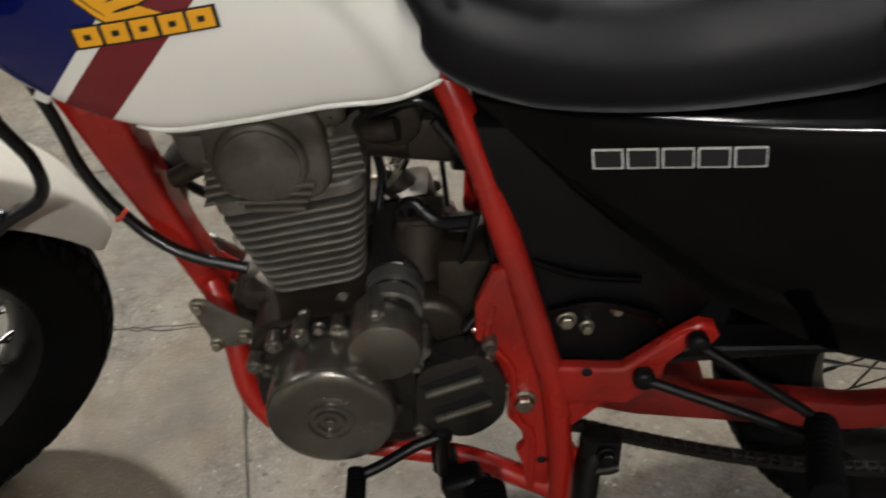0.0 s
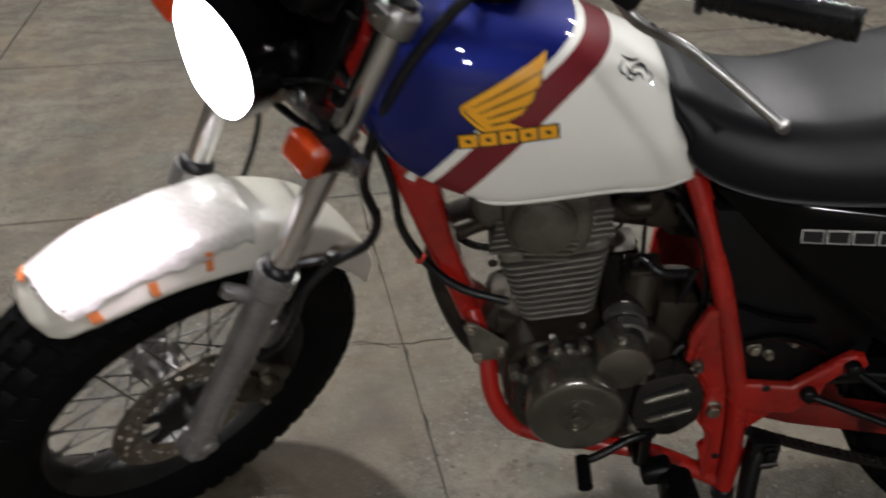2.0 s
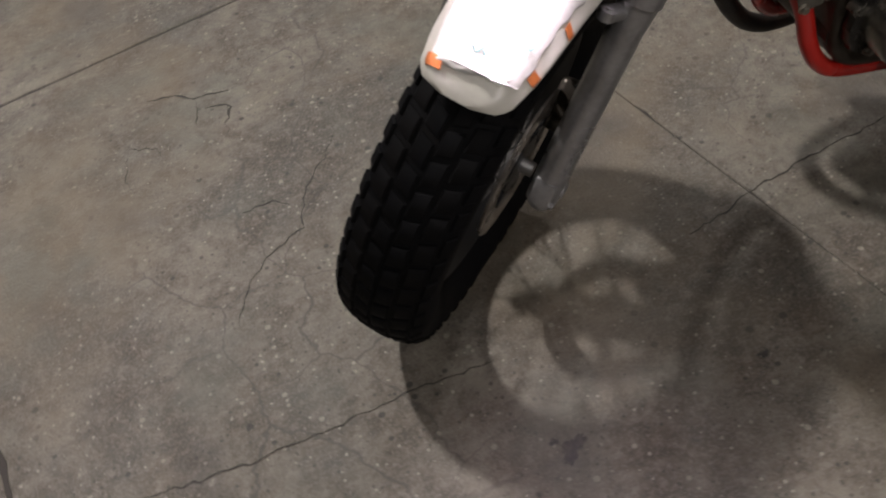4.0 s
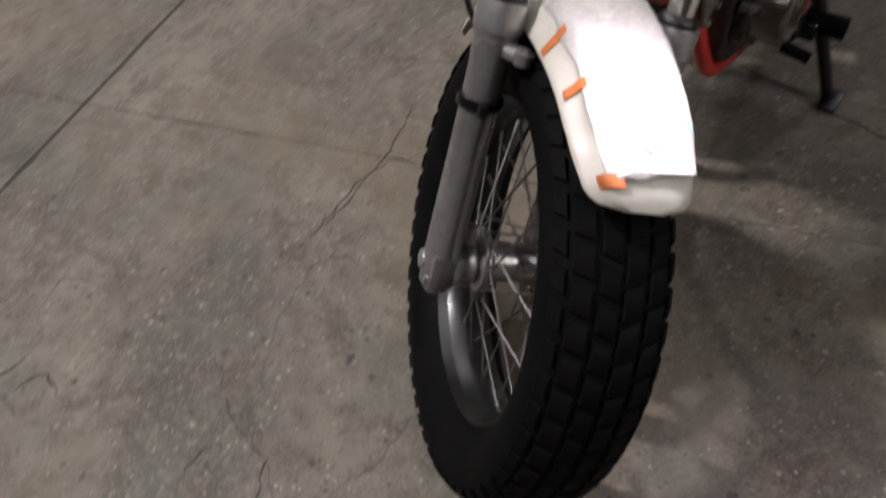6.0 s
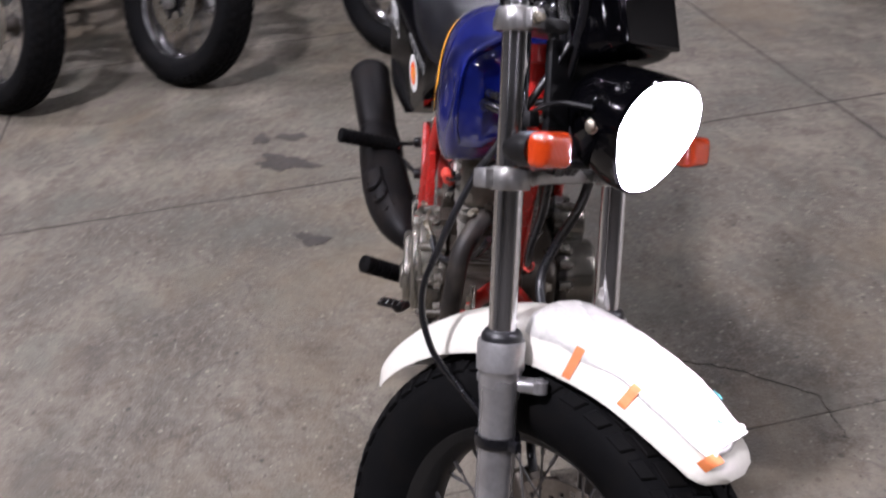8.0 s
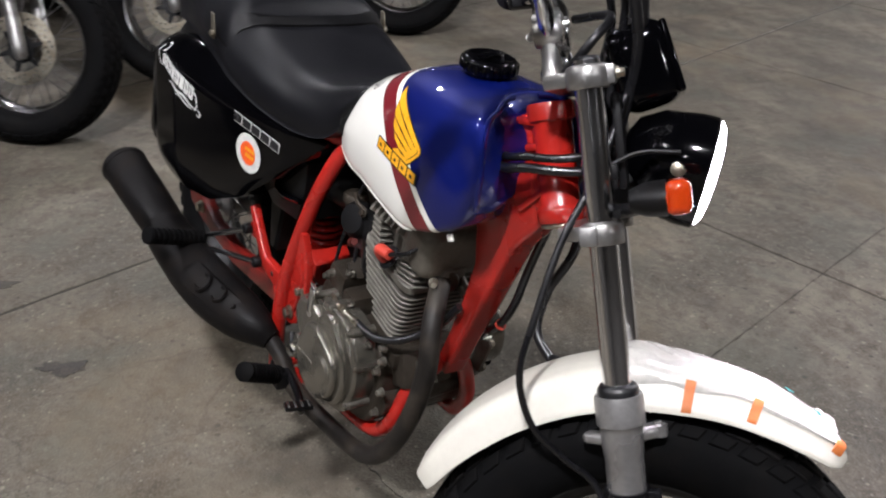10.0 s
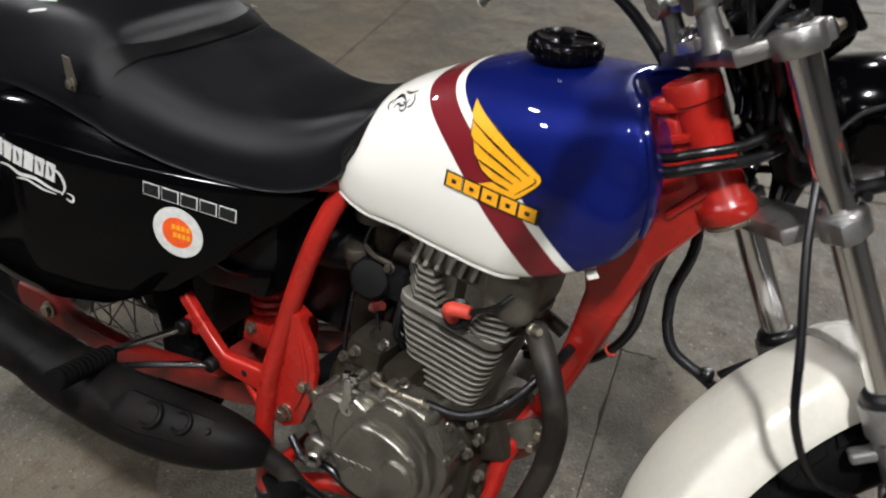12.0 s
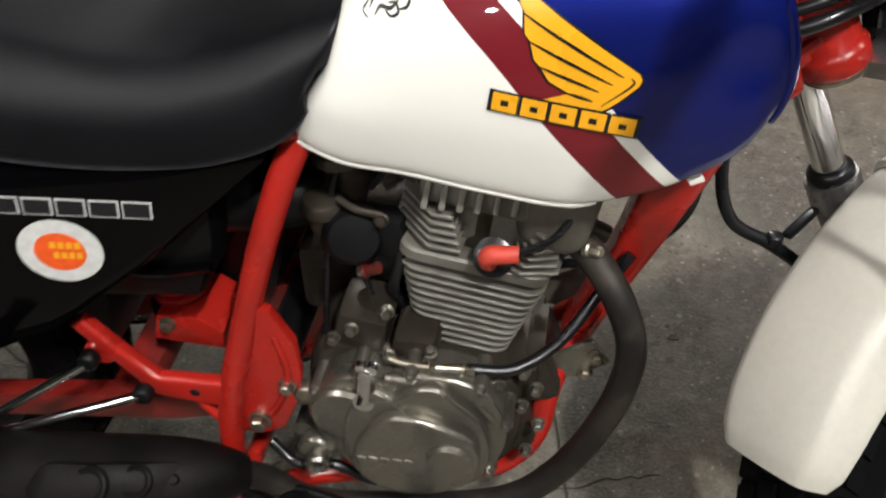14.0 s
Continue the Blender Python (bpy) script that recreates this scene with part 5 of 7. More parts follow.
part("battery_tray", plate([(0.548, 0.72), (0.52, 0.62), (0.492, 0.51), (0.47, 0.425), (0.39, 0.42), (0.335, 0.455), (0.25, 0.56), (0.25, 0.70)], 0.035, 0.124, 0.01, 2), BLACK_MATT, BIKE, "black battery tray")
for x, z, r in ((0.452, 0.485, 0.008), (0.43, 0.475, 0.006), (0.40, 0.50, 0.006)):
    part("tray_bolt", bolt((x, 0.124, z), (0, 1, 0), r, 0.01), STEEL, BIKE)
part("tray_strap", tube([(0.49, 0.126, 0.565), (0.44, 0.129, 0.548), (0.38, 0.128, 0.54)], 0.0045, 8), BLACK_GLOSS, BIKE, "black rubber strap")
part("tray_hose", tube([(0.47, 0.128, 0.50), (0.42, 0.134, 0.515), (0.36, 0.13, 0.49), (0.34, 0.12, 0.45)], 0.006, 8), BLACK_GLOSS, BIKE, "thin black hose")
part("mud_flap", plate([(0.30, 0.60), (0.32, 0.50), (0.29, 0.40), (0.262, 0.40), (0.26, 0.58)], -0.085, 0.085, 0.006, 1), BLACK_MATT, BIKE, "black rubber mud flap")

# ---- engine ----
def rounded_rect(cx, cy, hx, hy, r, n=4):
    out = []
    for sx, sy, a0 in ((1, 1, 0), (-1, 1, 90), (-1, -1, 180), (1, -1, 270)):
        for k in range(n + 1):
            a = radians(a0 + 90 * k / n)
            out.append((cx + sx * (hx - r) + r * math.cos(a), cy + sy * (hy - r) + r * math.sin(a)))
    return out


def slab(outline, z0, z1, bevel=0.0012):
    """A flat slab of an (x, y) outline between two heights."""
    bm = plate([(x, y) for x, y in outline], 0, z1 - z0, bevel, 1)
    bm.transform(Matrix(((1, 0, 0, 0), (0, 0, 1, 0), (0, 1, 0, z0), (0, 0, 0, 1))))
    return bm


CASE = [(0.555, 0.36), (0.552, 0.44), (0.575, 0.49), (0.64, 0.492), (0.72, 0.476), (0.775, 0.466), (0.798, 0.44), (0.803, 0.40), (0.793, 0.335), (0.762, 0.292), (0.69, 0.270), (0.61, 0.275), (0.57, 0.305)]
ENGINE = part("engine", plate(smooth_outline(CASE, 3), -0.105, 0.105, 0.012, 3), CAST_DARK, BIKE, "grimy single-cylinder engine with cooling fins")


def cyl_at(z):
    """Centre x of the forward-leaning cylinder at a height."""
    return 0.727 + 0.13 * (z - 0.5)


def leaned(bm, z, across=0.0):
    """Tips a level piece of the cylinder forward about its own centre."""
    c = Vector((cyl_at(z), -0.012, z))
    return laid(bm, Matrix.Translation(c) @ pose(0, 0, 0, across, 10.5, 0) @ Matrix.Translation(-c))


barrel = tube([(cyl_at(0.47), -0.012, 0.46), (cyl_at(0.72), -0.012, 0.70)], 0.052, 24, 1)
part("cylinder_barrel", barrel, CAST_DARK, ENGINE)
part("cylinder_base", slab(rounded_rect(0.725, -0.012, 0.064, 0.07, 0.015), 0.452, 0.464, 0.003), CAST_DARK, ENGINE)
for k in range(11):
    z = 0.467 + 0.0115 * k
    g = k / 11
    part("fin", leaned(slab(rounded_rect(cyl_at(z), -0.012, 0.054 + 0.028 * g, 0.064 + 0.010 * g, 0.022), z, z + 0.0042, 0.0012), z), FIN, ENGINE)
part("head_gasket_band", leaned(slab(rounded_rect(cyl_at(0.604), -0.012, 0.081, 0.0735, 0.02), 0.595, 0.612, 0.003), 0.604), FIN, ENGINE)
# fins of the head: bevelled corners, cut away round the spark plug
for k in range(6):
    z = 0.616 + 0.0102 * k
    c = cyl_at(z)
    if k < 5:
        rear = [(c - 0.086, 0.05), (c - 0.086, -0.052), (c - 0.050, -0.090), (c - 0.016 - 0.003 * k, -0.088), (c - 0.012 - 0.003 * k, -0.05), (c - 0.012, 0.05)]
        part("fin", leaned(slab(rear, z, z + 0.0042, 0.0012), z, -4), FIN, ENGINE)
    front = [(c + 0.030 + 0.004 * k, 0.05), (c + 0.026 + 0.004 * k, -0.05), (c + 0.034 + 0.004 * k, -0.086), (c + 0.048 + 0.003 * k, -0.092), (c + 0.086 - 0.002 * k, -0.078), (c + 0.092 - 0.003 * k, -0.04), (c + 0.092 - 0.003 * k, 0.05)]
    part("fin", leaned(slab(front, z - 0.006, z - 0.0018, 0.0012), z, -4), FIN, ENGINE)
part("cylinder_head", join(rbox(0.13, 0.11, 0.085, pose(cyl_at(0.66), -0.008, 0.656, 0, 10, 0), 0.016, 3), rbox(0.13, 0.105, 0.052, pose(cyl_at(0.69) - 0.004, -0.024, 0.683, -14, 10, 0), 0.016, 4)), FIN, ENGINE)
part("rocker_cover", plate(smooth_outline([(0.672, 0.692), (0.69, 0.722), (0.75, 0.735), (0.82, 0.73), (0.852, 0.715), (0.858, 0.688), (0.84, 0.672), (0.7, 0.676)], 3), -0.062, 0.052, 0.016, 4), FIN_SHADED, ENGINE)
part("head_front", rbox(0.075, 0.125, 0.095, pose(0.822, -0.022, 0.672, 0, 12, 0), 0.03, 5), FIN_SHADED, ENGINE)
for k in range(6):
    part("rocker_rib", rbox(0.007, 0.030, 0.046, pose(0.694 + 0.0175 * k, -0.069, 0.694, -34, 10, 0), 0.003, 2), FIN, ENGINE)
part("head_port", rbox(0.05, 0.05, 0.05, pose(0.828, -0.02, 0.63, 0, 25, 0), 0.012, 2), FIN, ENGINE)
part("cam_housing", plate(smooth_outline([(0.698, 0.612), (0.692, 0.66), (0.70, 0.70), (0.735, 0.712), (0.79, 0.71), (0.815, 0.69), (0.812, 0.64), (0.795, 0.608), (0.75, 0.600)], 3), 0.03, 0.064, 0.008, 3), FIN_SHADED, ENGINE)
part("cam_cover", join(disc((0.7596, 0.058, 0.6523), (0, 1, 0), 0.048, 0.014, 0.006, 40), disc((0.7596, 0.072, 0.6523), (0, 1, 0), 0.041, 0.003, 0.002, 40)), FIN_SHADED, ENGINE, "round cast cam cover")
for k in range(4):
    part("cap_rib", rbox(0.088 - 0.008 * k, 0.012, 0.0045, pose(0.752, 0.067, 0.628 - 0.0095 * k, 0, 0, 0), 0.0015), FIN_SHADED, ENGINE)
# flat black disc that paints the shade of the recess round the plug
part("plug_well_shade", disc((0.761, -0.088, 0.626), (0, -0.8, 0.6), 0.021, 0.003, 0.001, 24), HOSE, ENGINE)
plug = tube([(0.758, -0.095, 0.622), (0.757, -0.102, 0.632), (0.759, -0.106, 0.643), (0.774, -0.106, 0.646), (0.788, -0.105, 0.647)], [0.008, 0.009, 0.0102, 0.0095, 0.0088], 14, 5)
PLUGCAP = part("spark_plug_cap", plug, PLUG, ENGINE, "faded red spark plug cap")
part("plug_hex", tube([(0.759, -0.075, 0.608), (0.758, -0.096, 0.623)], 0.0075, 6, 1), CHROME, PLUGCAP)
part("plug_lead", tube([(0.786, -0.105, 0.647), (0.825, -0.092, 0.668), (0.85, -0.05, 0.705), (0.85, -0.01, 0.73)], 0.0036, 8), HOSE, PLUGCAP)
part("manifold_bolt", bolt((0.852, -0.058, 0.622), (0.8, -0.5, 0.3), 0.006, 0.02), STEEL, ENGINE)

# left covers
SX, SZ = 0.705, 0.402
STATOR = part("stator_cover", lathe([(0, 0), (0.070, 0), (0.070, 0.078), (0.069, 0.084), (0.0655, 0.0875), (0.059, 0.089), (0.055, 0.0885), (0.03, 0.090), (0.0, 0.0905)], aim((SX, 0.095, SZ), (0, 1, 0)), 48), COVER, ENGINE, "round grey stator cover")
for r in (0.0145, 0.024):
    part("cover_ring", lathe([(r - 0.0012, 0.089), (r - 0.001, 0.0935), (r + 0.0025, 0.0935), (r + 0.003, 0.089)], aim((SX, 0.095, SZ), (0, 1, 0)), 28), COVER, STATOR)
part("cover_cap", disc((SX, 0.186, SZ), (0, 1, 0), 0.0065, 0.003), COVER, STATOR)
for k in range(9):
    part("cast_mark", rbox(0.006, 0.0015, 0.004, pose(SX, 0.1842, SZ) @ pose(0, 0, 0, 0, -32 + 8 * k, 0) @ pose(0, 0, 0.034), 0.0004, 1), CAST, STATOR)
for k in range(7):
    a = radians(20 + 48 * k)
    x, z = SX + 0.0755 * math.cos(a), SZ + 0.0755 * math.sin(a)
    part("cover_bolt", join(tube([(x, 0.09, z), (x, 0.132, z)], 0.0085, 10, 1), bolt((x, 0.131, z), (0, 1, 0), 0.005, 0.008)), CAST, STATOR)
part("left_case", plate(smooth_outline([(0.57, 0.37), (0.6, 0.46), (0.68, 0.482), (0.755, 0.468), (0.79, 0.42), (0.782, 0.35), (0.70, 0.318), (0.6, 0.322)], 3), 0.1, 0.128, 0.008, 2), COVER_DARK, ENGINE)
for x, z, r in ((0.735, 0.478, 0.012), (0.765, 0.462, 0.011), (0.79, 0.432, 0.011), (0.694, 0.484, 0.010)):
    part("case_boss", join(tube([(x, 0.112, z), (x, 0.131, z)], r * 0.85, 14, 1), bolt((x, 0.13, z), (0, 1, 0), 0.005, 0.007)), CAST, ENGINE)
STARTER = part("starter_gear_cover", lathe([(0, 0), (0.039, 0), (0.039, 0.052), (0.037, 0.057), (0.033, 0.059), (0, 0.0595)], aim((0.643, 0.108, 0.480), (0, 1, 0)), 36), COVER, ENGINE, "round starter gear cover")
for k in range(3):
    a = radians(80 + 120 * k)
    x, z = 0.643 + 0.041 * math.cos(a), 0.480 + 0.041 * math.sin(a)
    part("cover_bolt", join(tube([(x, 0.11, z), (x, 0.15, z)], 0.008, 10, 1), bolt((x, 0.15, z), (0, 1, 0), 0.005, 0.007)), CAST, STARTER)
part("starter_motor", lathe([(0, 0), (0.026, 0), (0.026, 0.05), (0.031, 0.054), (0.031, 0.10), (0.034, 0.104), (0.034, 0.15), (0.02, 0.155), (0, 0.155)], aim((0.636, 0.13, 0.497), (-0.06, -1, 0.12)), 28), COVER_DARK, ENGINE, "dark starter motor with bright collar")
for d in (0.008, 0.034):
    part("collar", lathe([(0.026, d), (0.0315, d + 0.001), (0.0315, d + 0.016), (0.026, d + 0.018)], aim((0.636, 0.13, 0.497), (-0.06, -1, 0.12)), 28), ALLOY, ENGINE)
part("breather_body", join(tube([(0.608, 0.045, 0.50), (0.604, 0.035, 0.562)], [0.036, 0.03], 18, 1), rbox(0.05, 0.05, 0.014, pose(0.604, 0.035, 0.564), 0.005)), CAST_DARK, ENGINE)
part("hose_elbow", tube([(0.618, 0.045, 0.565), (0.619, 0.047, 0.584), (0.607, 0.05, 0.586), (0.585, 0.06, 0.57), (0.55, 0.075, 0.58)], 0.0075, 10), HOSE, ENGINE)
part("rear_case", rbox(0.07, 0.1, 0.1, pose(0.555, 0.04, 0.49), 0.016, 2), CAST_DARK, ENGINE)
SPR = part("sprocket_cover", plate(smooth_outline([(0.616, 0.405), (0.608, 0.437), (0.575, 0.452), (0.542, 0.458), (0.519, 0.425), (0.515, 0.39), (0.522, 0.36), (0.555, 0.332), (0.59, 0.338), (0.613, 0.355)], 3), 0.112, 0.15, 0.006, 2), COVER_DARK, ENGINE, "dark sprocket cover with cast slots")
for p, q in (((0.603, 0.4045), (0.5415, 0.429)), ((0.593, 0.366), (0.532, 0.391))):
    p, q = Vector((p[0], 0, p[1])), Vector((q[0], 0, q[1]))
    d = (q - p).normalized()
    up = Vector((d.z, 0, -d.x))
    if up.z < 0:
        up = -up
    hole = [p + up * 0.001, p + up * 0.014 - d * 0.002, q + up * 0.0165, q + up * 0.003]
    # slot openings are only thin black plates, their inner shade put in the colour
    part("slot_shade", plate([(v.x, v.z) for v in hole], 0.1495, 0.1508, 0.0003, 1), HOSE, SPR)
    # rib in the lighter cover grey, for the lit lower edge of the slot
    part("cover_rib", tube([(p.x, 0.152, p.z), (q.x, 0.152, q.z)], 0.0052, 10, 1), COVER, SPR)
for x, z in ((0.612, 0.447), (0.534, 0.470), (0.612, 0.345)):
    part("cover_bolt", join(tube([(x, 0.11, z), (x, 0.148, z)], 0.0085, 10, 1), bolt((x, 0.148, z), (0, 1, 0), 0.0055, 0.009)), CAST, SPR)
# right covers
CL_OUT = [(0.563, 0.405), (0.574, 0.453), (0.598, 0.478), (0.624, 0.487), (0.65, 0.484), (0.683, 0.499), (0.725, 0.499), (0.757, 0.487), (0.775, 0.464), (0.786, 0.434), (0.786, 0.394), (0.769, 0.347), (0.742, 0.313), (0.66, 0.293), (0.622, 0.302), (0.583, 0.355)]
CLUTCH = part("clutch_cover", plate(smooth_outline(CL_OUT, 3), -0.1, -0.148, 0.007, 3), COVER, ENGINE, "grey clutch cover with raised panels")
STEP_A = [(0.608, 0.433), (0.622, 0.462), (0.646, 0.484), (0.665, 0.472), (0.692, 0.497), (0.722, 0.494), (0.730, 0.480), (0.758, 0.453), (0.768, 0.424), (0.770, 0.382), (0.753, 0.341), (0.71, 0.316), (0.66, 0.310), (0.621, 0.322), (0.603, 0.375)]
part("raised_panel", plate(smooth_outline(STEP_A, 2), -0.144, -0.163, 0.008, 3), COVER, CLUTCH)
STEP_B = [(0.632, 0.424), (0.657, 0.458), (0.699, 0.461), (0.744, 0.439), (0.758, 0.420), (0.760, 0.386), (0.742, 0.350), (0.70, 0.328), (0.66, 0.326), (0.63, 0.342), (0.617, 0.385)]
part("raised_panel", plate(smooth_outline(STEP_B, 2), -0.158, -0.178, 0.009, 3), COVER, CLUTCH)
part("round_boss", lathe([(0, 0), (0.027, 0), (0.0265, 0.004), (0.022, 0.008), (0, 0.0085)], aim((0.7285, -0.1755, 0.402), (0, -1, 0)), 32), COVER, CLUTCH)
part("round_panel", lathe([(0, 0), (0.041, 0), (0.0405, 0.012), (0.036, 0.0165), (0, 0.0175)], aim((0.606, -0.142, 0.430), (0, -1, 0)), 36), COVER, CLUTCH)
for p, q, r in (((0.655, 0.487), (0.725, 0.484), 0.006), ((0.75, 0.47), (0.778, 0.43), 0.006)):
    part("cast_rib", tube([(p[0], -0.142, p[1]), ((p[0] + q[0]) / 2, -0.146, (p[1] + q[1]) / 2 + 0.004), (q[0], -0.142, q[1])], r, 10, 4), CAST, CLUTCH)
for k in range(5):
    part("cast_mark", rbox(0.0105, 0.002, 0.0075, pose(0.628 + 0.0135 * k, -0.1785, 0.3865 + 0.0008 * k, 0, 12, 0), 0.0006, 1), CAST, CLUTCH)
for x, z in CL_OUT[1::2]:
    part("cover_bolt", join(tube([(x, -0.1, z), (x, -0.144, z)], 0.0085, 10, 1), bolt((x, -0.144, z), (0, -1, 0), 0.005, 0.008)), CAST, CLUTCH)
part("clutch_arm", join(tube([(0.633, -0.14, 0.462), (0.633, -0.163, 0.465)], 0.012, 14, 1), rbox(0.014, 0.006, 0.055, pose(0.635, -0.162, 0.487, 0, 8, 0), 0.002), rbox(0.01, 0.01, 0.012, pose(0.633, -0.157, 0.517), 0.002), rbox(0.01, 0.01, 0.012, pose(0.645, -0.157, 0.516), 0.002)), CHROME, CLUTCH, "bright clutch release arm")
part("cable_bracket", join(tube([(0.655, -0.13, 0.503), (0.69, -0.135, 0.503), (0.735, -0.128, 0.497)], 0.0045, 10), bolt((0.70, -0.135, 0.503), (1, 0, 0), 0.006, 0.008), bolt((0.735, -0.128, 0.497), (1, 0, 0), 0.006, 0.014)), STEEL, ENGINE)
part("clutch_cable", tube([(0.74, -0.127, 0.497), (0.79, -0.115, 0.492), (0.835, -0.085, 0.51), (0.87, -0.05, 0.55), (0.90, -0.035, 0.60)], 0.0065, 10), HOSE, ENGINE)
part("upper_case_lump", join(rbox(0.06, 0.07, 0.05, pose(0.62, -0.075, 0.512, 0, 10, 0), 0.014, 2), rbox(0.05, 0.06, 0.04, pose(0.68, -0.085, 0.497), 0.012, 2), tube([(0.6, -0.07, 0.5), (0.64, -0.075, 0.54)], 0.02, 14, 1)), CAST_DARK, ENGINE)
part("front_case_lump", join(rbox(0.06, 0.10, 0.07, pose(0.805, -0.03, 0.43, 0, -20, 0), 0.014, 2), tube([(0.79, -0.1, 0.36), (0.775, 0.09, 0.36)], 0.028, 16, 1), rbox(0.04, 0.13, 0.03, pose(0.795, -0.025, 0.45), 0.008)), CAST_DARK, ENGINE)
for x, z in ((0.815, 0.46), (0.82, 0.40), (0.808, 0.35), (0.80, 0.43)):
    part("case_bolt", bolt((x, -0.108, z), (0, -1, 0), 0.006, 0.012), CAST, ENGINE)
part("oil_pipe_union", join(disc((0.562, -0.12, 0.345), (0, -1, 0), 0.022, 0.03, 0.005), lathe([(0.006, 0), (0.013, 0), (0.015, 0.012), (0.012, 0.016), (0.006, 0.012)], aim((0.565, -0.15, 0.338), (0.2, -1, 0)), 18), tube([(0.545, -0.1, 0.36), (0.545, -0.13, 0.36)], 0.013, 14, 1)), CAST, ENGINE, "bright oil union below the clutch cover")
part("drain_hose", tube([(0.50, -0.13, 0.33), (0.535, -0.142, 0.308), (0.578, -0.143, 0.318), (0.621, -0.14, 0.292), (0.66, -0.13, 0.275)], 0.0065, 10), HOSE, ENGINE, "black drain hose")
part("left_pipe_stub", disc((0.556, -0.12, 0.43), (0, -1, 0), 0.014, 0.018), STEEL, ENGINE)

# carburettor and intake
CARB = part("carburettor", join(tube([(0.6, -0.02, 0.64), (0.6, -0.02, 0.70)], 0.026, 18, 1), tube([(0.56, -0.01, 0.63), (0.68, -0.01, 0.645)], 0.026, 18, 1), tube([(0.605, -0.03, 0.612), (0.605, -0.03, 0.64)], [0.022, 0.028], 18, 1), disc((0.6, -0.02, 0.695), (0, 0, 1), 0.032, 0.012)), CAST_DARK, BIKE, "grimy carburettor beside the cylinder head")
part("diaphragm_cover", join(lathe([(0, 0), (0.034, 0), (0.034, 0.012), (0.026, 0.024), (0, 0.027)], aim((0.612, -0.064, 0.622), (0.25, -1, 0.35)), 24), rbox(0.05, 0.035, 0.05, pose(0.642, -0.058, 0.622), 0.012, 2)), BLACK_MATT, CARB)
part("intake_rubber", tube([(0.66, -0.01, 0.645), (0.69, -0.01, 0.655)], 0.03, 18, 1), HOSE, CARB)
part("airbox_duct", tube([(0.57, -0.01, 0.63), (0.5, -0.02, 0.63), (0.4, -0.03, 0.635)], [0.034, 0.045, 0.05], 18, 4), BLACK_MATT, CARB)
part("vent_hose", tube([(0.598, -0.04, 0.7), (0.59, -0.06, 0.66), (0.58, -0.085, 0.55), (0.575, -0.09, 0.48), (0.572, -0.1, 0.40)], 0.0035, 8), HOSE, CARB)
part("throttle_cable", tube([(0.63, -0.05, 0.67), (0.66, -0.06, 0.71), (0.72, -0.05, 0.74)], 0.0035, 8), HOSE, CARB)
part("fuel_tap", join(rbox(0.03, 0.02, 0.035, pose(0.675, -0.045, 0.705), 0.005), bolt((0.68, -0.06, 0.70), (0, -1, 0), 0.006, 0.01)), CAST_DARK, CARB)
part("tap_lever", tube([(0.655, 0.06, 0.69), (0.645, 0.075, 0.69), (0.62, 0.08, 0.695)], 0.012, 10), CAST_DARK, CARB)
part("fuel_hose", tube([(0.645, 0.06, 0.70), (0.6, 0.07, 0.72), (0.57, 0.06, 0.69), (0.575, 0.03, 0.65)], 0.007, 10), HOSE, CARB)
part("throttle_body_left", join(disc((0.625, 0.03, 0.69), (0, 1, 0), 0.028, 0.03), rbox(0.05, 0.03, 0.05, pose(0.59, 0.03, 0.66), 0.01)), CAST_DARK, CARB)

# small fittings round the carburettor and the gearbox
for at, to, r, h in (((0.648, -0.09, 0.535), (0, -1, 0.3), 0.0065, 0.012), ((0.612, -0.108, 0.522), (0, -1, 0.2), 0.006, 0.012), ((0.655, -0.122, 0.502), (0, -1, 0.3), 0.0055, 0.01), ((0.70, -0.118, 0.507), (0, -0.4, 1), 0.0055, 0.01),
                     ((0.59, -0.108, 0.505), (0, -1, 0), 0.006, 0.01), ((0.622, -0.082, 0.585), (0, -1, 0), 0.0045, 0.008), ((0.80, -0.1, 0.475), (0, -1, 0.2), 0.006, 0.012),
                     ((0.775, -0.115, 0.468), (0, -1, 0), 0.005, 0.012), ((0.692, 0.075, 0.478), (0, 0.6, 1), 0.0065, 0.012), ((0.735, 0.09, 0.47), (0, 0.7, 0.7), 0.006, 0.012), ((0.765, 0.1, 0.452), (0, 1, 0.3), 0.006, 0.012), ((0.715, 0.12, 0.478), (0, 1, 0.3), 0.0055, 0.01)):
    part("fitting_bolt", bolt(at, to, r, h), CAST, ENGINE)
part("float_bowl", lathe([(0, 0), (0.024, 0), (0.026, 0.006), (0.026, 0.03), (0.03, 0.034), (0.03, 0.04), (0, 0.04)], Matrix.Translation((0.606, -0.045, 0.598)), 22), CAST_DARK, CARB, "grimy carburettor float bowl")
part("bowl_drain", bolt((0.606, -0.045, 0.596), (0, 0, -1), 0.007, 0.01), STEEL, CARB)
part("top_cap", lathe([(0, 0), (0.03, 0), (0.031, 0.004), (0.029, 0.012), (0.02, 0.016), (0, 0.017)], Matrix.Translation((0.598, -0.04, 0.70)), 24), CAST_DARK, CARB, "carburettor top cap")
part("slide_cap", lathe([(0, -0.03), (0.02, -0.03), (0.022, -0.008), (0.027, -0.006), (0.0275, 0.006), (0.024, 0.012), (0.012, 0.015), (0, 0.0155)], Matrix.Translation((0.581, -0.060, 0.650)) @ Matrix.Scale(0.85, 4), 26), CAST_DARK, CARB, "dull metal cap on the carburettor")
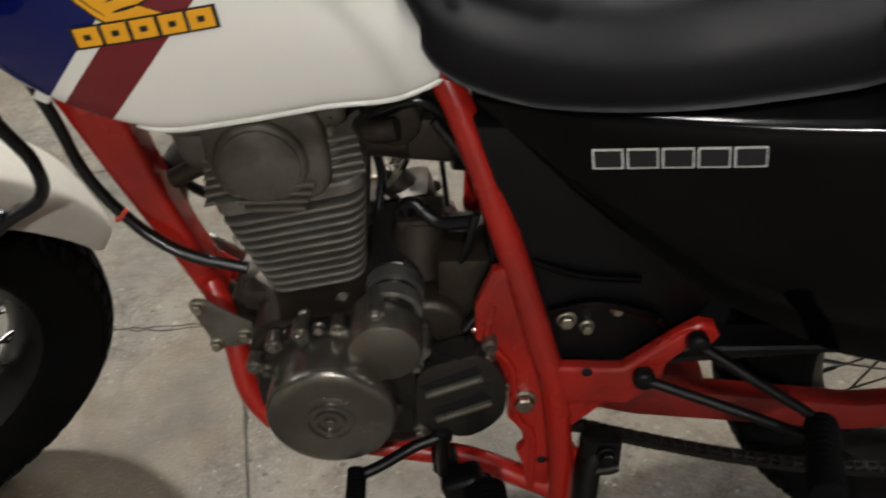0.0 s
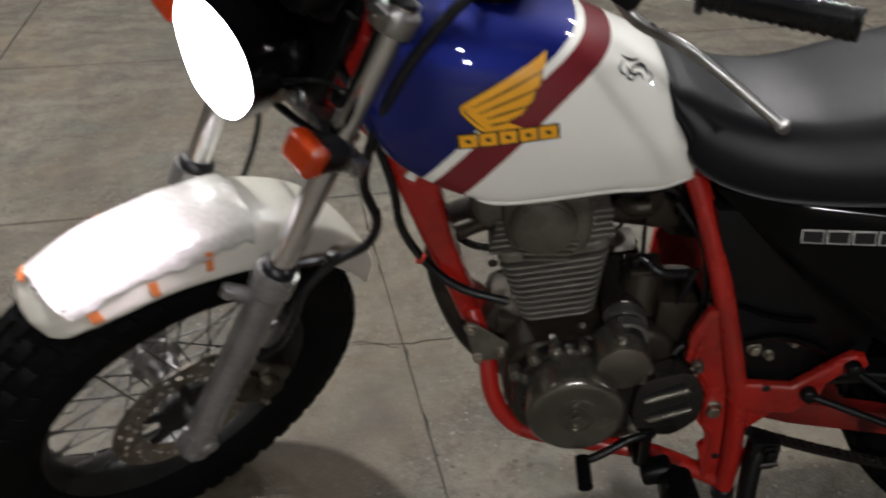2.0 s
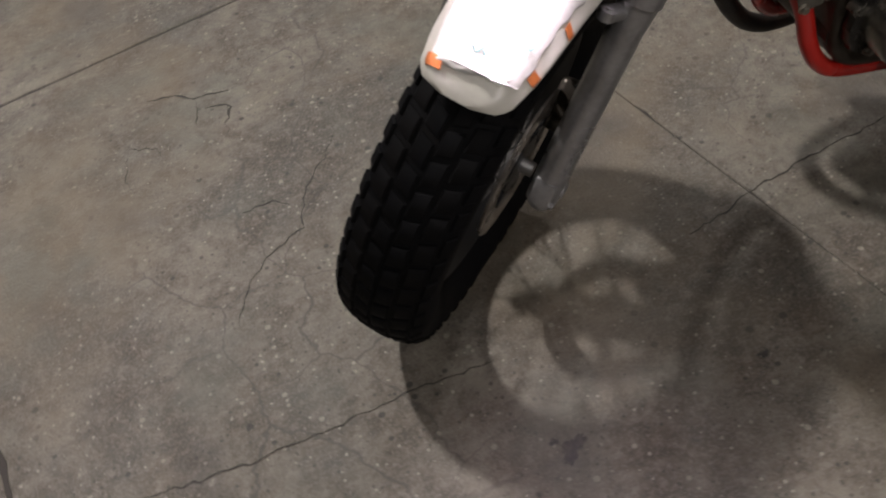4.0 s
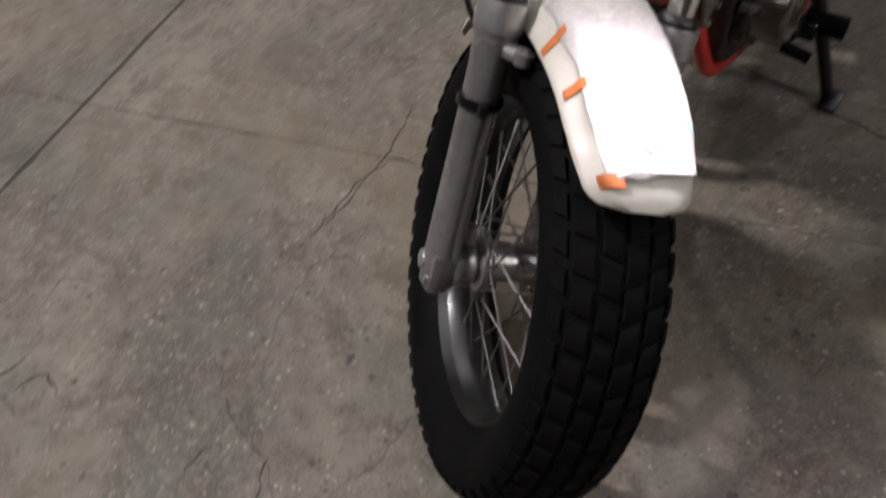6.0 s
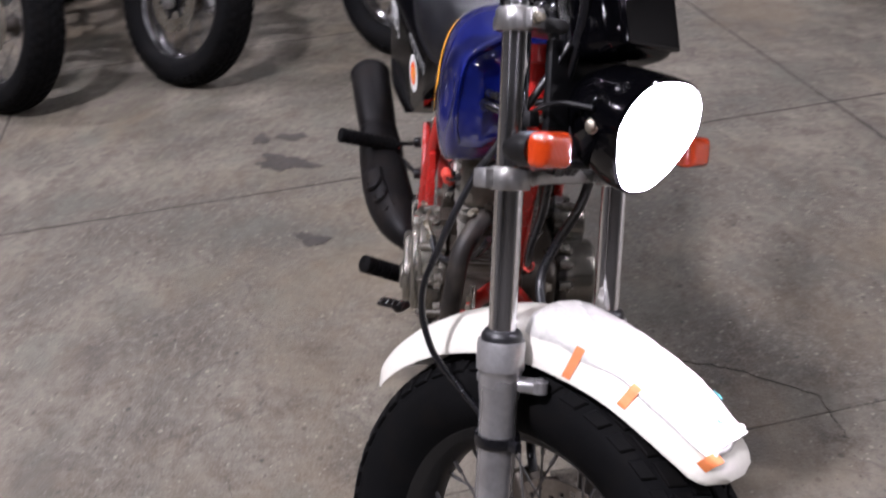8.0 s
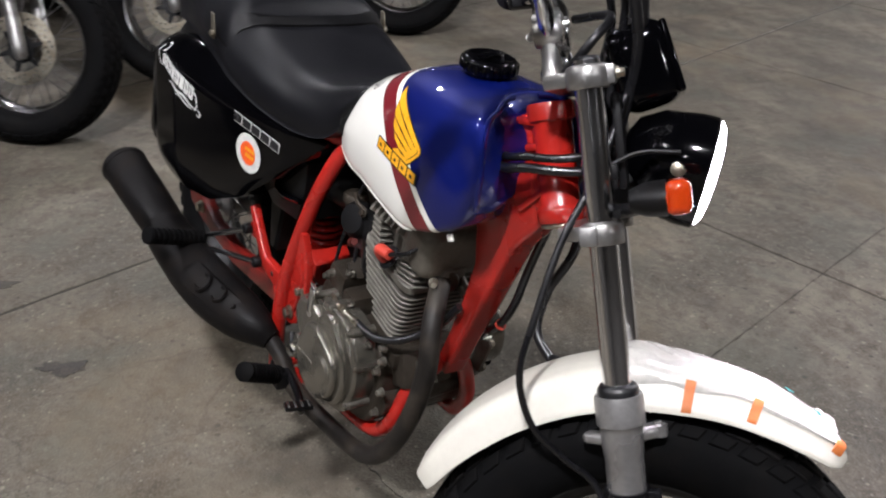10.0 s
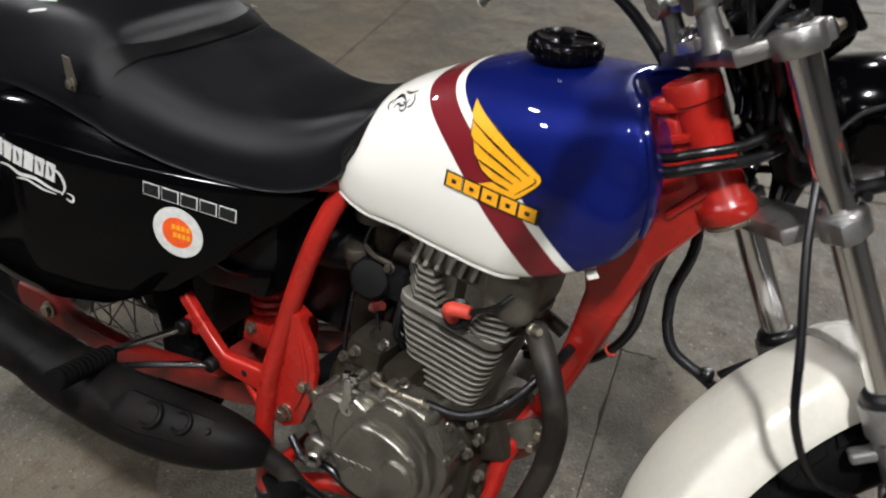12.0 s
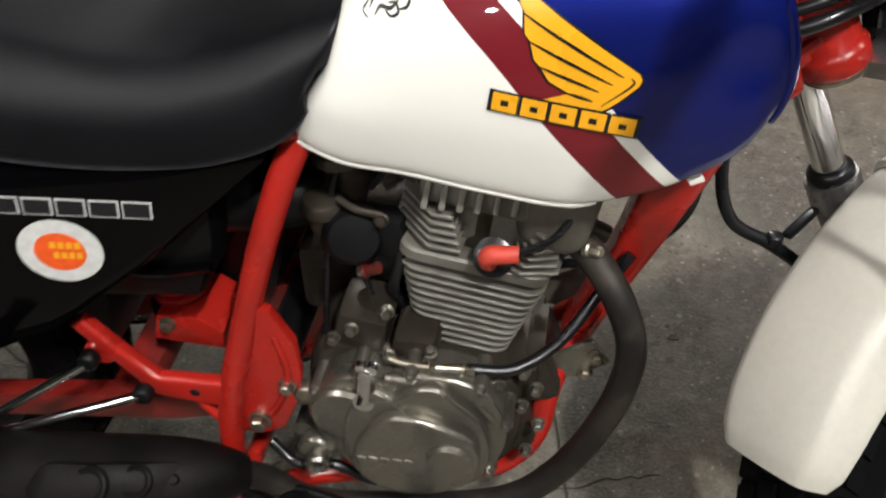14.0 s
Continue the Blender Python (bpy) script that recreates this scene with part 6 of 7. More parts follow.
part("fuel_clip", join(tube([(0.628, -0.086, 0.588), (0.642, -0.09, 0.597)], 0.0065, 10, 1), disc((0.628, -0.086, 0.588), (-0.8, 0, -0.5), 0.008, 0.005)), RED_SHADED, CARB, "small red hose clip")
part("slide_link", join(tube([(0.60, -0.07, 0.668), (0.622, -0.08, 0.664), (0.645, -0.075, 0.656)], 0.004, 8, 3), bolt((0.646, -0.078, 0.652), (0, -1, 0.4), 0.006, 0.008)), CAST_DARK, CARB)
part("overflow_hose", tube([(0.62, -0.07, 0.57), (0.632, -0.085, 0.53), (0.622, -0.1, 0.48), (0.6, -0.12, 0.40)], 0.0035, 8), HOSE, CARB)
part("breather_hose", tube([(0.66, -0.05, 0.50), (0.652, -0.07, 0.55), (0.662, -0.07, 0.60), (0.66, -0.04, 0.65)], 0.006, 10), HOSE, ENGINE)
part("wire_loom", tube([(0.585, 0.075, 0.70), (0.542, 0.088, 0.64), (0.528, 0.092, 0.56), (0.530, 0.095, 0.50), (0.56, 0.11, 0.46)], 0.0055, 10), HOSE, ENGINE, "black wiring loom")
part("starter_cable", tube([(0.604, 0.03, 0.49), (0.585, 0.07, 0.51), (0.56, 0.085, 0.54), (0.545, 0.09, 0.60)], 0.0042, 8), HOSE, ENGINE)

# ---- exhaust ----
EX = part("exhaust_header", tube([(0.835, -0.03, 0.618), (0.862, -0.052, 0.605), (0.893, -0.078, 0.57), (0.911, -0.088, 0.515), (0.907, -0.092, 0.455), (0.893, -0.094, 0.40), (0.872, -0.096, 0.345), (0.845, -0.099, 0.295), (0.805, -0.103, 0.248), (0.75, -0.108, 0.222), (0.66, -0.118, 0.214), (0.58, -0.135, 0.222), (0.53, -0.146, 0.245), (0.498, -0.152, 0.28), (0.466, -0.168, 0.311)], 0.0168, 20, 6), EXHAUST_PIPE, BIKE, "matt black exhaust header pipe")
part("flange", disc((0.838, -0.03, 0.618), (0.7, -0.5, -0.3), 0.027, 0.01), CAST_DARK, EX)
MUF = part("muffler", tube([(0.476, -0.164, 0.306), (0.446, -0.181, 0.320), (0.40, -0.199, 0.328), (0.33, -0.219, 0.335), (0.24, -0.236, 0.347), (0.15, -0.25, 0.369), (0.10, -0.258, 0.387), (0.085, -0.26, 0.393), (0.0, -0.275, 0.425), (-0.098, -0.291, 0.457)], [0.022, 0.038, 0.050, 0.056, 0.056, 0.053, 0.049, 0.0465, 0.049, 0.0505], 28, 5), EXHAUST, BIKE, "black muffler with a cut-off round end")
part("end_lip", lathe([(0.032, -0.004), (0.0515, -0.004), (0.0525, 0.006), (0.049, 0.012), (0.03, 0.004), (0.0, -0.02)], aim((-0.098, -0.291, 0.457), (-0.4, -0.065, 0.13)), 28), EXHAUST, MUF)
def on_muffler(x, deg, lift):
    """A point over the upper outer side of the muffler body."""
    xs = (0.15, 0.24, 0.33, 0.40, 0.45)
    r = np.interp(x, xs, (0.053, 0.056, 0.056, 0.050, 0.037)) + lift
    return Vector((x, np.interp(x, xs, (-0.25, -0.236, -0.219, -0.199, -0.177)) - r * math.cos(radians(deg)), np.interp(x, xs, (0.369, 0.347, 0.335, 0.328, 0.319)) + r * math.sin(radians(deg))))


rings = []
for i in range(25):
    x = 0.272 + 0.166 * i / 24
    end = min(1.0, i / 2.5, (24 - i) / 2.5)
    d0, d1 = 42 - 26 * end ** 0.5, 46 + 30 * end ** 0.5
    outer = [on_muffler(x, d0 + (d1 - d0) * j / 12, 0.0075 * min(1.0, 0.3 + j, 0.3 + 12 - j) * (0.4 + 0.6 * end)) for j in range(13)]
    rings.append(outer + [on_muffler(x, d0 + (d1 - d0) * j / 12, -0.003) for j in range(12, -1, -1)])
SHIELD = part("heat_shield", loft(rings), EXHAUST, MUF, "black pressed heat shield")
for x, deg, r in ((0.338, 50, 0.021), (0.384, 52, 0.018), (0.420, 50, 0.006)):
    at = on_muffler(x, deg, 0.0055)
    part("dimple", lathe([(0, -0.001), (r * 0.62, -0.001), (r * 0.7, 0.0035), (r * 0.85, 0.005), (r, 0.0035), (r * 1.08, -0.001)], aim(at, at - on_muffler(x, deg, -0.05)), 28), EXHAUST, SHIELD)

# ---- foot controls, stand, chain ----
def ribbed_peg(name, a, b, r, parent, label):
    a, b = Vector(a), Vector(b)
    prof = [(0, 0)]
    n, length = 11, (b - a).length
    for k in range(n):
        z = length * k / n
        prof += [(r, z), (r, z + length * 0.055), (r * 0.86, z + length * 0.06), (r * 0.86, z + length * 0.085)]
    prof += [(r, length * 0.99), (r * 0.9, length), (0, length)]
    return part(name, lathe(prof, aim(a, b - a), 16), RUBBER, parent, label)


PEG_R = part("footpeg_bracket", join(tube([(0.455, -0.14, 0.235), (0.49, -0.16, 0.235), (0.525, -0.17, 0.25)], 0.013, 12), rbox(0.045, 0.03, 0.035, pose(0.527, -0.165, 0.252), 0.006)), BLACK_MATT, BIKE, "black folding footpeg bracket")
ribbed_peg("peg_rubber", (0.528, -0.17, 0.258), (0.582, -0.262, 0.325), 0.019, PEG_R, "ribbed black peg rubber")
BRAKE = part("brake_pedal", tube([(0.47, -0.15, 0.262), (0.55, -0.152, 0.262), (0.62, -0.165, 0.258), (0.67, -0.185, 0.275), (0.688, -0.195, 0.298)], 0.0075, 10), BLACK_MATT, BIKE, "black rear brake pedal")
pad = [rbox(0.03, 0.05, 0.008, pose(0.69, -0.2, 0.305, 0, -15, -15), 0.002)]
part("pedal_pad", join(*pad), BLACK_MATT, BRAKE)
for k in range(4):
    part("pad_rib", rbox(0.028, 0.004, 0.004, pose(0.69, -0.2, 0.31, 0, -15, -15) @ pose(0, -0.018 + 0.012 * k, 0), 0.001, 1), ALLOY, BRAKE)
PEG_L = part("footpeg_bracket", join(tube([(0.588, 0.118, 0.268), (0.585, 0.14, 0.268)], 0.016, 14, 1), rbox(0.05, 0.036, 0.034, pose(0.566, 0.156, 0.262, 0, 18, 0), 0.011, 3), rbox(0.034, 0.05, 0.04, pose(0.548, 0.176, 0.256), 0.010, 3)), BLACK_MATT, BIKE, "black folding footpeg bracket")
ribbed_peg("peg_rubber", (0.538, 0.172, 0.266), (0.533, 0.246, 0.266), 0.0225, PEG_L, "ribbed black peg rubber")
SHIFT = part("gear_lever", join(tube([(0.588, 0.12, 0.335), (0.588, 0.152, 0.335)], 0.012, 14, 1), tube([(0.588, 0.15, 0.335), (0.62, 0.158, 0.328), (0.66, 0.17, 0.31), (0.686, 0.178, 0.303)], 0.0068, 10), tube([(0.588, 0.15, 0.34), (0.588, 0.15, 0.27)], 0.008, 10, 1)), BLACK_MATT, BIKE, "black gear lever with rubber toe piece")
ribbed_peg("toe_rubber", (0.686, 0.172, 0.305), (0.686, 0.222, 0.298), 0.0115, SHIFT, "")
STAND = part("side_stand", tube([(0.408, 0.138, 0.30), (0.42, 0.155, 0.262), (0.428, 0.199, 0.15), (0.441, 0.248, 0.035)], [0.017, 0.0155, 0.0135, 0.0125], 14), BLACK_MATT, BIKE, "black side stand resting on the floor")
part("stand_foot", rbox(0.07, 0.035, 0.008, pose(0.445, 0.257, 0.0335, 6.268, 0, 0), 0.003), BLACK_MATT, STAND)
part("stand_pivot", join(rbox(0.05, 0.03, 0.062, pose(0.405, 0.14, 0.29), 0.012, 2), bolt((0.40, 0.156, 0.305), (0, 1, 0), 0.009, 0.012)), BLACK_MATT, STAND)
part("stand_spring", tube([(0.42, 0.158, 0.275), (0.385, 0.16, 0.285)], 0.005, 10, 1), CHAIN, STAND)

CHAIN_Y = 0.122
SPROCKET = part("rear_sprocket", lathe([(0.06, -0.003), (0.112, -0.003), (0.112, 0.003), (0.06, 0.003), (0.06, -0.003)], Matrix.Translation((-0.098, CHAIN_Y, 0.332)) @ TO_Y, 46), CHAIN, BIKE, "dark rear chain sprocket")
for k in range(46):
    a = 2 * math.pi * k / 46
    t = part("tooth", lathe([(0, 0), (0.005, 0), (0.0018, 0.008), (0, 0.008)], aim((-0.098 + 0.111 * math.cos(a), CHAIN_Y, 0.332 + 0.111 * math.sin(a)), (math.cos(a), 0, math.sin(a))), 4), CHAIN, SPROCKET) if k == 0 else None
    if k == 0:
        tooth = t
    else:
        o = new("tooth", tooth.data)
        o.parent = SPROCKET
        c = Matrix.Translation((-0.098, 0, 0.332))
        o.matrix_basis = c @ Matrix.Rotation(-a, 4, "Y") @ c.inverted()
link_bm = join(plate(smooth_outline([(-0.0105, 0.0), (-0.006, 0.0045), (0, 0.003), (0.006, 0.0045), (0.0105, 0), (0.006, -0.0045), (0, -0.003), (-0.006, -0.0045)], 2), -0.009, -0.007, 0), plate(smooth_outline([(-0.0105, 0.0), (-0.006, 0.0045), (0, 0.003), (0.006, 0.0045), (0.0105, 0), (0.006, -0.0045), (0, -0.003), (-0.006, -0.0045)], 2), 0.007, 0.009, 0), disc((-0.0078, -0.008, 0), (0, 1, 0), 0.0045, 0.016, 0.0005, 10), disc((0.0078, -0.008, 0), (0, 1, 0), 0.0045, 0.016, 0.0005, 10))
route = [Vector((0.49, CHAIN_Y, 0.338)), Vector((0.3, CHAIN_Y, 0.272)), Vector((0.12, CHAIN_Y, 0.229)), Vector((-0.08, CHAIN_Y, 0.214))]
for k in range(1, 24):
    a = radians(-80 - 9.0 * k)
    route.append(Vector((-0.098 + 0.116 * math.cos(a), CHAIN_Y, 0.332 + 0.116 * math.sin(a))))
route += [Vector((0.2, CHAIN_Y, 0.435)), Vector((0.49, CHAIN_Y, 0.415))]
fine = spline(route, 12)
CHAIN_OB = part("chain", tube(route, 0.0032, 6, 4), CHAIN, BIKE, "oily black drive chain")
run, due, link_mesh = 0.0, 0.0, None
for a, b in zip(fine, fine[1:]):
    seg = (b - a).length
    while due <= run + seg and seg > 0:
        p = a + (b - a) * ((due - run) / seg)
        d = (b - a).normalized()
        if link_mesh is None:
            o = part("chain_link", link_bm, CHAIN, CHAIN_OB)
            link_mesh = o.data
        else:
            o = new("chain_link", link_mesh)
            o.parent = CHAIN_OB
        o.matrix_basis = Matrix.Translation(p) @ Matrix.Rotation(math.atan2(-d.z, d.x), 4, "Y")
        due += 0.0159
    run += seg
part("chain_guard", plate([(0.36, 0.452), (0.1, 0.448), (-0.1, 0.462), (-0.1, 0.452), (0.1, 0.437), (0.36, 0.44)], 0.1, 0.14, 0.003, 1), BLACK_MATT, BIKE)

# passenger peg hangers
for side in (1, -1):
    H = part("peg_hanger", join(tube([(0.322, side * 0.16, 0.478), (0.26, side * 0.185, 0.445), (0.205, side * 0.205, 0.415), (0.19, side * 0.208, 0.40), (0.2, side * 0.206, 0.385), (0.27, side * 0.19, 0.405), (0.369, side * 0.160, 0.427)], 0.0058, 10, 6)), CHROME if side < 0 else BLACK_MATT, BIKE, "bent rod passenger peg hanger")
    for x, y, z in ((0.32, 0.152, 0.479), (0.370, 0.150, 0.427)):
        part("hanger_boss", disc((x, side * y, z), (0, side, 0), 0.0115, 0.016), BLACK_MATT, H)
    ribbed_peg("peg_rubber", (0.196, side * 0.212, 0.405), (0.244, side * 0.340, 0.453), 0.0175, H, "black passenger peg")

# ---- cables ----
part("clutch_cable", tube([(1.04, 0.04, 0.90), (1.0, 0.035, 0.80), (0.968, 0.035, 0.70), (0.957, 0.025, 0.62), (0.92, 0.03, 0.56), (0.87, 0.04, 0.523), (0.80, 0.045, 0.503)], 0.0068, 10), HOSE, BIKE, "black clutch cable along the frame")
part("cable_tie", lathe([(0.007, -0.002), (0.0095, -0.002), (0.0095, 0.002), (0.007, 0.002)], aim((0.93, 0.03, 0.57), (0.6, 0, 0.7)), 12), PLUG, BIKE)
fpart("brake_hose", tube([(-0.06, 0.2, 0.56), (0.0, 0.15, 0.44), (0.02, 0.13, 0.3), (-0.01, 0.124, 0.16), (-0.062, 0.138, 0.09), (-0.084, 0.128, 0.03), (-0.06, 0.108, -0.02), (-0.036, 0.1, -0.08), (-0.045, 0.1, -0.14), (-0.055, 0.09, -0.21), (-0.04, 0.08, -0.255)], 0.0074, 10), HOSE, BIKE, "black front brake hose")
fpart("hose_clip", join(disc((-0.06, 0.105, -0.018), (0.4, -0.3, 1), 0.0095, 0.014), rbox(0.05, 0.012, 0.008, pose(-0.02, 0.1, -0.018), 0.003)), HOSE, BIKE)
fpart("speedometer_cable", tube([(0.09, -0.06, 0.36), (0.05, -0.1, 0.27), (0.0, -0.125, 0.19), (-0.04, -0.14, 0.1), (-0.066, -0.142, 0.03), (-0.06, -0.125, -0.04), (-0.03, -0.1, -0.09), (0.01, -0.084, -0.14), (0.03, -0.082, -0.24), (0.036, -0.078, -0.325)], 0.0048, 10), HOSE, BIKE, "black speedometer cable")
fpart("speedometer_drive", join(disc((0.044, -0.098, -0.371), (0, 1, 0), 0.034, 0.032, 0.006), rbox(0.03, 0.02, 0.045, pose(0.038, -0.08, -0.335), 0.006)), ALLOY, BIKE, "alloy speedometer drive on the hub")
CAL = fpart("brake_caliper", join(rbox(0.065, 0.055, 0.085, pose(-0.055, 0.078, -0.30, 0, -28, 0), 0.012, 3), rbox(0.05, 0.02, 0.05, pose(-0.02, 0.095, -0.29, 0, -28, 0), 0.006), tube([(-0.055, 0.1, -0.29), (-0.055, 0.12, -0.29)], 0.02, 16, 1)), CAST_DARK, BIKE, "dark cast front brake caliper")
for dz in (-0.028, 0.03):
    fpart("caliper_bolt", bolt((-0.052 + dz * 0.4, 0.106, -0.30 + dz), (0, 1, 0), 0.006, 0.012), STEEL, CAL)
part("throttle_loop", tube([(0.955, -0.055, 0.893), (0.985, -0.062, 0.892), (1.02, -0.058, 0.905), (1.06, -0.03, 0.915), (1.09, 0.02, 0.93)], 0.0055, 10), HOSE, BIKE, "black control cables round the steering head")
part("wiring_loop", tube([(0.955, -0.058, 0.880), (0.99, -0.068, 0.879), (1.03, -0.06, 0.893), (1.07, -0.025, 0.90), (1.1, 0.02, 0.91)], 0.0065, 10), HOSE, BIKE, "black wiring sleeve round the steering head")
for k, (v, top, out) in enumerate(((-0.06, 0.56, 0.1), (-0.02, 0.53, 0.08), (0.04, 0.55, 0.12))):
    fpart("control_cable", tube([(-0.04 - 0.01 * k, v * 4, top + 0.03), (0.06, v * 2.2, top + 0.02), (out, v, top - 0.06), (out - 0.02, v * 0.6, 0.4), (0.045, v * 0.5, 0.3)], 0.0055, 10), HOSE, BIKE, "black control cable")
part("rear_light_stalk", rbox(0.06, 0.09, 0.12, pose(-0.2, 0, 0.8, 0, 15, 0), 0.012, 2), BLACK_MATT, BIKE)
for pts, r in (([(-0.05, -0.24, 0.545), (0.03, -0.2, 0.58), (0.1, -0.12, 0.53), (0.11, -0.06, 0.42), (0.07, -0.045, 0.3)], 0.0075), ([(0.0, -0.13, 0.51), (0.06, -0.11, 0.56), (0.12, -0.07, 0.50), (0.1, -0.03, 0.40), (0.05, -0.02, 0.33)], 0.0085),
               ([(-0.05, 0.24, 0.545), (0.04, 0.2, 0.57), (0.1, 0.12, 0.51), (0.09, 0.06, 0.40), (0.05, 0.05, 0.30)], 0.0075), ([(0.02, -0.085, 0.395), (0.06, -0.1, 0.43), (0.08, -0.06, 0.46), (0.03, 0.0, 0.47)], 0.006)):
    fpart("control_cable", tube(pts, r, 10), HOSE, BIKE, "black control cable looping over the fork")


# ---- other motorcycles parked in a row behind ----
def parked_bike():
    e = thing("parked_motorcycle", "dark motorcycle parked in a row on concrete", "motorcycle", group="parked motorcycles")
    fork_m = FORK.copy()
    front = wheel(e, fork_m @ Matrix.Translation(AXLE_F), "front_wheel", -1, CAST_DARK, rim_mat=CHROME, simple=True, disc_mat=STEEL)
    wheel(e, pose(-0.038, 0, 0.332), "rear_wheel", 0, CAST_DARK, rim_mat=CHROME, simple=True)
    for side in (1, -1):
        part("fork_leg", laid(lathe(LOWER, Matrix.Translation((0.05, side * 0.1, 0)), 20), FORK), ALLOY, e)
        part("stanchion", laid(tube([(0.05, side * 0.1, -0.01), (0.05, side * 0.1, 0.42)], 0.0178, 16, 1), FORK), CHROME, e)
        part("frame_tube", tube([(1.03, side * 0.02, 0.85), (0.9, side * 0.05, 0.5), (0.8, side * 0.1, 0.24), (0.45, side * 0.12, 0.23), (0.5, side * 0.12, 0.6), (0.6, side * 0.1, 0.75)], 0.015, 12), BLACK_MATT, e)
        part("swingarm_tube", tube([(0.48, side * 0.09, 0.38), (-0.04, side * 0.09, 0.33)], 0.02, 12, 1), BLACK_MATT, e)
        part("shock", tube([(0.0, side * 0.12, 0.36), (0.1, side * 0.12, 0.68)], 0.025, 12, 1), BLACK_MATT, e)
    part("front_fender", laid(fender_sheet(55, 125, 0.0, -0.003, 24, 10), FORK), BLACK_GLOSS, e, "black front fender")
    part("engine_block", plate(smooth_outline(CASE, 3), -0.12, 0.12, 0.015, 2), CAST_DARK, e)
    for k in range(8):
        z = 0.51 + 0.02 * k
        part("fin", slab(rounded_rect(cyl_at(z), 0, 0.075, 0.075, 0.02), z, z + 0.008, 0.002), CAST_DARK, e)
    part("exhaust_pipe", tube([(0.85, 0.03, 0.62), (0.91, -0.08, 0.5), (0.85, -0.1, 0.33), (0.7, -0.12, 0.25), (0.4, -0.17, 0.27), (-0.2, -0.2, 0.33)], [0.02, 0.02, 0.02, 0.022, 0.04, 0.045], 16), CHROME, e)
    part("fuel_tank", loft([[p * 1.0 for p in tank_ring(s / 14)] for s in range(15)]), BLACK_GLOSS, e)
    part("seat", loft([seat_ring(s / 14) for s in range(15)]), VINYL, e)
    part("handlebar", laid(tube(BAR, 0.0112, 12, 6), FORK), CHROME, e)
    part("headlight", laid(lathe([(0, -0.12), (0.06, -0.1), (0.085, -0.03), (0.09, 0.0), (0.0, 0.012)], pose(0.16, 0, 0.3, 0, 90, 0), 24), FORK), CHROME, e)
    return e


ROW = [(-1.36, -1.10), (-1.55, -0.22), (-1.90, 0.44), (-2.12, 1.66), (-1.20, -1.78)]
HEADING = 10.8
def parked_at(x, y):
    m = pose(0, 0, 0, 0, 0, HEADING) @ pose(0, 0, 0, LEAN, 0, 0)
    foot = m @ Vector((1.40, 0.03, 0.0))
    return Matrix.Translation((x - foot.x, y - foot.y, 0)) @ m


FIRST = parked_bike()
FIRST.matrix_basis = parked_at(*ROW[0])
for x, y in ROW[1:]:
    copy_thing(FIRST, parked_at(x, y))

# ---- oil stains on the floor ----
STAIN = material("dark_oil_stain", (0.03, 0.025, 0.02), 0.6, var=0.5, scale=30, fine=0.4, bump=0.3)
for x, y, a, b, turn in ((-0.575, -0.61, 0.11, 0.055, 70), (-0.765, -0.72, 0.045, 0.03, 20), (-0.77, -0.61, 0.06, 0.03, 80), (-0.08, -0.46, 0.06, 0.03, 60), (1.441, -0.232, 0.011, 0.008, 10), (1.377, 0.430, 0.030, 0.014, 40), (1.40, 0.408, 0.008, 0.006, 0), (1.036, 0.397, 0.009, 0.007, 0)):
    pts = []
    for k in range(60):
        t = 2 * math.pi * k / 60
        r = 0.9 + 0.2 * math.sin(3 * t + x * 9) + 0.14 * math.sin(5 * t + y * 7) + 0.1 * math.sin(11 * t + x * 23) + 0.07 * math.sin(17 * t + y * 31)
        pts.append((a * r * math.cos(t), b * r * math.sin(t)))
    st = finish("oil_stain", slab(pts, 0.0004, 0.0016, 0), STAIN, None)
    st.matrix_world = pose(x, y * 1.006, 0, 0, 0, turn)
    tagged(st, "small dark oil stain soaked into concrete", "stain", "oil stains", "stuff")

# ---- cracks in the floor ----
CRACK = material("crack_grime", (0.03, 0.026, 0.021), 0.95, var=0.4, bump=0.3)
rc = random.Random(7)
CRACKS = (([(2.07, 0.24), (1.86, 0.25), (1.7, 0.24), (1.55, 0.225), (1.42, 0.23)], 1.8), ([(1.932, -0.838), (1.866, -0.82), (1.821, -0.783), (1.768, -0.784), (1.726, -0.764)], 3.6),
          ([(1.821, -0.783), (1.818, -0.711), (1.837, -0.669)], 3.2), ([(1.795, -0.738), (1.739, -0.71), (1.76, -0.656), (1.758, -0.609)], 3.8), ([(1.541, -0.478), (1.581, -0.419), (1.635, -0.343), (1.668, -0.232), (1.737, -0.194), (1.79, -0.144), (1.837, -0.023)], 1.5),
          ([(1.991, -0.68), (1.929, -0.64), (1.907, -0.593)], 2.4), ([(1.997, -0.648), (2.006, -0.565), (1.987, -0.497)], 1.4), ([(1.778, -0.333), (1.713, -0.344), (1.666, -0.305)], 2.2), ([(0.838, -0.524), (0.999, -0.485), (1.127, -0.478), (1.251, -0.484)], 1.6),
          ([(1.251, -0.484), (1.076, -0.495), (0.983, -0.468)], 1.6), ([(0.40, 0.05), (0.466, 0.25), (0.565, 0.568), (0.672, 0.742), (0.825, 0.757)], 1.7), ([(0.549, 0.018), (0.846, 0.07), (1.025, 0.131)], 1.6))
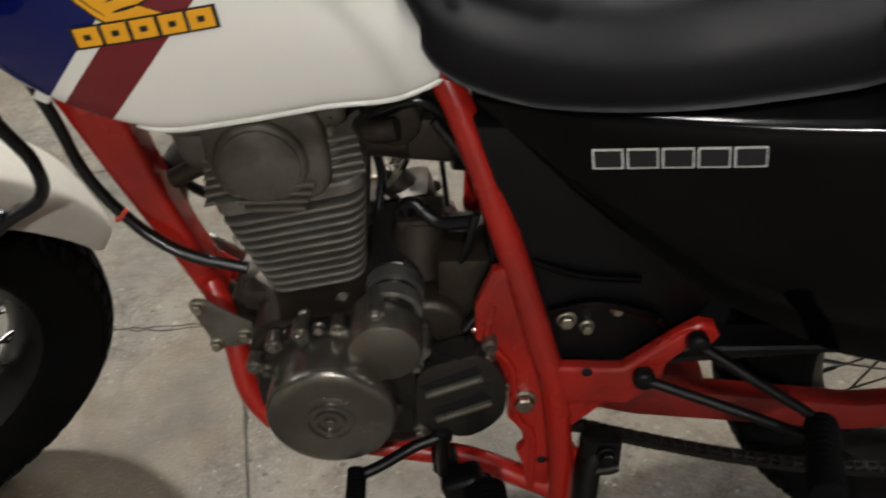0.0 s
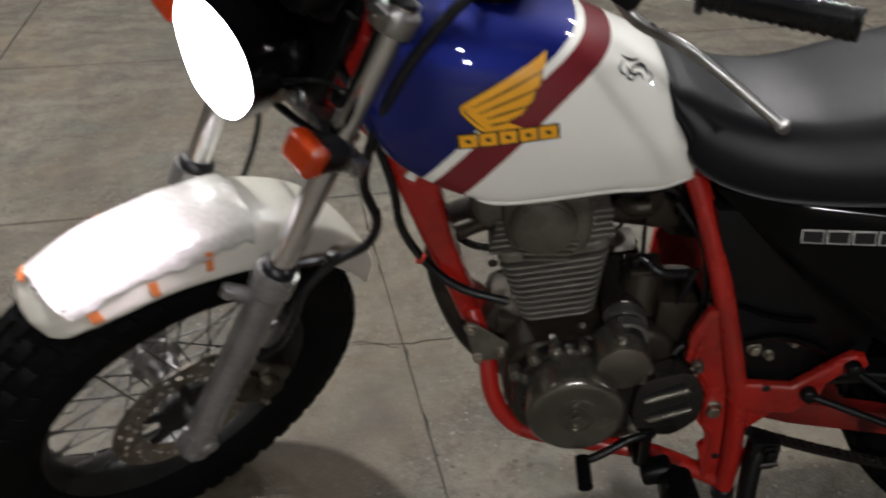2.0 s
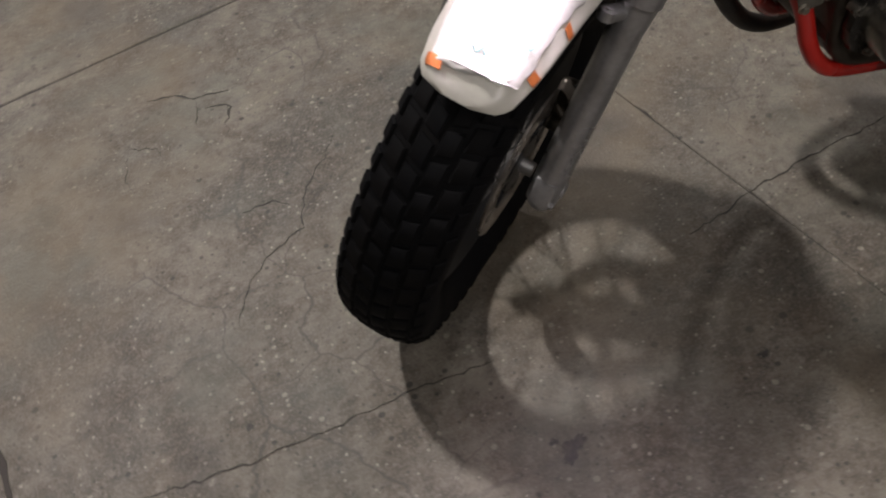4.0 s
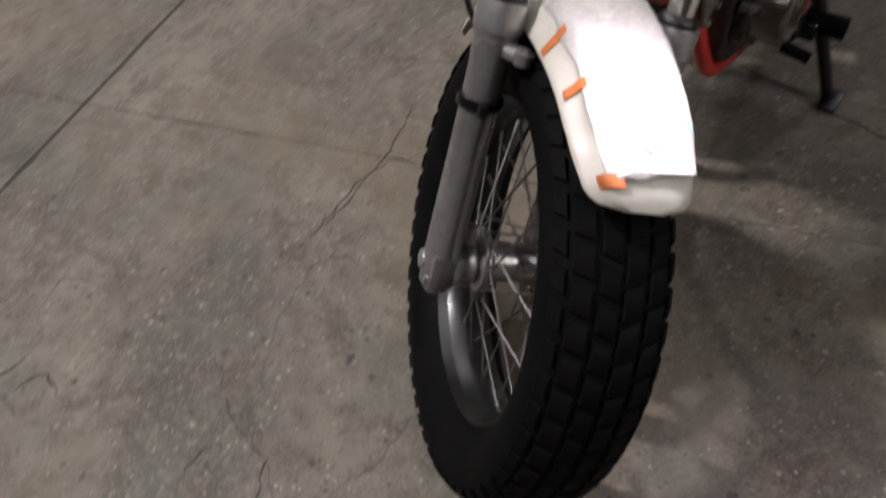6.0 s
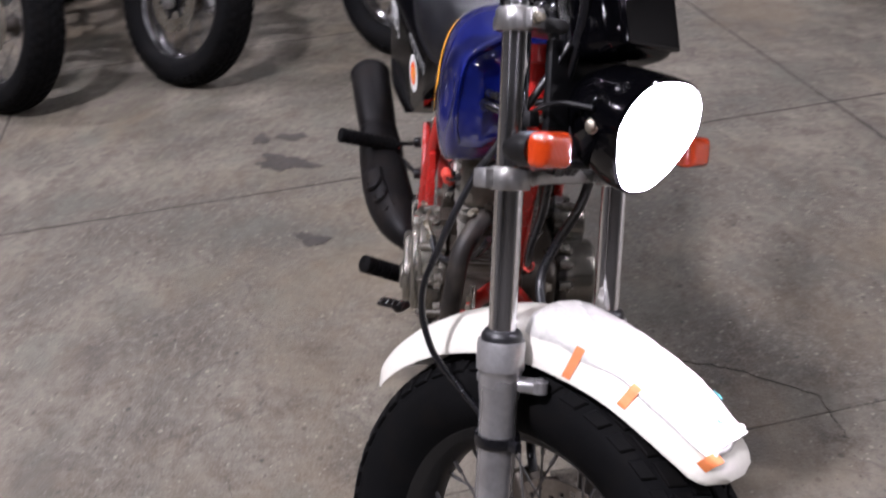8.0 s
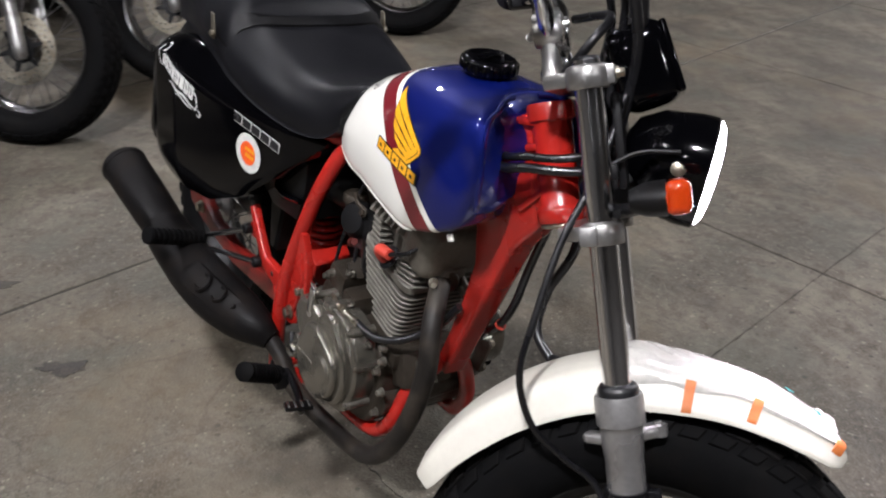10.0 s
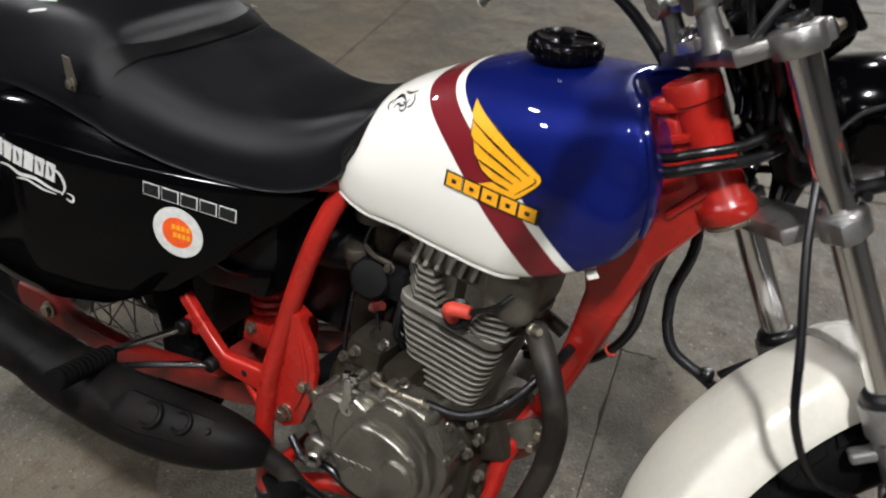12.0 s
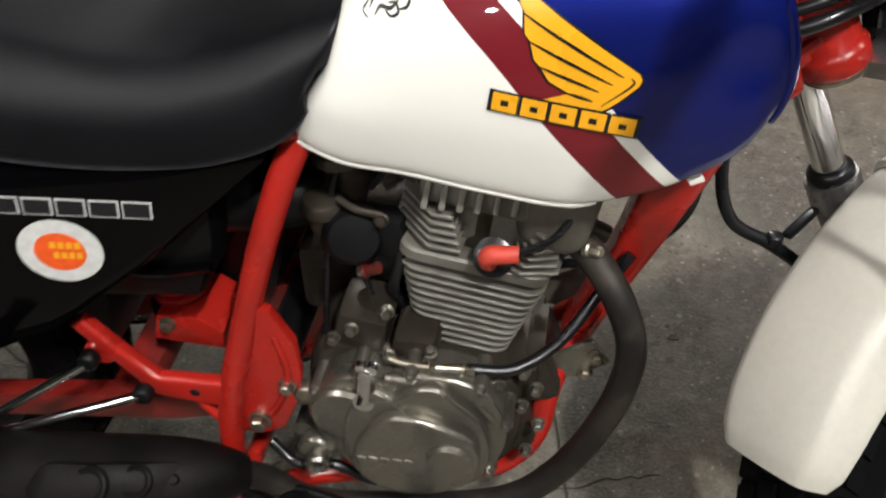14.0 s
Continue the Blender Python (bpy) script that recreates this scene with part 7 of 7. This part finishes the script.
for pts, wide in CRACKS:
    wide *= 0.001
    line = []
    coarse = [Vector((x, y, 0)) for x, y in pts]
    for a, b in zip(coarse, coarse[1:]):
        n = max(3, round((b - a).length / 0.016))
        for k in range(n):
            line.append(a + (b - a) * k / n + Vector((rc.uniform(-1, 1), rc.uniform(-1, 1), 0)) * 0.005)
    rings = []
    for i, p in enumerate(line):
        d = (line[min(i + 1, len(line) - 1)] - line[max(i - 1, 0)]).normalized()
        n = Vector((-d.y, d.x, 0)) * wide * rc.uniform(0.15, 1.0) * min(1, 0.2 + 0.25 * i, 0.2 + 0.25 * (len(line) - 1 - i))
        rings.append([p + n + Vector((0, 0, -0.001)), p + n + Vector((0, 0, 0.0012)), p - n + Vector((0, 0, 0.0012)), p - n + Vector((0, 0, -0.001))])
    cr = finish("floor_crack", loft(rings), CRACK, FLOOR)

# ---- floor slabs ----
def worn_slab(sx, sy, rnd):
    """Top view of a slab whose edges are slightly chipped."""
    pts = []
    for x0, y0, x1, y1 in ((-sx, -sy, sx, -sy), (sx, -sy, sx, sy), (sx, sy, -sx, sy), (-sx, sy, -sx, -sy)):
        n = max(2, round(2 * max(abs(x1 - x0), abs(y1 - y0)) / 0.07))
        for k in range(n):
            chip = 0.0012 * rnd.random() + (0.006 * rnd.random() if rnd.random() < 0.10 else 0.0)
            x, y = x0 + (x1 - x0) * k / n, y0 + (y1 - y0) * k / n
            pts.append((x - math.copysign(chip, x) * (abs(x) > sx - 0.001), y - math.copysign(chip, y) * (abs(y) > sy - 0.001)))
    return slab(pts, -0.02, 0.0, 0.0015)


far, meshes = [], {}
for i in range(-9, 9):
    for y0, y1 in zip(CROSS_JOINTS, CROSS_JOINTS[1:]):
        x0 = OFF_A + SLAB_A * i + (TIGHT if i == 1 else GAP) / 2
        x1 = OFF_A + SLAB_A * (i + 1) - (TIGHT if i == 0 else GAP) / 2
        mid = Vector(((x0 + x1) / 2, (y0 + y1) / 2, 0))
        centre = LAY @ mid
        if not (abs(centre.x) < 6 and abs(centre.y) < 6):
            if abs(centre.x) < 12.2 and abs(centre.y) < 12.2:
                far.append(laid(rbox(x1 - x0, y1 - y0 - GAP, 0.02, pose(mid.x, mid.y, -0.01), 0), LAY))
            continue
        key = (round(x1 - x0, 4), round(y1 - y0, 3))
        rnd = random.Random(i * 31 + round(y0 * 7))
        if key not in meshes:
            s = part("slab", worn_slab((x1 - x0) / 2, (y1 - y0 - GAP) / 2, rnd), CONCRETE, FLOOR, smooth=False)
            meshes[key] = s.data
        else:
            s = new("slab", meshes[key])
            s.parent = FLOOR
        s.matrix_basis = Matrix.Translation(centre + Vector((0, 0, -0.0008 * rnd.random()))) @ LAY
rest = part("far_slabs", join(*far), CONCRETE, FLOOR, "far concrete slabs")
tagged(rest, kind="stuff")
